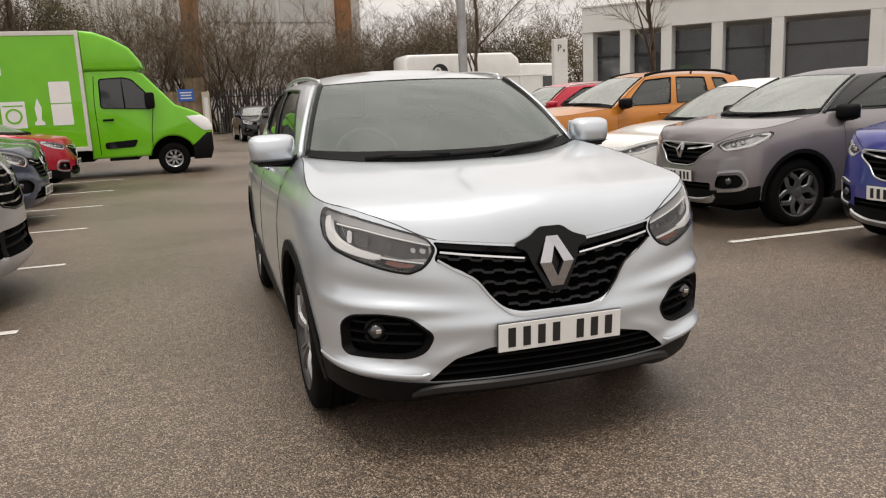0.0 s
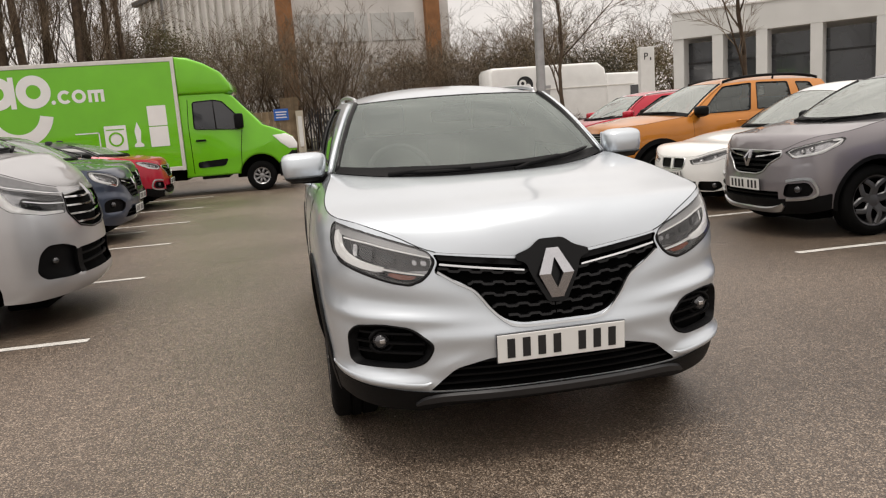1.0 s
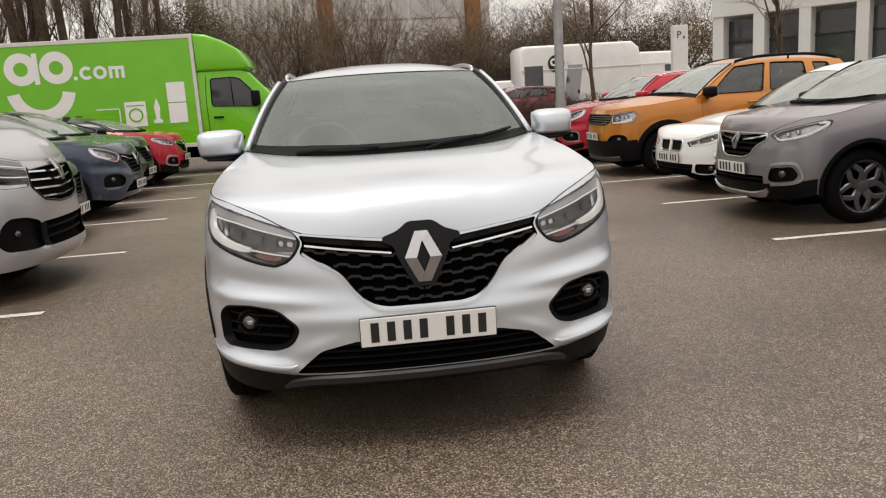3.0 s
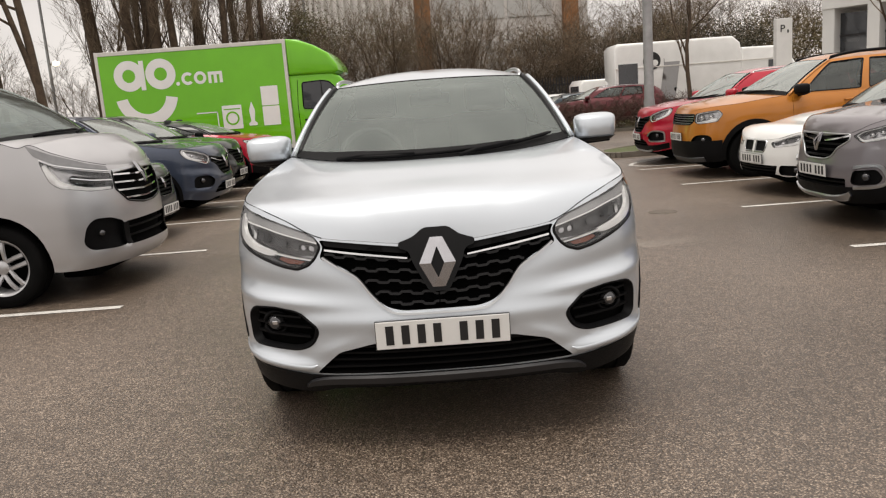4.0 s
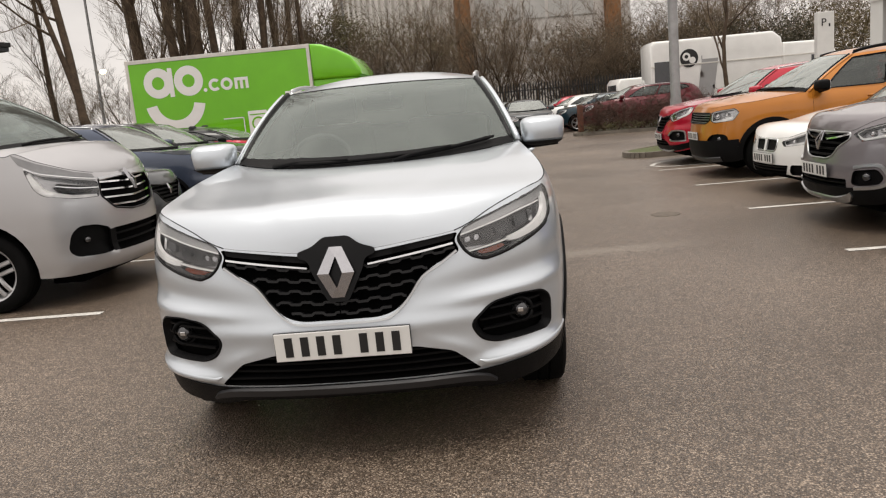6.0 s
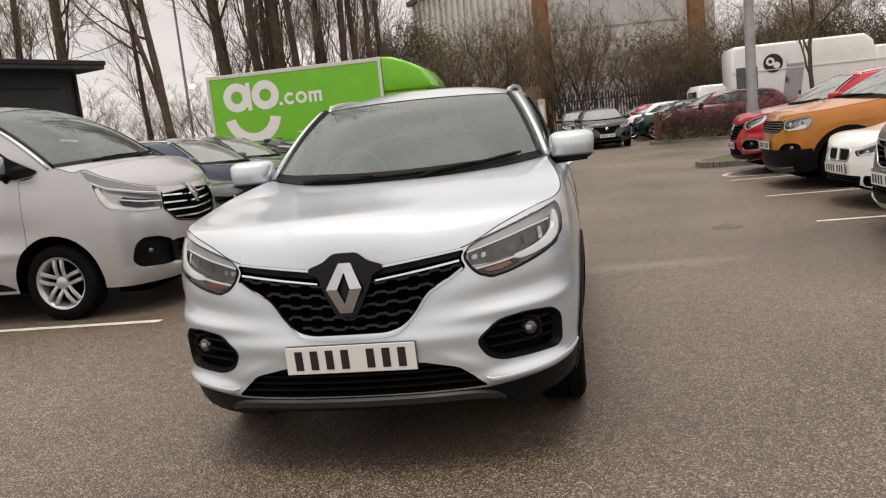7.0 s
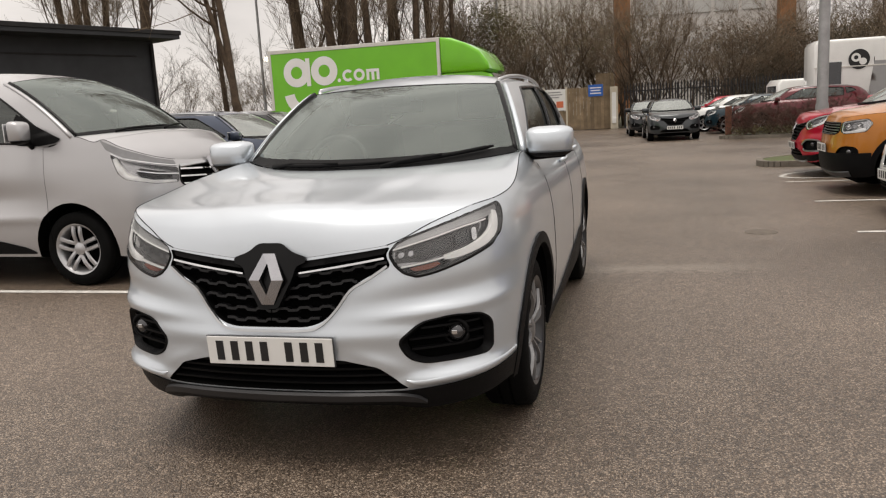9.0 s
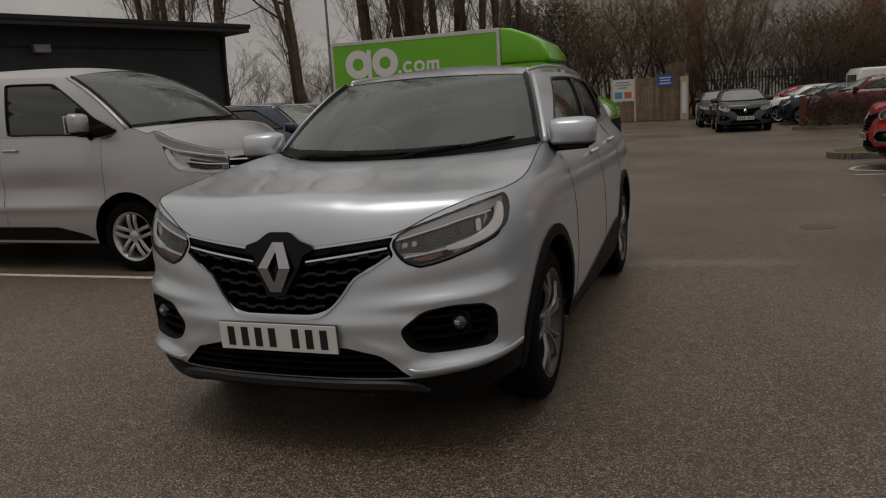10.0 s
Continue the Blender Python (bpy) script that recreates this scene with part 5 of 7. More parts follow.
# ---------------------------------------------------------------- the parked rows
BASE = suv_spec(emblem=(0.770, 0.16, 0.12, 0.012), bars=5, step=0.06)
RIGHT_ROW = lambda x, y, a=0.0: pose(x, y, 0, 0, 0, -90 + a)
LEFT_ROW = lambda x, y, a=0.0: pose(x, y, 0, 0, 0, 90 + a)

CROSSOVER = scaled(BASE, 4.12, 1.78, 0.97, emblem=(0.765, 0.165, 0.125, 0.018), cowl=(1.13, 0.79, 1.060), mirror=(1.36, 1.10, 0.21), R=0.335, rim=0.225, spokes="broad", rails=None, fog_trim=SATIN, frame_mat=BLACKP, roof_mat=BLACKP, cladding=0.035, face=SMOKEALLOY, lamp_r=0.014, lamp=[(0.485, 0.822), (0.56, 0.862), (0.76, 0.908), (0.92, 0.938), (1.06, 0.952), (1.10, 0.938), (1.06, 0.892), (0.87, 0.808), (0.72, 0.780), (0.59, 0.765)], guide=[(0.555, 0.802), (0.605, 0.784), (0.72, 0.798), (0.85, 0.826), (0.98, 0.882), (1.05, 0.926), (0.96, 0.926)], guide_w=[0.012, 0.022, 0.022, 0.024, 0.022, 0.016, 0.012], ring_r=0.005, lamp_mat=LAMPCHROME, projectors=[(0.66, 0.838, 0.026), (0.76, 0.862, 0.026)], intake=[(-0.47, 0.33), (0.47, 0.33), (0.47, 0.45), (-0.47, 0.45)],
                grille=[(-0.45, 0.838), (0.45, 0.838), (0.455, 0.785), (0.32, 0.715), (0.25, 0.635), (0.15, 0.610), (-0.15, 0.610), (-0.25, 0.635), (-0.32, 0.715), (-0.455, 0.785)], plate_z=0.510, grille_trim=SATIN,
                fog=[(0.52, 0.41), (0.54, 0.525), (0.76, 0.545), (0.82, 0.47), (0.78, 0.415), (0.6, 0.395)], fog_at=(0.66, 0.475), fog_w=0.032,
                fog_line=[(0.55, 0.552), (0.66, 0.570), (0.76, 0.574), (0.81, 0.545), (0.85, 0.472), (0.835, 0.420), (0.74, 0.390), (0.56, 0.374)], wings=[([(0.10, 0.775), (0.28, 0.795), (0.455, 0.825)], 0.020, CHROME)], bars=4,
                skirt=[([(0.0, 0.30), (0.45, 0.30), (0.75, 0.32), (0.98, 0.36)], 0.15, PLASTIC), ([(0.0, 0.262), (0.3, 0.264), (0.46, 0.285), (0.53, 0.325)], [0.06, 0.06, 0.075, 0.05], SATIN)], mirror_mat=PLASTIC)
build_car("crossover", CROSSOVER, RIGHT_ROW(3.54, 4.42), "mauve-grey compact crossover with a black roof in a marked bay", GREYP, "cars along the building side")
build_car("crossover", dict(CROSSOVER), RIGHT_ROW(3.85, 2.0), "bright blue compact crossover in a marked bay", VIOLETP, "cars along the building side")
SALOON = scaled(BASE, 4.63, 1.81, 0.86, R=0.325, rim=0.215, spokes="plain", rails=None, cladding=None, emblem=None, bars=8, grille_trim=CHROME,
             cowl=(1.62, 1.38, 0.95), screen=(0.54, 2.25, 1.34), roof_rear=(3.75, 1.28), roof_bow=0.07, crown=0.05,
             belt=[(0, 0.665), (0.25, 0.71), (0.62, 0.80), (1.1, 0.89), (1.62, 0.945), (2.4, 0.96), (4.0, 1.0), (4.63, 1.0)],
             hoodline=[(0, 0.668), (0.2, 0.670), (0.465, 0.684), (0.66, 0.735), (0.87, 0.78), (1.0, 0.797)],
             grille=[(-0.27, 0.655), (0.27, 0.655), (0.25, 0.520), (-0.25, 0.520)], grille_r=0.05, lamp_mat=GUNMETAL, ring_r=0.006,
             kidneys=[(-0.022, 0.662), (0.022, 0.662), (0.022, 0.510), (-0.022, 0.510)], kidney=[(0.026, 0.652), (0.262, 0.650), (0.245, 0.525), (0.026, 0.525)],
             lamp=[(0.34, 0.630), (0.47, 0.658), (0.66, 0.708), (0.87, 0.752), (0.97, 0.760), (0.92, 0.680), (0.70, 0.605), (0.40, 0.575)],
             guide=[(0.42, 0.588), (0.70, 0.622), (0.9, 0.69)], projectors=[(0.52, 0.628, 0.038), (0.72, 0.668, 0.038)], turn=None,
             fog=[(0.51, 0.30), (0.53, 0.375), (0.82, 0.375), (0.85, 0.30), (0.74, 0.255), (0.53, 0.26)], fog_at=(0.74, 0.32),
             intake=[(-0.45, 0.265), (0.45, 0.265), (0.49, 0.368), (-0.49, 0.368)], plate_z=0.44, doors=(1.7, 2.7, 3.5), mirror=(1.98, 0.97, 0.2))
build_car("saloon_car", SALOON, RIGHT_ROW(3.84, 6.62, 4.0), "white saloon car with twin black grilles in a marked bay", WHITEP, "cars along the building side")
RUGGED = scaled(BASE, 4.34, 1.80, 1.06, belt=[(0, 0.96), (0.25, 1.0), (0.6, 1.06), (1.0, 1.10), (1.33, 1.125), (2.0, 1.125), (3.0, 1.15), (4.0, 1.18), (4.34, 1.18)], cowl=(1.334, 1.02, 1.175), screen=(0.574, 2.04, 1.585), mirror=(1.50, 1.20, 0.235),
                windows=[[(0.09, 0.05), (0.41, 0.05), (0.30, 0.90), (0.06, 0.86)], [(0.46, 0.05), (0.70, 0.08), (0.64, 0.86), (0.35, 0.90)], [(0.76, 0.25), (0.88, 0.45), (0.85, 0.82), (0.72, 0.84)]], R=0.35, rim=0.22, spokes="dark", rails=PLASTIC, rail_size=(0.055, 0.022), emblem=None, cladding=0.07, bars=4, bar_mat=SATIN, bar_w=0.014, mirror_mat=PLASTIC,
                hoodline=[(0, 1.0), (0.2, 1.0), (0.465, 1.0), (0.66, 1.02), (0.87, 1.04), (1.0, 1.05)],
                grille=[(-0.50, 0.94), (0.50, 0.94), (0.50, 0.83), (0.40, 0.79), (-0.40, 0.79), (-0.50, 0.83)],
                lamp=[(0.515, 0.945), (0.70, 0.970), (0.95, 0.992), (1.02, 0.93), (0.94, 0.825), (0.62, 0.795), (0.515, 0.83)], lamp_mat=LAMPCHROME, ring_r=0.006,
                guide=[(0.58, 0.818), (0.78, 0.832), (0.93, 0.862)], projectors=[(0.64, 0.89, 0.045), (0.82, 0.90, 0.045)], turn=None,
                skirt=[([(0.0, 0.27), (0.4, 0.27), (0.75, 0.29)], 0.08, GREYPLASTIC), ([(0.0, 0.395), (0.45, 0.395), (0.8, 0.40), (1.02, 0.41)], 0.31, PLASTIC)], plate_z=0.61)
build_car("rugged_suv", RUGGED, RIGHT_ROW(3.68, 9.15), "copper orange SUV with black roof bars in a marked bay", ORANGEP, "cars along the building side")
build_car("suv", suv_spec(step=0.06, bars=5, fog_trim=SATIN, skirt=[([(0.0, 0.30), (0.45, 0.30), (0.75, 0.32), (0.98, 0.36)], 0.10, PLASTIC), ([(0.0, 0.252), (0.4, 0.254), (0.60, 0.275)], 0.03, SATIN)]), RIGHT_ROW(3.72, 11.70), "bright red SUV with chrome trim in a marked bay", REDP, "cars along the building side")

HATCH = scaled(BASE, 4.05, 1.79, 0.885, R=0.315, rim=0.21, spokes="plain", rails=None, cladding=None)
build_car("suv", suv_spec(step=0.06, bars=5, plate_z=0.42, wings=[([(0.12, 0.775), (0.30, 0.806), (0.455, 0.842)], 0.018, CHROME)]), LEFT_ROW(-3.22, 9.0), "slate blue SUV with chrome trim in a marked bay", BLUEP, "cars along the far side")
build_car("hatchback", dict(HATCH, plate_z=0.36), LEFT_ROW(-3.32, 6.6), "dark grey hatchback tucked beside the silver van", SLATEP, "cars along the far side")
build_car("crossover", suv_spec(step=0.06, bars=5, plate_z=0.43, rails=None), LEFT_ROW(-3.60, 11.4), "black crossover in a marked bay", BLACKP, "cars along the far side")
build_car("crossover", dict(CROSSOVER, screen=(CROSSOVER["screen"][0], CROSSOVER["screen"][1], CROSSOVER["screen"][2] * 0.92), roof_rear=(CROSSOVER["roof_rear"][0], CROSSOVER["roof_rear"][1] * 0.92)), LEFT_ROW(-3.42, 13.75), "bright red crossover with a black roof by the green van", REDP, "cars along the far side")

VAN_SPEC = suv_spec(screen_glass=SCREEN, mask_mat=PLASTIC, L=5.08, W=1.956, R=0.335, rim=0.215, axles=(0.93, 4.03), spokes="slotted", cladding=None, rails=None, gap=0.075, category="van", step=0.05, fog_round=0.05, lamp_mat=LAMPCHROME, lamp_ring=False, sill_guard=(1.34, 3.60, 0.16),
                     plan=[(0, 0), (0.18, 0.008), (0.34, 0.03), (0.5, 0.075), (0.65, 0.14), (0.77, 0.215), (0.86, 0.30), (0.925, 0.40), (0.965, 0.53), (0.988, 0.70), (1.0, 0.95), (1.0, 1.5)],
                     front=[(0.2, 0.13), (0.25, 0.07), (0.30, 0.015), (0.345, 0.0), (0.380, 0.004), (0.415, 0.034), (0.5, 0.038), (0.6, 0.030), (0.75, 0.04), (0.9, 0.07), (1.0, 0.11), (1.1, 0.17), (1.25, 0.30), (1.5, 0.5)],
                     side=[(0.2, 0.93), (0.3, 0.97), (0.5, 0.995), (0.75, 1.0), (1.0, 0.985), (1.2, 0.955), (1.4, 0.91), (1.6, 0.87)],
                     belt=[(0, 1.03), (0.35, 1.15), (0.62, 1.27), (0.85, 1.325), (1.12, 1.245), (1.7, 1.275), (2.4, 1.29), (5.08, 1.30)],
                     hoodline=[(0, 1.05), (0.25, 1.056), (0.465, 1.075), (0.69, 1.118), (1.0, 1.215), (1.2, 1.29)],
                     sill=[(0, 0.25), (0.3, 0.25), (0.5, 0.26), (1.4, 0.27), (4.0, 0.28), (5.08, 0.32)], hood_bulge=0.04, cowl=(0.85, 0.66, 1.35), screen=(0.71, 1.66, 1.835), crown=0.065,
                     screen_bow=0.08, roof_rear=(4.95, 1.86), roof_bow=0.04, roof_rear_x=0.74, glass_end=4.9, pillar_bow=(0.02, -0.02, 0.04),
                     sail=[(0.028, 0.015), (0.15, 0.015), (0.145, 0.16), (0.075, 0.44)], windows=[[(0.05, 0.035), (0.365, 0.035), (0.255, 0.85), (0.085, 0.85)]], doors=(1.17, 2.42), mirror=(1.27, 1.385, 0.21), mirror_h=0.20, mirror_out=0.05, mirror_sq=0.4,
                     grille=[(-0.455, 1.015), (0.455, 1.015), (0.50, 0.875), (0.37, 0.755), (0.13, 0.715), (-0.13, 0.715), (-0.37, 0.755), (-0.50, 0.875)], bars=4, bar_mat=CHROME, bar_w=0.020, bar_slope=0.05, skirt=[([(0.425, 0.485), (0.45, 0.485), (0.49, 0.485)], 0.19, PLASTIC)],
                     lamp=[(0.515, 0.870), (0.475, 1.00), (0.70, 1.035), (1.00, 1.095), (1.13, 1.16), (1.075, 0.985), (1.01, 0.93), (0.76, 0.88)],
                     guide=[(0.53, 0.885), (0.76, 0.898), (0.98, 0.942), (1.06, 1.03), (1.09, 1.12)], guide_w=[0.026, 0.036, 0.084, 0.096, 0.050], projectors=[], mask=[(0.545, 0.912), (0.532, 0.975), (0.70, 1.000), (0.86, 1.030), (0.90, 0.990), (0.86, 0.950), (0.73, 0.926)], wings=[([(0.50, 0.945), (0.72, 0.965), (0.90, 1.000)], 0.012, CHROME), ([(0.001, 1.022), (0.1, 1.022), (0.25, 1.019), (0.45, 1.012)], 0.030, SATIN)], turn=None,
                     brow=[(0.485, 1.028), (0.70, 1.062), (1.00, 1.122), (1.16, 1.195), (1.225, 1.285), (1.0, 1.195), (0.69, 1.10), (0.49, 1.062)],
                     fog=[(0.90, 0.46), (0.86, 0.60), (0.78, 0.655), (0.62, 0.645), (0.475, 0.595), (0.470, 0.395), (0.62, 0.385), (0.84, 0.40)], fog_at=(0.71, 0.525), fog_glass=0.030,
                     intake=[(-0.455, 0.385), (0.455, 0.385), (0.455, 0.585), (-0.455, 0.585)], plate_z=0.66, plate=False, emblem=(0.975, 0.19, 0.13, 0.03), bumps=[(2.6, 0.80, 0.75, 0.12, -0.036, 0.0), (2.7, 0.62, 0.9, 0.035, 0.022, 0.0)])
build_car("panel_van", VAN_SPEC, LEFT_ROW(-2.60, 4.13), "champagne silver panel van with chrome grille bars in a bay", VANSILVER, "cars along the far side")

# far cars
build_car("hatchback", HATCH, pose(2.22, 24.9, 0, 0, 0, 4), "dark hatchback facing the camera far down the aisle", SLATEP, "cars at the end")
build_car("hatchback", HATCH, pose(1.5, 29.4, 0, 0, 0, 4), "black hatchback behind another at the aisle end", BLACKP, "cars at the end")

# ---------------------------------------------------------------- ground and markings
BARK = mat("grey_brown_bark", (0.088, 0.058, 0.035), 0.9, vary=0.5, vscale=4, fine=0.3, bump=0.6, bscale=40)
TWIG = mat("brown_twigs", (0.205, 0.150, 0.096), 0.9, vary=0.5, vscale=1.5, fine=0.3, bscale=30)
REDTWIG = mat("red_brown_twigs", (0.10, 0.052, 0.036), 0.9, vary=0.5, vscale=2.5, fine=0.3, bscale=30)
BUD = mat("young_leaves", (0.150, 0.136, 0.052), 0.7, vary=0.5, vscale=2.0, alt=(0.075, 0.06, 0.03), fine=0.2, bscale=40)
IVY = mat("dark_evergreen_leaves", (0.075, 0.064, 0.036), 0.7, vary=0.5, vscale=2.0, fine=0.3, bscale=40)
SOIL = mat("leaf_litter_soil", (0.075, 0.058, 0.040), 0.95, vary=0.5, vscale=1.5, alt=(0.06, 0.07, 0.03), fine=0.3, bump=0.6, bscale=60)
GRASS = mat("rough_grass", (0.070, 0.100, 0.028), 0.9, vary=0.5, vscale=3.0, alt=(0.08, 0.07, 0.03), fine=0.3, bump=0.6, bscale=120)
KERB = mat("concrete_kerb", (0.19, 0.165, 0.135), 0.9, vary=0.35, vscale=4, fine=0.15, bump=0.4, bscale=90)
SHEDWALL = mat("charcoal_cladding", (0.030, 0.032, 0.037), 0.65, vary=0.25, vscale=1.5, fine=0.1, bscale=80)
SHEDROOF = mat("dark_felt_roof", (0.022, 0.021, 0.022), 0.85, vary=0.3, vscale=3, fine=0.2, bump=0.3, bscale=90)
RENDER = mat("white_wall_render", (0.66, 0.66, 0.64), 0.8, vary=0.12, vscale=0.6, fine=0.05, bump=0.2, bscale=80)
BAYDARK = mat("dark_bay_glass", (0.030, 0.033, 0.040), 0.2, spec=0.7, vary=0.3, vscale=1.0, coat=0.6)
CLADDING = mat("grey_metal_cladding", (0.66, 0.63, 0.60), 0.6, 0.2, vary=0.2, vscale=0.4, fine=0.05, bscale=40)
RUST = mat("rust_brown_column", (0.30, 0.13, 0.045), 0.7, vary=0.35, vscale=1.0, fine=0.15, bscale=30)
FENCE = mat("dark_steel_fence", (0.030, 0.029, 0.030), 0.6, 0.3, vary=0.3, vscale=3, fine=0.2, bscale=60)
TIMBER = mat("weathered_timber", (0.24, 0.175, 0.105), 0.85, vary=0.4, vscale=2.5, fine=0.2, bump=0.3, bscale=60, obj=True)
CREAM = mat("cream_painted_board", (0.58, 0.53, 0.42), 0.7, vary=0.2, vscale=3, fine=0.1, bscale=60)
BLUESIGN = mat("blue_sign", (0.02, 0.12, 0.48), 0.45, vary=0.12, vscale=6)
PALEBLUE = mat("pale_blue_print", (0.10, 0.36, 0.55), 0.5, vary=0.2, vscale=6)
REDSIGN = mat("orange_print", (0.62, 0.16, 0.07), 0.5, vary=0.15, vscale=6)
WHITESIGN = mat("white_sign", (0.74, 0.74, 0.72), 0.5, vary=0.08, vscale=5)
GALV = mat("galvanised_steel", (0.32, 0.32, 0.32), 0.55, 0.6, vary=0.25, vscale=5, fine=0.1, bscale=80)
VINYL = mat("white_vinyl_print", (0.78, 0.78, 0.76), 0.45, vary=0.06, vscale=4)
ALUMIN = mat("aluminium_trim", (0.66, 0.64, 0.60), 0.5, 0.15, vary=0.15, vscale=5)

b = bmesh.new()
bmesh.ops.create_grid(b, x_segments=2, y_segments=2, size=1.0)
bmesh.ops.transform(b, matrix=Matrix.Translation((0, 150, 0)) @ Matrix.Diagonal((600, 600, 1, 1)), verts=b.verts)
tagged(part("ground", b, ASPHALT, None), "worn brown-grey asphalt of an open car park", "ground", kind="structure")


def bay_line(pts, w=0.085):
    """A worn painted line along points on the ground."""
    p = np.array(pts, float)
    d = sampled(p)
    n = max(8, int(np.linalg.norm(np.diff(p, axis=0), axis=1).sum() / 0.25))
    c = d(np.linspace(0, 1, n + 1))
    t = np.gradient(c, axis=0)
    t /= np.linalg.norm(t, axis=1)[:, None]
    nn = np.stack([-t[:, 1], t[:, 0]], 1) * w / 2
    jit = np.random.uniform(0.92, 1.08, (2, n + 1, 1))
    a, e = c + nn * jit[0], c - nn * jit[1]
    v = np.concatenate([np.c_[a, np.full(n + 1, 0.004)], np.c_[e, np.full(n + 1, 0.004)]])
    f = [(i, n + 1 + i, n + 2 + i, i + 1) for i in range(n)]
    ob = new("bay_line", mesh_of("bay_line", v, f, LINE, False))
    tagged(ob, "worn white painted parking bay line", "road marking", "bay lines", "structure")


for x, y in ((-2.52, 2.96), (-2.56, 5.36), (-2.65, 7.80), (-2.71, 10.25), (-2.76, 12.66), (-2.78, 15.05)):
    bay_line([(x, y), (x - 2.4, y - 0.02), (x - 4.8, y)])
for x, y in ((3.28, 3.20), (3.33, 5.61), (3.40, 8.01), (3.43, 10.45)):
    bay_line([(x, y), (x + 2.4, y + 0.02), (x + 4.8, y)])
bay_line([(4.6, 10.95), (3.75, 10.98), (3.48, 11.25), (3.62, 11.75), (4.3, 12.3)])
bay_line([(-3.26, 9.44), (-3.9, 9.42)])

# loose grit on the asphalt
rng = np.random.RandomState(21)
vs, fs = [], []
for i in range(260):
    x, y, r = rng.uniform(-3.5, 4.0), rng.uniform(-2.6, 7.0), rng.uniform(0.002, 0.0055)
    base = len(vs)
    vs += [(x + r * math.cos(a) * rng.uniform(0.7, 1.2), y + r * math.sin(a) * rng.uniform(0.7, 1.2), 0.0005) for a in np.arange(5) * 1.2566]
    vs.append((x, y, r * 1.1))
    fs += [(base + k, base + (k + 1) % 5, base + 5) for k in range(5)]
grit = new("grit", mesh_of("grit", vs, fs, mat("pale_grit", (0.42, 0.38, 0.33), 0.8, vary=0.5, vscale=0.7), False))
tagged(grit, "scattered pale grit on the asphalt", "grit", kind="stuff")

# a round patch of old tar and a service cover on the aisle
b = bmesh.new()
bmesh.ops.create_cone(b, cap_ends=True, segments=28, radius1=0.16, radius2=0.155, depth=0.008, matrix=Matrix.Translation((2.47, 5.68, 0.001)))
tagged(part("service_cover", b, mat("iron_cover", (0.140, 0.115, 0.091), 0.75, 0.1, vary=0.4, vscale=9, fine=0.2, bscale=120, bump=0.3), None), "round dark iron cover set in the asphalt", "manhole", kind="structure")


# ---------------------------------------------------------------- the green box van
def prism(profile, y0, y1, bevel=0.0, seg=2):
    """A profile in x, z drawn out along y, its edges rounded."""
    b = bmesh.new()
    v0 = [b.verts.new((x, y0, z)) for x, z in profile]
    v1 = [b.verts.new((x, y1, z)) for x, z in profile]
    b.faces.new(v0[::-1])
    b.faces.new(v1)
    n = len(profile)
    for i in range(n):
        b.faces.new((v0[i], v0[(i + 1) % n], v1[(i + 1) % n], v1[i]))
    bmesh.ops.recalc_face_normals(b, faces=b.faces)
    if bevel:
        caps = {f for f in b.faces if len(f.verts) == n}
        edges = [e for e in b.edges if any(f in caps for f in e.link_faces)]
        bmesh.ops.bevel(b, geom=edges, offset=bevel, segments=seg, affect="EDGES", profile=0.5)
    return b


def flat(pts, y, depth=0.004):
    """A thin print on the van's side, from a polygon in x, z."""
    v, f = fill(np.array(pts, float), [], 0.2)
    n = len(v)
    return np.c_[v[:, 0], np.full(n, y - depth), v[:, 1]], f


def ring2(cx, cz, r0, r1, y, a0=0.0, a1=2 * math.pi, n=40):
    a = np.linspace(a0, a1, n)
    v = np.concatenate([np.stack([cx + r * np.cos(a), np.full(n, y - 0.004), cz + r * np.sin(a)], 1) for r in (r0, r1)])
    return v, [(i, i + 1, n + i + 1, n + i) for i in range(n - 1)]


VY = 15.6
van = thing("delivery_van", pose(0, 0, 0), "lime green box van with white prints parked across the car park", "van")
part("box_body", box(4.39, 2.1, 2.46, (-5.585, VY + 1.05, 1.85), 0.03), GREENP, van)
for z in (3.06, 0.66):
    part("box_rail", box(4.42, 2.12, 0.09, (-5.585, VY + 1.05, z), 0.01), ALUMIN, van, "white aluminium edge rail")
for x in (-7.765, -3.405):
    part("corner_post", box(0.075, 2.125, 2.50, (x, VY + 1.05, 1.86), 0.01), ALUMIN, van, "white aluminium corner post")
b = prism([(-3.38, 2.28), (-2.30, 2.26), (-2.19, 2.32), (-2.22, 2.46), (-2.42, 2.74), (-2.75, 2.94), (-3.10, 3.08), (-3.38, 3.11)], VY + 0.02, VY + 2.08, 0.07, 3)
part("roof_fairing", b, GREENP, van, smooth=True)
cab_arch = [(-1.72 + 0.48 * math.cos(a), 0.36 + 0.48 * math.sin(a)) for a in np.linspace(3.0, 0.5, 13)]
b = prism([(-3.38, 0.42), *cab_arch, (-0.98, 0.60), (-0.87, 0.85), (-0.86, 1.04), (-0.95, 1.19), (-1.14, 1.32), (-1.36, 1.42), (-1.60, 1.51), (-2.20, 2.20), (-2.4, 2.28), (-3.38, 2.28)], VY + 0.06, VY + 2.04, 0.05, 3)
part("cab", b, GREENP, van, smooth=True)
b = prism([(-1.30, 0.30), (-0.93, 0.30), (-0.86, 0.50), (-0.87, 0.88), (-0.98, 0.90), (-1.30, 0.62)], VY + 0.05, VY + 2.05, 0.04, 2)
part("bumper", b, PLASTIC, van, "black plastic bumper", smooth=True)
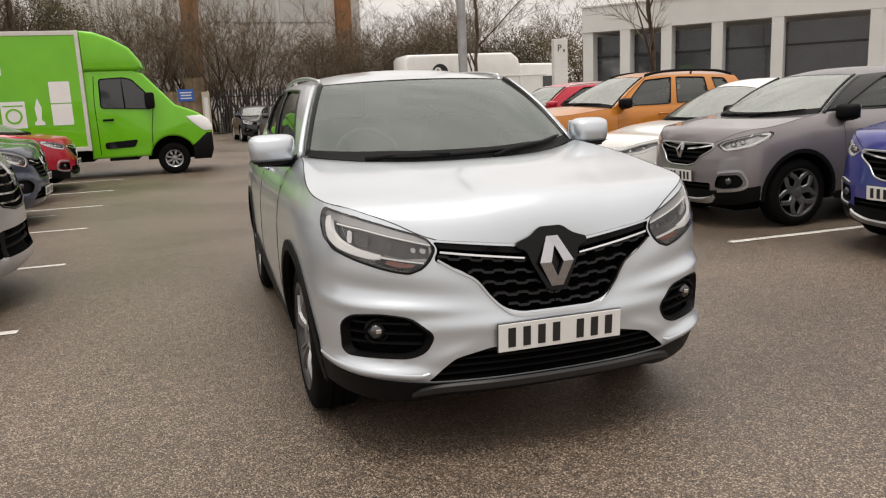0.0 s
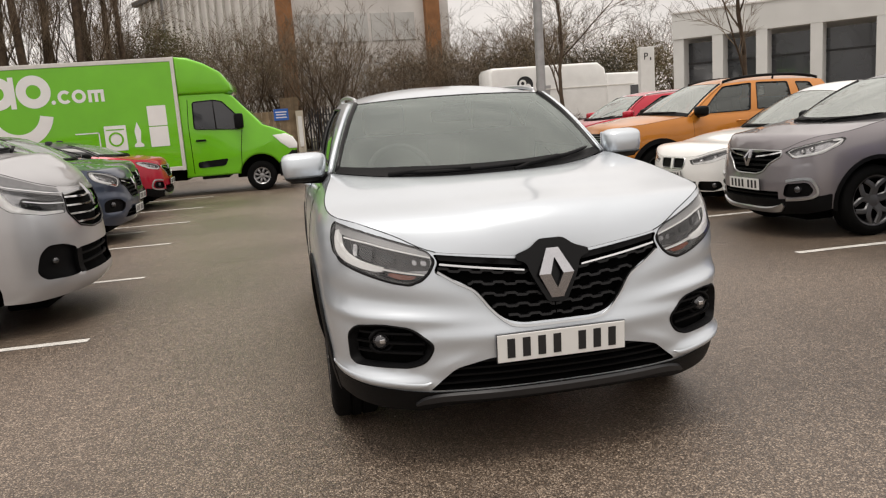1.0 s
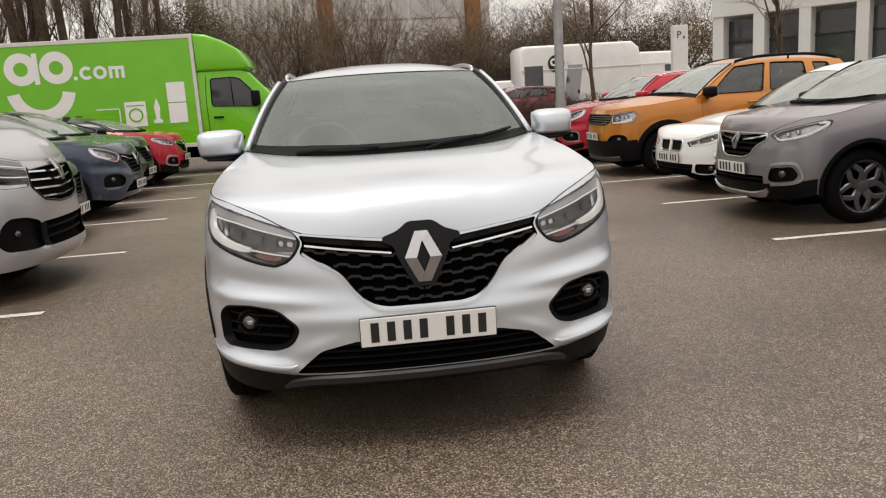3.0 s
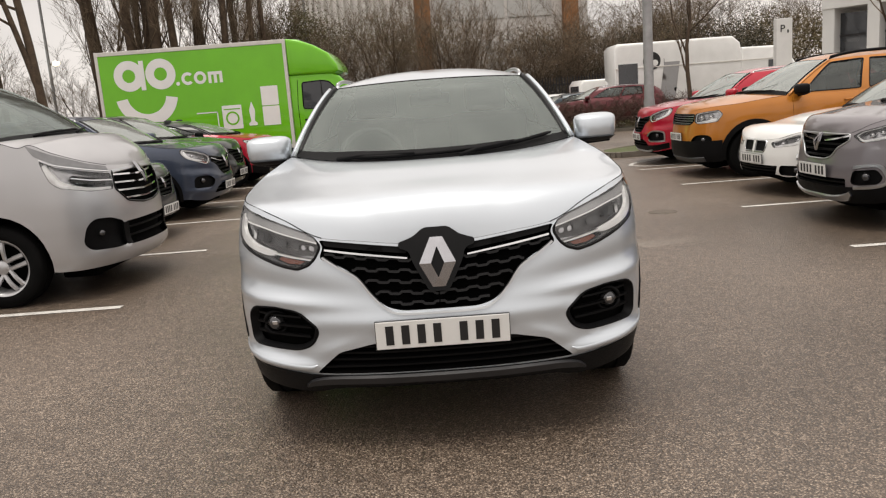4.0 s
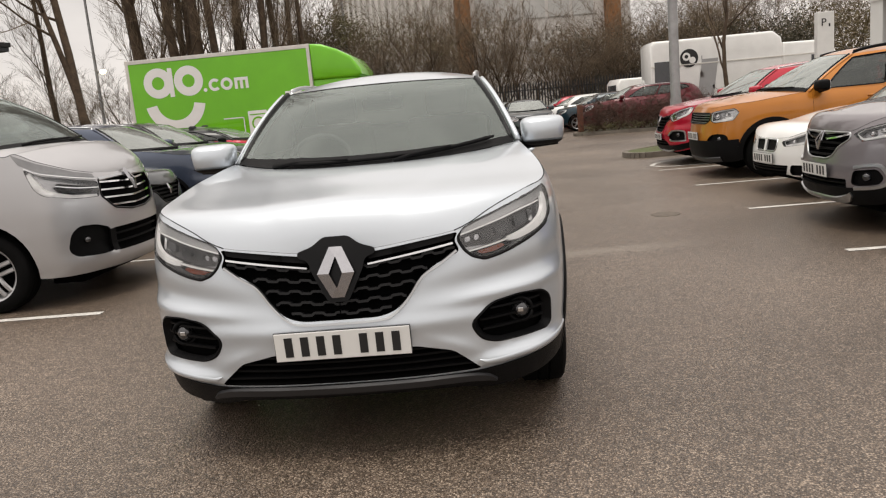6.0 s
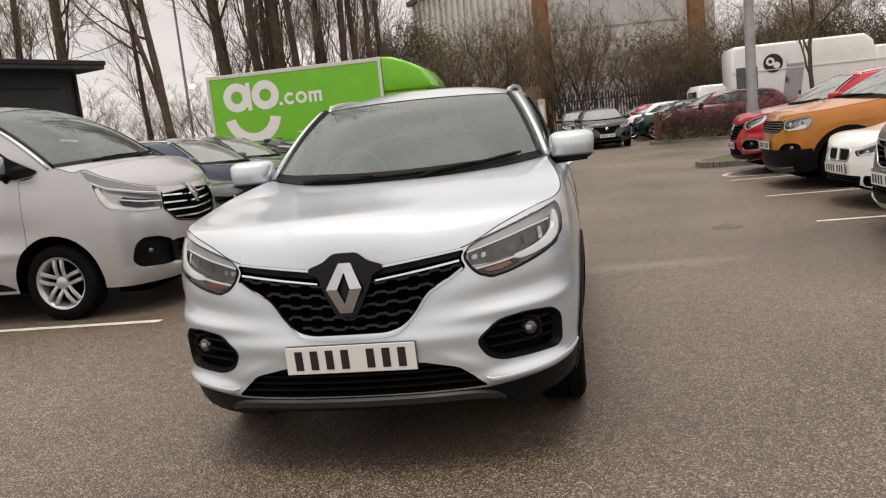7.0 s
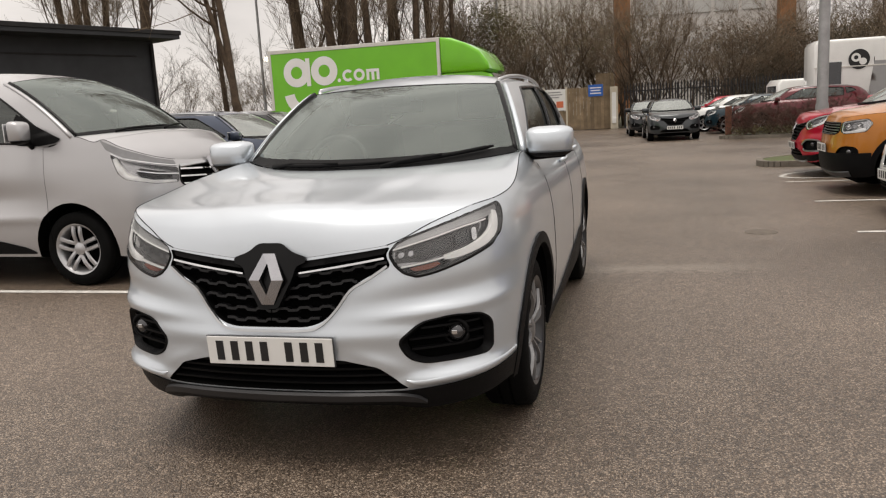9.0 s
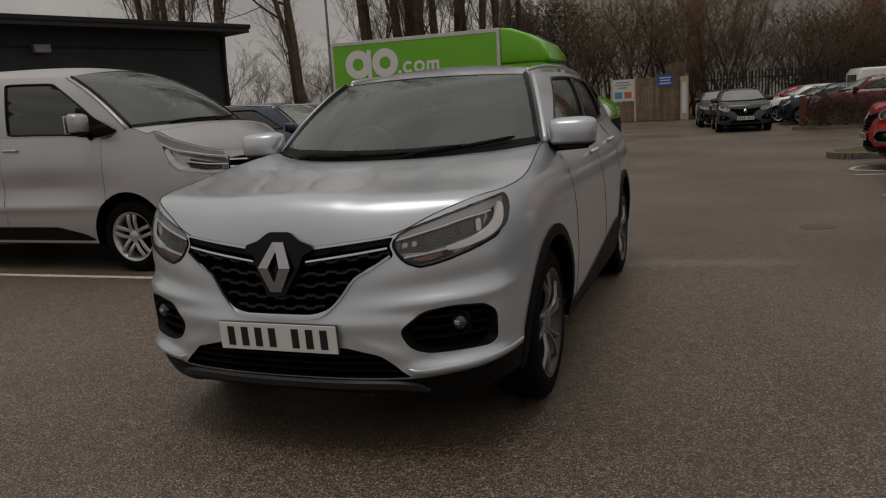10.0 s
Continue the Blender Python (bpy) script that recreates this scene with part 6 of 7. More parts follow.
for nm, pts, m_, d in (("cab_window", [(-3.10, 1.50), (-3.08, 2.10), (-2.62, 2.12), (-2.44, 2.08), (-2.02, 1.62), (-2.10, 1.44)], BAYDARK, 0.002), ("side_moulding", [(-3.10, 0.62), (-3.10, 0.76), (-2.42, 0.80), (-2.50, 0.64)], PLASTIC, 0.012)):
    for yy, sg in ((VY + 0.06, 1), (VY + 2.04, -1)):
        l = rounded(pts, 0.06)
        v, f = fill(l, [], 0.15)
        piece(nm, (np.c_[v[:, 0], np.full(len(v), yy - sg * d), v[:, 1]], f, m_), van)
v, f = tube(np.array([(x, VY + 0.055, z) for x, z in rounded([(-3.10, 1.50), (-3.08, 2.10), (-2.62, 2.12), (-2.44, 2.08), (-2.02, 1.62), (-2.10, 1.44)], 0.06)]), 0.014, 5, closed=True)
piece("window_seal", (v, f, GLOSSBLACK), van)
v, f = tube([(-2.62, VY + 0.052, 1.46), (-2.64, VY + 0.052, 2.11)], 0.014, 5)
piece("window_bar", (v, f, GLOSSBLACK), van)
v = np.array([(-1.69, VY + 0.14, 1.555), (-1.69, VY + 1.96, 1.555), (-2.20, VY + 1.88, 2.215), (-2.20, VY + 0.22, 2.215)]) + np.array([0.012, 0, 0.012])
piece("windscreen", (v, [(0, 1, 2, 3)], BAYDARK), van)
v, f = tube([(-3.20, VY + 0.055, 0.5), (-3.22, VY + 0.055, 1.6), (-3.18, VY + 0.055, 2.16)], 0.006, 4)
piece("door_gap", (v, f, VOID), van)
v, f = tube([(-2.14, VY + 0.055, 0.62), (-2.12, VY + 0.055, 1.0), (-2.05, VY + 0.055, 1.48)], 0.006, 4)
piece("door_gap", (v, f, VOID), van)
part("door_handle", box(0.22, 0.03, 0.045, (-2.98, VY + 0.045, 1.24), 0.012), PLASTIC, van)
part("door_mirror", box(0.20, 0.16, 0.34, (-2.10, VY - 0.08, 1.62), 0.05), PLASTIC, van, smooth=True)
b = prism([(-1.40, 1.25), (-1.22, 1.06), (-1.04, 0.92), (-0.86, 0.92), (-0.852, 1.03), (-0.94, 1.18), (-1.10, 1.27)], VY + 0.045, VY + 0.40, 0.02, 2)
part("headlamp", b, LAMPWHITE, van, "clear headlamp", smooth=True)
b = box(0.60, 1.9, 0.12, (-2.75, VY + 1.05, 0.42), 0.02)
part("step", b, PLASTIC, van)
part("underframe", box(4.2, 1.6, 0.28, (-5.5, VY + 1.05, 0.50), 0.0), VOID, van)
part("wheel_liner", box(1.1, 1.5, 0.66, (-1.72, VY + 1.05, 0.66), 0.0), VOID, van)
for x in (-1.72, -5.9):
    for yy, sg in ((VY + 0.20, -1), (VY + 1.90, 1)):
        hub = wheel(van, (x, yy, 0.34), 0.34, sg, 0.22, 0.175, "steel", GALV)
        hub.rotation_euler = (0, 0, radians(90))
# prints on the side: plain shapes
PRY = VY - 0.001
for i, (cx, r1, r0) in enumerate(((-7.06, 0.35, 0.15), (-6.32, 0.35, 0.15))):
    v, f = ring2(cx, 2.53, r0, r1, PRY)
    piece("print_ring", (v, f, VINYL), van, "white ring print")
v, f = flat([(-6.80, 2.19), (-6.69, 2.19), (-6.69, 2.86), (-6.80, 2.86)], PRY - 0.004)
piece("print_stem", (v, f, VINYL), van, "white bar print")
v, f = ring2(-5.94, 2.28, 0.0, 0.045, PRY, n=16)
piece("print_dot", (v, f, VINYL), van, "white dot print")
for cx, r1, a0, a1 in ((-5.705, 0.145, 0.75, 5.53), (-5.415, 0.145, 0, 2 * math.pi)):
    v, f = ring2(cx, 2.38, 0.075, r1, PRY, a0, a1, 24)
    piece("print_ring", (v, f, VINYL), van, "small white ring print")
for x in (-5.19, -5.06, -4.93):
    v, f = flat([(x - 0.035, 2.24), (x + 0.035, 2.24), (x + 0.035, 2.50), (x - 0.035, 2.50)], PRY)
    piece("print_bar", (v, f, VINYL), van, "white bar print")
v, f = flat([(-5.225, 2.43), (-4.895, 2.43), (-4.895, 2.50), (-5.225, 2.50)], PRY - 0.004)
piece("print_bar", (v, f, VINYL), van, "white bar print")
v, f = ring2(-6.71, 2.10, 0.46, 0.73, PRY, math.pi + 0.17, 2 * math.pi - 0.17, 30)
piece("print_arc", (v, f, VINYL), van, "broad white arc print")
for x0, x1, z0, z1, nm in ((-4.05, -3.65, 1.64, 2.08, "print_panel"), (-4.05, -3.65, 1.18, 1.62, "print_panel"), (-5.0, -4.54, 1.15, 1.70, "print_panel")):
    v, f = flat(rounded([(x0, z0), (x1, z0), (x1, z1), (x0, z1)], 0.02), PRY)
    piece(nm, (v, f, VINYL), van, "white panel print")
v, f = ring2(-4.77, 1.40, 0.12, 0.16, PRY - 0.004, n=24)
piece("print_circle", (v, f, GREENP), van, "green circle print")
v, f = flat([(-4.96, 1.60), (-4.58, 1.60), (-4.58, 1.625), (-4.96, 1.625)], PRY - 0.004)
piece("print_line", (v, f, GREENP), van, "green line print")
v, f = flat(rounded([(-4.40, 1.20), (-4.20, 1.20), (-4.20, 1.26), (-4.26, 1.30), (-4.23, 1.55), (-4.30, 1.76), (-4.37, 1.55), (-4.34, 1.30), (-4.40, 1.26)], 0.03), PRY)
piece("print_bottle", (v, f, VINYL), van, "white bottle-shaped print")
for x0, x1, z0, z1 in ((-5.6, -5.10, 1.555, 1.58), (-5.125, -5.10, 1.2, 1.58)):
    v, f = flat([(x0, z0), (x1, z0), (x1, z1), (x0, z1)], PRY)
    piece("print_line", (v, f, VINYL), van, "thin white line print")


# ---------------------------------------------------------------- dark shed on the far side
shed = thing("shed", pose(-15.9, 24.6, 0, 0, 0, -112), "charcoal clad flat-roofed building with overhanging dark roof", "building")
part("wall", box(22.8, 8.0, 4.70, (11.9, -5.2, 2.35), 0.01), SHEDWALL, shed)
part("wall_band", box(22.06, 8.08, 0.06, (12.3, -5.2, 4.12), 0.008), SHEDROOF, shed)
part("roof", box(24.0, 10.0, 0.16, (12.0, -5.0, 4.92), 0.02), SHEDROOF, shed)
part("roof_edge", box(23.9, 9.9, 0.16, (12.0, -5.0, 4.77), 0.02), SHEDWALL, shed, "dark fascia under the roof")
part("downpipe", box(0.12, 0.12, 4.6, (0.62, -1.12, 2.3), 0.02), SHEDROOF, shed)
part("wall_lamp", box(0.55, 0.3, 0.28, (7.6, -1.05, 4.05), 0.04), GALV, shed, "small grey wall lamp")

# ---------------------------------------------------------------- white building with dark bays
A, Bv = np.array([17.0, 32.0]), np.array([23.4, 24.6])
along = (Bv - A) / np.linalg.norm(Bv - A)
ang = math.degrees(math.atan2(along[1], along[0]))
bld = thing("showroom_building", pose(A[0], A[1], 0, 0, 0, ang), "white rendered low building with dark bays between columns", "building")
LEN = 26.0
part("fascia", box(LEN, 8.0, 1.15, (LEN / 2, 4.0, 4.72), 0.02), RENDER, bld)
part("parapet_cap", box(LEN + 0.1, 8.1, 0.08, (LEN / 2, 4.0, 5.33), 0.01), CLADDING, bld)
part("end_wall", box(0.5, 7.9, 4.15, (0.27, 4.0, 2.075), 0.01), RENDER, bld)
u = 0.52
for wd in (1.35, 1.45, 1.75, 2.0, 3.2):
    part("bay", box(wd, 0.1, 3.9, (u + wd / 2, 0.75, 2.0), 0.0), BAYDARK, bld, "dark glazed bay")
    part("bay_rail", box(wd, 0.06, 0.08, (u + wd / 2, 0.66, 3.0), 0.0), FENCE, bld)
    u += wd
    part("column", box(0.48, 0.7, 4.15, (u + 0.24, 0.36, 2.075), 0.01), RENDER, bld)
    u += 0.48
part("wall", box(LEN - u, 0.5, 4.15, (u + (LEN - u) / 2, 0.3, 2.075), 0.01), RENDER, bld)
w = new("window")
w.parent = bld
part("pane", box(1.6, 0.05, 0.9, (u + 2.2, 0.04, 3.0), 0.0), BAYDARK, w)
part("frame", box(1.75, 0.04, 1.05, (u + 2.2, 0.035, 3.0), 0.01), FENCE, w)

# ---------------------------------------------------------------- tall grey building behind the trees
tower = thing("clad_building", pose(0, 0, 0), "tall grey clad building with rust-brown columns behind bare trees", "building")
def wall_run(p, q, h, parent, ribs):
    p, q = np.array(p, float), np.array(q, float)
    d = q - p
    ln = np.linalg.norm(d)
    a = math.atan2(d[1], d[0])
    m = Matrix.Translation((*((p + q) / 2), 0)) @ Matrix.Rotation(a, 4, "Z")
    b = box(ln, 0.5, h, (0, 0, h / 2))
    bmesh.ops.transform(b, matrix=m, verts=b.verts)
    part("wall", b, CLADDING, parent)
    b = box(ln + 0.8, 1.2, 0.5, (0, -0.2, h - 0.1))
    bmesh.ops.transform(b, matrix=m, verts=b.verts)
    part("eaves", b, FENCE, parent, "dark eaves")
    for i in range(ribs):
        x = -ln / 2 + ln * (i + 0.5) / ribs
        b = box(0.35, 0.3, h - 0.4, (x, -0.35, h / 2 - 0.2))
        bmesh.ops.transform(b, matrix=m, verts=b.verts)
        part("rib", b, ALUMIN, parent)
    return m, ln


wall_run((-15.5, 88), (-1.0, 62), 15.5, tower, 18)
m2, ln2 = wall_run((-1.2, 62), (13.0, 64), 20.0, tower, 0)
for x in (-ln2 / 2 + 0.5, ln2 / 2 - 1.6):
    b = box(1.2, 0.8, 20.0, (x, -0.5, 10.0))
    bmesh.ops.transform(b, matrix=m2, verts=b.verts)
    part("column", b, RUST, tower, "rust-brown column")
for i in range(5):
    for z in (5.0, 9.0, 13.0):
        b = box(1.7, 0.14, 2.2, (-ln2 / 2 + 2.4 + i * 2.0, -0.30, z))
        bmesh.ops.transform(b, matrix=m2, verts=b.verts)
        part("window", b, mat("pale_window_glass", (0.50, 0.49, 0.47), 0.35, vary=0.2, vscale=0.7, coat=0.5) if i + z == 5.0 else bpy.data.materials["pale_window_glass"], tower)

# ---------------------------------------------------------------- end of the car park: gate, fence, verge, kerbs
b = bmesh.new()
v = [b.verts.new(p) for p in ((-60, 41.6, 0.03), (60, 41.6, 0.03), (60, 110, 1.2), (-60, 110, 1.2))]
b.faces.new(v)
tagged(part("verge", b, SOIL, None), "soil bank with leaf litter under the trees", "verge", kind="structure")
b = bmesh.new()
v = [b.verts.new(p) for p in ((-70, 18.5, 0.02), (-9.0, 18.5, 0.02), (-4.6, 41.55, 0.02), (-70, 41.55, 0.02))]
b.faces.new(v)
tagged(part("verge", b, SOIL, None), "soil and grass strip beside the car park", "verge", kind="structure")

gate = thing("timber_gate", pose(0, 0, 0), "weathered timber board gate at the end of the car park", "gate")
for i in range(13):
    x = -2.92 + i * 0.185
    part("board", box(0.175, 0.03, 2.25 + random.uniform(-0.02, 0.02), (x, 41.0 + random.uniform(-0.006, 0.006), 1.16), 0.006), TIMBER, gate)
for z in (0.4, 1.9):
    part("cross_rail", box(2.5, 0.05, 0.10, (-1.80, 41.05, z), 0.008), TIMBER, gate)
post = thing("gate_post", pose(-0.45, 41.0, 0), "cream painted square gate post with a pale box", "post")
part("post_body", box(0.40, 0.34, 2.25, (0, 0, 1.125), 0.02), CREAM, post)
part("post_panel", box(0.22, 0.03, 1.5, (0, -0.18, 1.2), 0.01), WHITESIGN, post)
part("post_box", box(0.20, 0.12, 0.30, (0.0, -0.22, 0.45), 0.02), WHITESIGN, post)
tall = thing("tall_board_fence", pose(-0.95, 41.5, 0), "taller brown timber panel behind the gate", "panel")
for i in range(5):
    part("board", box(0.19, 0.03, 3.0, (-0.4 + i * 0.2, 0, 1.5), 0.006), TIMBER, tall)
sign = thing("blue_sign", pose(-1.42, 40.95, 2.10), "blue information sign with white unreadable lines on the gate", "sign")
part("sign_face", box(0.78, 0.02, 0.62, (0, 0, 0), 0.01), BLUESIGN, sign)
for z, w_ in ((0.14, 0.60), (0.0, 0.52), (-0.15, 0.58)):
    part("print_bar", box(w_, 0.006, 0.06, (0, -0.012, z)), WHITESIGN, sign, "white bar")
hoard = thing("poster_panel", pose(-3.60, 41.0, 0), "timber hoarding with a white poster board beside the gate", "panel")
part("panel", box(1.15, 0.05, 1.15, (0, 0, 1.70), 0.01), WHITESIGN, hoard)
part("frame_post", box(0.09, 0.10, 2.4, (0.60, 0, 1.2), 0.01), CREAM, hoard)
part("frame_post", box(0.09, 0.10, 2.4, (-0.62, 0, 1.2), 0.01), CREAM, hoard)
part("orange_print", box(0.38, 0.01, 0.34, (0.24, -0.032, 1.45)), REDSIGN, hoard, "faded orange printed block")
part("blue_print", box(0.40, 0.01, 0.34, (-0.26, -0.032, 1.45)), PALEBLUE, hoard, "pale blue printed block")
for z, w_ in ((2.12, 0.7), (1.98, 0.86), (1.84, 0.5)):
    part("print_bar", box(w_, 0.01, 0.05, (-0.05, -0.032, z)), GALV, hoard, "grey bar")
for i in range(6):
    part("board", box(0.185, 0.03, 1.05 + random.uniform(-0.01, 0.01), (-0.48 + i * 0.192, 0, 0.56), 0.006), TIMBER, hoard)

fence = thing("palisade_fence", pose(0, 41.3, 0), "dark steel palisade fence along the car park's end", "fence")
pale = mesh_of("pale", [(-0.035, -0.01, 0.05), (0.035, -0.01, 0.05), (0.035, 0.01, 0.05), (-0.035, 0.01, 0.05), (-0.035, -0.01, 2.25), (0.035, -0.01, 2.25), (0.035, 0.01, 2.25), (-0.035, 0.01, 2.25), (0, -0.01, 2.42), (0, 0.01, 2.42)],
               [(0, 1, 5, 8, 4), (2, 3, 7, 9, 6), (1, 2, 6, 5), (3, 0, 4, 7), (5, 6, 9, 8), (7, 4, 8, 9)], FENCE, False)
for i in range(112):
    ob = new("pale", pale)
    ob.parent = fence
    ob.location = (0.1 + i * 0.155, random.uniform(-0.01, 0.01), random.uniform(-0.02, 0.02))
for z in (0.5, 1.95):
    part("rail", box(17.4, 0.05, 0.06, (8.75, 0.035, z), 0.0), FENCE, fence)
for i in range(7):
    part("fence_post", box(0.09, 0.09, 2.3, (0.1 + i * 2.75, 0.09, 1.15), 0.0), FENCE, fence)


def island(name, pts, top, label):
    """A raised island: kerb stones round a planted top."""
    loop = dense(rounded(pts, 0.5, 6), 0.6)
    ob = thing(name, pose(0, 0, 0), label, "kerb", kind="structure")
    n = len(loop)
    for i in range(n):
        p, q = loop[i], loop[(i + 1) % n]
        d = q - p
        ln = np.linalg.norm(d)
        if ln < 0.02:
            continue
        b = box(ln - 0.001, 0.125, 0.11, (0, 0, 0.055), 0.0)
        bmesh.ops.transform(b, matrix=Matrix.Translation((*((p + q) / 2), 0)) @ Matrix.Rotation(math.atan2(d[1], d[0]), 4, "Z"), verts=b.verts)
        part("kerb_stone", b, KERB, ob)
    v, f = fill(loop, [], 0.4)
    h = 0.10 + np.array([0.05 * noise.noise((x * 1.5, y * 1.5, 0)) for x, y in v])
    rim = np.linalg.norm(v[:, None] - loop[None], axis=2).min(1) < 0.1
    h[rim] = 0.10
    piece("planting_bed", (np.c_[v, h], f, top), ob)
    return ob


island("kerb_island", [(3.52, 13.25), (9.2, 13.35), (9.2, 15.2), (4.4, 15.2), (3.45, 14.1)], GRASS, "grass island with a concrete kerb at the row's end")
island("kerb_island", [(3.55, 24.5), (10.5, 23.0), (10.6, 25.2), (4.0, 25.9)], SOIL, "planted island with a concrete kerb and shrubs")


# ---------------------------------------------------------------- poles, signs
def lamp_post(x, y, h, r0, r1, label, arm=True):
    ob = thing("street_lamp", pose(x, y, 0), label, "lamp post")
    v, f = tube([(0, 0, 0), (0, 0, 1.1), (0, 0, 1.15), (0, 0, h)], [r0 * 1.15, r0 * 1.15, r0, r1], 14)
    piece("pole", (v, f, GALV), ob, sharp=40)
    if arm:
        v, f = tube([(0, 0, h), (-0.3, -0.05, h + 0.25), (-0.9, -0.15, h + 0.35)], r1 * 0.8, 8)
        piece("arm", (v, f, GALV), ob)
        part("lamp_head", box(0.6, 0.22, 0.12, (-1.15, -0.19, h + 0.36), 0.04), GALV, ob)
    return ob


lamp_post(4.68, 14.35, 8.0, 0.105, 0.085, "grey steel lamp post on the kerb island")
lit = lamp_post(-20.6, 40.0, 10.5, 0.09, 0.06, "thin lamp post with a lit head among the bare trees", False)
v, f = tube([(0, 0, 4.9), (0.2, -0.1, 5.05), (0.42, -0.2, 5.08)], 0.03, 6)
piece("arm", (v, f, GALV), lit)
GLOW = bpy.data.materials.new("lit_lamp")
GLOW.use_nodes = True
GLOW.node_tree.nodes["Principled BSDF"].inputs["Emission Color"].default_value = (1.0, 0.86, 0.6, 1)
GLOW.node_tree.nodes["Principled BSDF"].inputs["Emission Strength"].default_value = 3.0
b = bmesh.new()
bmesh.ops.create_uvsphere(b, u_segments=14, v_segments=8, radius=0.17, matrix=Matrix.Translation((0.5, -0.25, 5.0)) @ Matrix.Diagonal((1.2, 1, 0.8, 1)))
part("lamp_globe", b, GLOW, lit, "lit warm lamp head", smooth=True)
lamp_post(-7.6, 46.0, 10.0, 0.10, 0.07, "thin grey lamp post behind the van", False)
py = thing("parking_pylon", pose(11.6, 23.5, 0), "white parking pylon sign with a dark letter", "sign")
part("pylon_body", box(0.54, 0.22, 3.3, (0, 0, 1.65), 0.02), WHITESIGN, py)
t = bpy.data.curves.new("letter", "FONT")
t.body, t.size, t.extrude, t.align_x = "P", 0.34, 0.004, "CENTER"
letter = new("letter", t)
letter.parent = py
letter.matrix_local = pose(-0.06, -0.115, 2.86, 90)
t.materials.append(PLATEINK)
part("print_bar", box(0.05, 0.006, 0.10, (0.12, -0.113, 2.88)), PLATEINK, py, "small dark bar")
bol = thing("bollard", pose(3.95, 25.4, 0.1), "brown timber bollard at the island's corner", "bollard")
part("bollard_body", box(0.20, 0.20, 0.95, (0, 0, 0.475), 0.03), mat("red_brown_timber", (0.16, 0.06, 0.035), 0.8, vary=0.3, vscale=5, fine=0.2, bscale=60), bol)

# ---------------------------------------------------------------- white vans behind the planted island
def white_van(x, y, l, h, hood, label):
    ob = thing("panel_van", pose(x, y, 0), label, "van")
    b = prism([(0, 0.45), (0, h - 0.15), (0.12, h), (l - 0.35, h), (l - 0.05, h - 0.25), (l + 0.05, h - 0.8), (l + 0.05, 0.45)], 0, 2.0, 0.10, 3)
    part("body", b, WHITEP, ob, smooth=True)
    b = prism([(l, 0.45), (l, h - 0.45), (l + 1.5, h - 0.47), (l + 1.75, h - 0.6), (l + 2.5, hood + 0.1), (l + 3.1, hood - 0.25), (l + 3.2, 0.5)], 0.05, 1.95, 0.10, 3)
    part("cab", b, WHITEP, ob, smooth=True)
    part("load_door", box(0.75, 0.05, 1.7, (0.50, -0.005, 1.5), 0.02), BAYDARK, ob, "dark open load door")
    part("door_gap", box(0.015, 0.02, 1.9, (1.9, -0.003, 1.5)), VOID, ob)
    part("roof_gutter", box(l + 1.2, 0.03, 0.05, (l / 2 + 0.6, -0.01, h - 0.95), 0.01), ALUMIN, ob)
    part("side_moulding", box(l, 0.04, 0.12, (l / 2, -0.01, 0.85), 0.01), GREYPLASTIC, ob)
    part("cab_window", box(0.8, 0.03, 0.55, (l + 1.45, 0.04, hood + 0.55), 0.01), BAYDARK, ob)
    v, f = ring2(1.42, h - 0.72, 0.0, 0.34, -0.02, n=28)
    piece("print_disc", (v, f, PLATEINK), ob, "dark round print")
    for cx, cz, r0, r1 in ((-0.10, 0.06, 0.07, 0.15), (0.12, -0.08, 0.0, 0.12)):
        v, f = ring2(1.42 + cx, h - 0.72 + cz, r0, r1, -0.03, n=20)
        piece("print_bar", (v, f, VINYL), ob, "white shape")
    # slanted mid-grey block on the van's side
    v, f = flat([(1.7, 0.9), (2.3, 0.9), (2.5, h - 0.8), (1.9, h - 0.8)], -0.016)
    piece("print_block", (v, f, mat("grey_print", (0.33, 0.33, 0.33), 0.5, vary=0.1, vscale=4) if "grey_print" not in bpy.data.materials else bpy.data.materials["grey_print"]), ob, "grey print")
    for xx in (0.9, l + 2.1):
        for yy, sg in ((0.14, -1), (1.86, 1)):
            hub = wheel(ob, (xx, yy, 0.34), 0.34, sg, 0.22, 0.20, "steel", SATIN)
            hub.rotation_euler = (0, 0, radians(90))
    return ob


white_van(7.0, 27.8, 4.9, 3.12, 1.30, "white high-roofed van with a round dark print side-on")
part_van = thing("panel_van", pose(6.6, 33.0, 0, 0, 0, 8), "small white van parked behind others", "van")
b = prism([(0, 0.4), (0, 1.75), (0.15, 1.95), (2.6, 1.95), (2.7, 1.6), (2.7, 0.4)], 0, 1.8, 0.1, 3)
part("body", b, WHITEP, part_van, smooth=True)
part("rear_window", box(0.03, 1.2, 0.5, (-0.01, 0.9, 1.45), 0.01), BAYDARK, part_van)

BACK_ROW = lambda x, y: pose(x, y, 0, 0, 0, -90)
build_car("suv", suv_spec(step=0.09), BACK_ROW(4.15, 27.1), "dark red SUV behind bare shrubs", DARKRED, "cars at the end")
TEALP = paint("dark_teal_paint", (0.012, 0.032, 0.045), 0.2, 0.35)
build_car("hatchback", HATCH, BACK_ROW(3.4, 29.5), "dark teal hatchback in the far row", TEALP, "cars at the end")
build_car("hatchback", HATCH, BACK_ROW(2.75, 32.0), "white hatchback in the far row", WHITEP, "cars at the end")
build_car("hatchback", HATCH, BACK_ROW(2.5, 34.5), "red hatchback in the far row", REDP, "cars at the end")


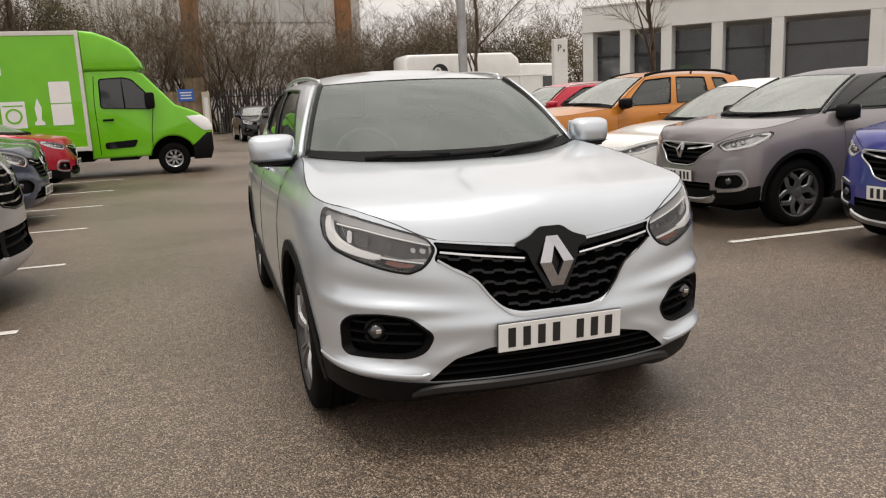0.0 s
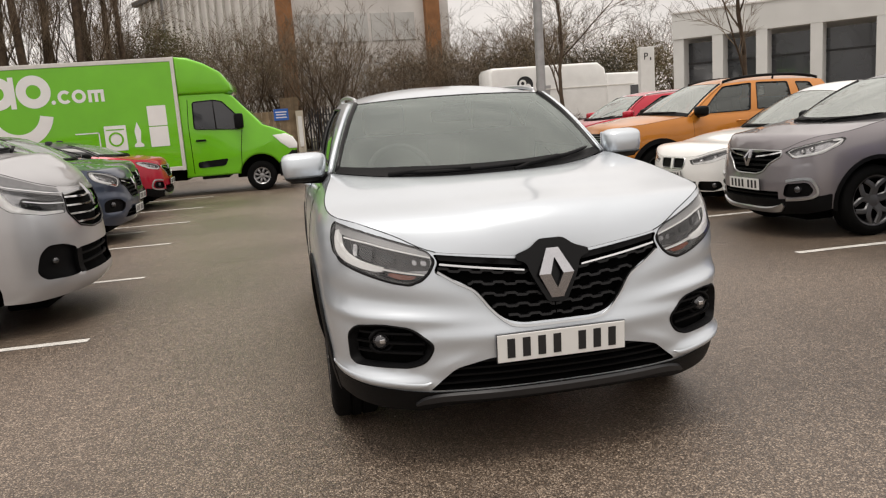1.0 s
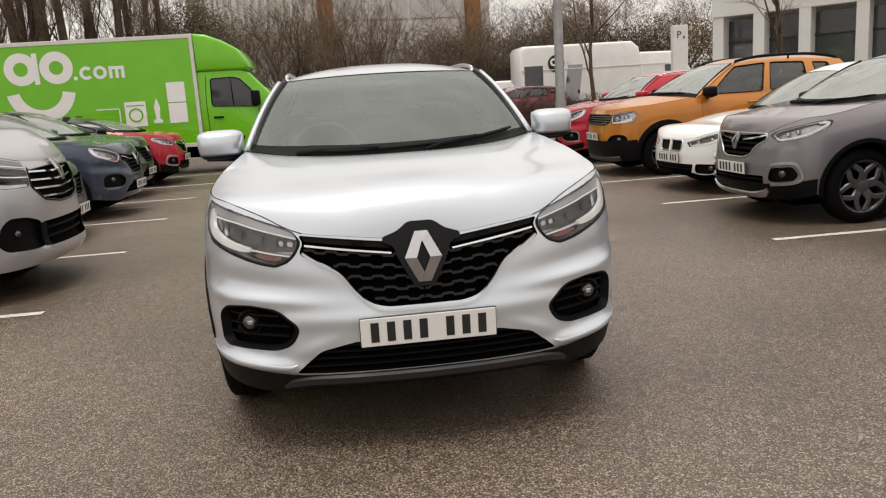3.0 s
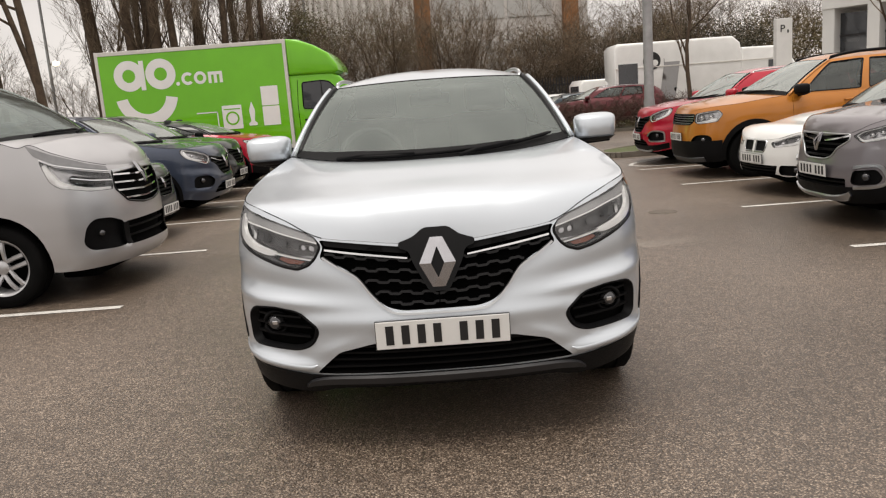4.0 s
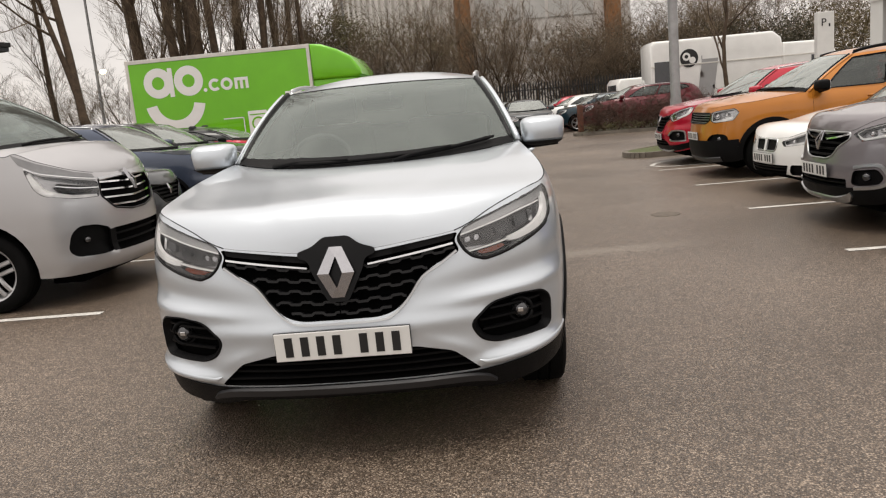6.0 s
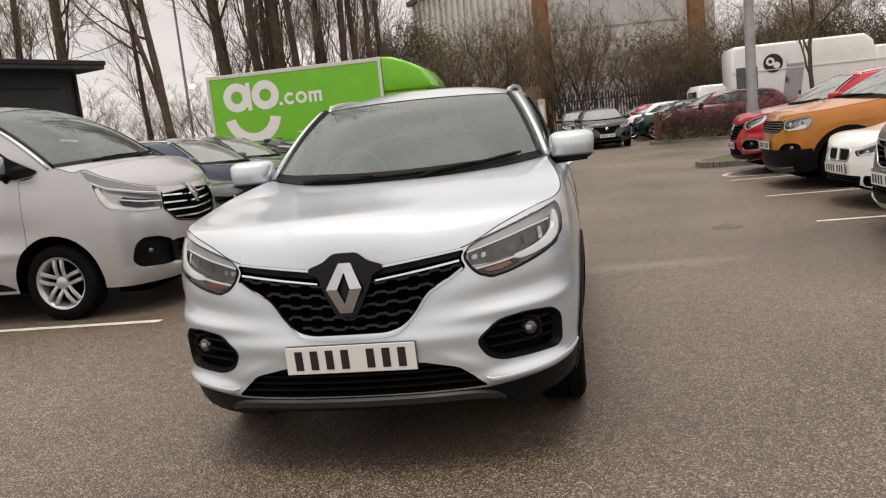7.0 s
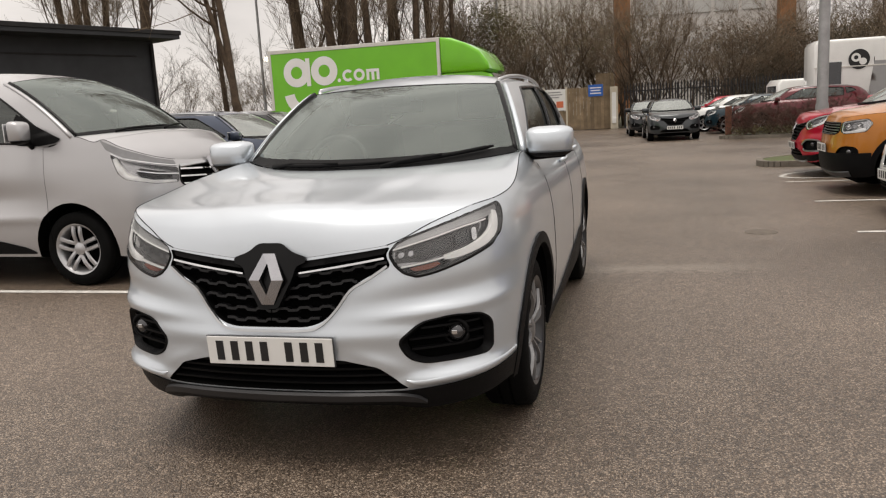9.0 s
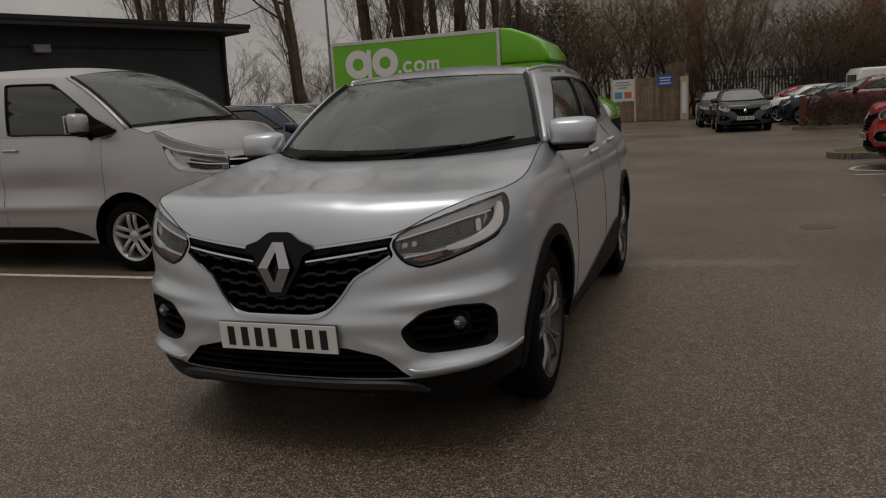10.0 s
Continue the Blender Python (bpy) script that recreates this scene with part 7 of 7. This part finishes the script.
# ---------------------------------------------------------------- bare trees and shrubs
def grow(seed, h, r, levels, lean=0.15, spread=0.6, forks=4, up=0.25, first=0.35, twig_r=0.006, wob=0.10, limb=0.5, main=None, dirn=None):
    """A bare tree: (trunk data, twig data). The trunk and limbs are round, twigs three-sided."""
    rng = np.random.RandomState(seed)
    thick, thin = [], []

    def branch(p, d, ln, rad, level):
        n = 6 if level < 2 else 3 if level == 2 else 2 if level == 3 else 1
        pts, rr = [p], [rad]
        q, dd = p.copy(), d.copy()
        for i in range(n):
            dd = dd + rng.normal(0, wob * (0.3 if main and level == 0 else 1), 3) + np.array([0, 0, 0 if dirn and level == 0 else up * 0.25])
            dd /= np.linalg.norm(dd)
            q = q + dd * ln / n
            pts.append(q.copy())
            rr.append(max(twig_r * 0.5, rad * (1 - 0.62 * (i + 1) / n)))
        (thick if level < 2 else thin).append(tube(pts, rr, 7 if level == 0 else 5 if level == 1 else 3))
        if level >= levels:
            return
        k = (main or forks + 2) if level == 0 else forks
        for j in range(k):
            t = first + (1 - first) * (j + rng.uniform(0, 0.9)) / k if level == 0 else rng.uniform(0.2, 1.0)
            x = t * n
            i = min(int(x), n - 1)
            base = pts[i] + (pts[i + 1] - pts[i]) * (x - i)
            ax = pts[i + 1] - pts[i]
            ax /= np.linalg.norm(ax)
            side = np.cross(ax, rng.normal(0, 1, 3))
            side /= np.linalg.norm(side) + 1e-9
            s = spread * rng.uniform(0.6, 1.3)
            nd = ax * math.cos(s) + side * math.sin(s)
            branch(base, nd, ln * (rng.uniform(0.16, 0.30) if main and level == 0 else rng.uniform(0.42, 0.68)), max(twig_r, rr[i] * rng.uniform(0.8, 1.2) * (limb if level == 0 else 0.5)), level + 1)

    branch(np.zeros(3), np.array(dirn or [rng.normal(0, lean), rng.normal(0, lean), 1.0]), h, r, 0)
    return merge(*thick), merge(*thin)


def tree_kind(seed, **kw):
    a, c = grow(seed, **kw)
    return mesh_of("trunk", *a, BARK), mesh_of("crown", *c, TWIG, False)


def plant(kind, x, y, z, turn, s, name, label, cat, group, sz=None):
    ob = thing(name, Matrix.Translation((x, y, z)) @ Matrix.Rotation(turn, 4, "Z") @ Matrix.Diagonal((s, s, sz or s, 1)), label, cat, group)
    for nm, me in zip(("trunk", "crown"), kind):
        p = new(nm, me)
        p.parent = ob
    return ob


TALL = [tree_kind(11 + i, h=21.0, r=0.30, levels=4, lean=0.02, spread=0.62, forks=5, up=0.9, first=0.10, twig_r=0.010, limb=0.20, wob=0.10, main=15) for i in range(4)]
SAP = [tree_kind(40 + i, h=6.0, r=0.075, levels=4, lean=0.10, spread=0.55, forks=4, up=0.55, first=0.15, twig_r=0.008) for i in range(4)]
YOUNG = tree_kind(71, h=5.0, r=0.085, levels=4, lean=0.02, spread=0.65, forks=5, up=0.5, first=0.30, twig_r=0.006)

rnd = random.Random(5)
for i, (x, y, s) in enumerate(((-30.4, 38, 0.9), (-29.5, 38.4, 0.85), (-27.0, 38, 1.2), (-17.3, 38, 0.75), (-16.75, 38, 1.3), (-15.1, 38, 1.0), (-14.5, 38.3, 0.9), (-13.9, 38, 1.15), (-12.95, 38, 0.85), (-12.4, 40, 0.8), (-10.9, 39, 0.8), (-10.0, 41, 0.7), (-16.9, 43, 0.8), (-13.6, 44, 0.75), (-12.0, 46, 0.9), (-8.8, 40, 0.65), (-32.5, 40, 1.0), (-35, 41, 1.0), (-26.0, 45, 0.7))):
    plant(TALL[i % 4], x, y, 0, rnd.uniform(0, 6.28), s, "bare_tree", "tall bare winter tree with a straight brown trunk", "tree", "bare trees")
# twin-stemmed tree behind the parked row
plant(tree_kind(93, h=12, r=0.15, levels=4, spread=0.9, forks=3, up=0.35, first=0.34, twig_r=0.008, wob=0.12, limb=0.42, main=6, dirn=[-0.20, 0, 1.0]), -11.35, 20.5, 0, 0.0, 1.0, "bare_tree", "twin-stemmed bare tree leaning over the parked cars", "tree", "bare trees")
plant(tree_kind(97, h=11, r=0.11, levels=4, spread=0.9, forks=3, up=0.4, first=0.34, twig_r=0.008, wob=0.12, limb=0.42, main=5, dirn=[-0.17, 0.03, 1.0]), -11.1, 20.6, 0, 0.0, 1.0, "bare_tree", "bare tree beside its twin behind the parked cars", "tree", "bare trees")
plant(YOUNG, 8.85, 24.4, 0.1, 0.5, 1.05, "young_tree", "slim bare young tree on the planted island", "tree", "young trees")
plant(YOUNG, 13.6, 20.6, 0, 2.5, 1.2, "young_tree", "slim bare young tree by the white building", "tree", "young trees")

# thicket behind the fence: saplings too many to count, joined
def thicket(name, places, kinds, label, extra=None):
    groups = {}
    for k, x, y, z, turn, s, sz in places:
        for j, me in enumerate(kinds[k % len(kinds)]):
            co = np.empty(len(me.vertices) * 3)
            me.vertices.foreach_get("co", co)
            co = co.reshape(-1, 3) * (s, s, sz)
            c, sn = math.cos(turn), math.sin(turn)
            co = np.stack([co[:, 0] * c - co[:, 1] * sn + x, co[:, 0] * sn + co[:, 1] * c + y, co[:, 2] + z], 1)
            ls = np.empty(len(me.loops), int)
            me.loops.foreach_get("vertex_index", ls)
            st = np.empty(len(me.polygons), int)
            me.polygons.foreach_get("loop_total", st)
            groups.setdefault(j, []).append((co, ls, st))
    ob = thing(name, pose(0, 0, 0), label, "shrubs", kind="stuff")
    for j, items in groups.items():
        me = bpy.data.meshes.new(("stems", "twigs")[j])
        co = np.concatenate([a for a, _, _ in items])
        base = np.cumsum([0] + [len(a) for a, _, _ in items])[:-1]
        ls = np.concatenate([l + o for (_, l, _), o in zip(items, base)])
        st = np.concatenate([s for _, _, s in items])
        me.vertices.add(len(co))
        me.vertices.foreach_set("co", co.ravel())
        me.loops.add(len(ls))
        me.loops.foreach_set("vertex_index", ls)
        me.polygons.add(len(st))
        me.polygons.foreach_set("loop_start", np.r_[0, np.cumsum(st)[:-1]])
        me.polygons.foreach_set("loop_total", st)
        me.update(calc_edges=True)
        me.materials.append((extra or (BARK, TWIG))[j])
        p = new(("stems", "twigs")[j], me)
        p.parent = ob
        p["kind"] = "stuff"
    return ob


def leaves(name, blobs, n, size, material, parent, seed=3):
    """Small single leaves scattered through clumps."""
    rng = np.random.RandomState(seed)
    vs = []
    for (x, y, z), (rx, ry, rz), share in blobs:
        k = int(n * share)
        d = rng.normal(0, 0.45, (k, 3)) * (rx, ry, rz) + (x, y, z)
        a = rng.normal(0, 1, (k, 3))
        a /= np.linalg.norm(a, axis=1)[:, None]
        b_ = np.cross(a, rng.normal(0, 1, (k, 3)))
        b_ /= np.linalg.norm(b_, axis=1)[:, None]
        s = size * rng.uniform(0.6, 1.4, (k, 1))
        vs.append(np.stack([d - a * s, d + b_ * s * 0.5, d + a * s, d - b_ * s * 0.5], 1).reshape(-1, 3))
    v = np.concatenate(vs)
    v[:, 2] = np.maximum(v[:, 2], 0.03)
    f = [(i, i + 1, i + 2, i + 3) for i in range(0, len(v), 4)]
    p = piece(name, (v, f, material), parent, smooth=False)
    p["kind"] = "stuff"
    return p


places = []
for i in range(85):
    x = rnd.uniform(-17, 15)
    y = rnd.uniform(42.3, 50)
    s = rnd.uniform(0.6, 1.0)
    places.append((i, x, y, 0.02 + (y - 41.6) * 0.017, rnd.uniform(0, 6.28), s * 1.2, s * (0.85 if x < 3 else 0.6)))
for i in range(42):
    s = rnd.uniform(0.75, 1.15)
    places.append((i + 1, rnd.uniform(-13, 9), rnd.uniform(42.2, 45), 0.02, rnd.uniform(0, 6.28), s, s * rnd.uniform(0.5, 0.75)))
th = thicket("thicket", places, SAP, "dense thicket of bare brown saplings behind the fence")
blobs = [((rnd.uniform(-16, 2), rnd.uniform(43, 48), rnd.uniform(4.0, 6.5)), (1.6, 1.2, 1.2), 1 / 26) for _ in range(26)]
leaves("budding_leaves", blobs, 9000, 0.05, BUD, th, 4)
blobs = [((rnd.uniform(-12.0, -6.4), rnd.uniform(42.5, 46), rnd.uniform(2.5, 7.2)), (1.2, 0.9, 1.1), 1 / 28) for _ in range(28)]
leaves("ivy_leaves", blobs, 15000, 0.06, BUD, th, 14)
blobs = [((rnd.uniform(5, 20), rnd.uniform(44, 49), rnd.uniform(1.0, 4.6)), (1.7, 1.2, 1.0), 1 / 46) for _ in range(46)]
leaves("dark_leaves", blobs, 42000, 0.065, IVY, th, 6)
BROWNLEAF = mat("dead_brown_leaves", (0.160, 0.112, 0.055), 0.8, vary=0.5, vscale=1.5, alt=(0.09, 0.080, 0.036), fine=0.3, bscale=40)
places = []
for i in range(48):
    x = rnd.uniform(12, 42)
    y = rnd.uniform(46, 62)
    s = rnd.uniform(1.0, 1.6)
    places.append((i, x, y, 0.3, rnd.uniform(0, 6.28), s, s * 0.55))
th2 = thicket("thicket", places, SAP, "brown bare woodland beyond the white building")
blobs = [((rnd.uniform(12, 44), rnd.uniform(46, 60), rnd.uniform(0.8, 5.0)), (2.4, 1.6, 1.2), 1 / 60) for _ in range(60)]
leaves("brown_leaves", blobs, 60000, 0.085, BROWNLEAF, th2, 8)
places = []
for i in range(42):
    x = rnd.uniform(-46, -12)
    y = rnd.uniform(36, 62)
    s = rnd.uniform(0.6, 1.0)
    places.append((i, x, y, 0.1, rnd.uniform(0, 6.28), s, s * 0.7))
thicket("thicket", places, SAP, "low bare undergrowth and saplings among the tall trees")
# shrubs on the planted island
SHRUB = [(mesh_of("stems", *grow(130 + i, h=0.85, r=0.018, levels=3, lean=0.5, spread=0.8, forks=5, up=0.2, first=0.05, twig_r=0.004, wob=0.2)[0], REDTWIG), mesh_of("twigs", *grow(130 + i, h=0.85, r=0.018, levels=3, lean=0.5, spread=0.8, forks=5, up=0.2, first=0.05, twig_r=0.004, wob=0.2)[1], REDTWIG, False)) for i in range(3)]
places = []
for i in range(46):
    u_ = rnd.random()
    places.append((i, 4.2 + 5.9 * u_, 25.1 - 1.4 * u_ + rnd.uniform(-0.5, 0.6), 0.1, rnd.uniform(0, 6.28), rnd.uniform(0.9, 1.4), rnd.uniform(0.75, 1.1)))
sh = thicket("shrubs", places, SHRUB, "bare red-brown shrubs on the planted island", (REDTWIG, REDTWIG))
leaves("low_leaves", [((4.3 + 0.5 * i, 24.8 - 0.11 * i, 0.25), (0.4, 0.5, 0.14), 1 / 12) for i in range(12)], 4000, 0.03, BUD, sh, 9)
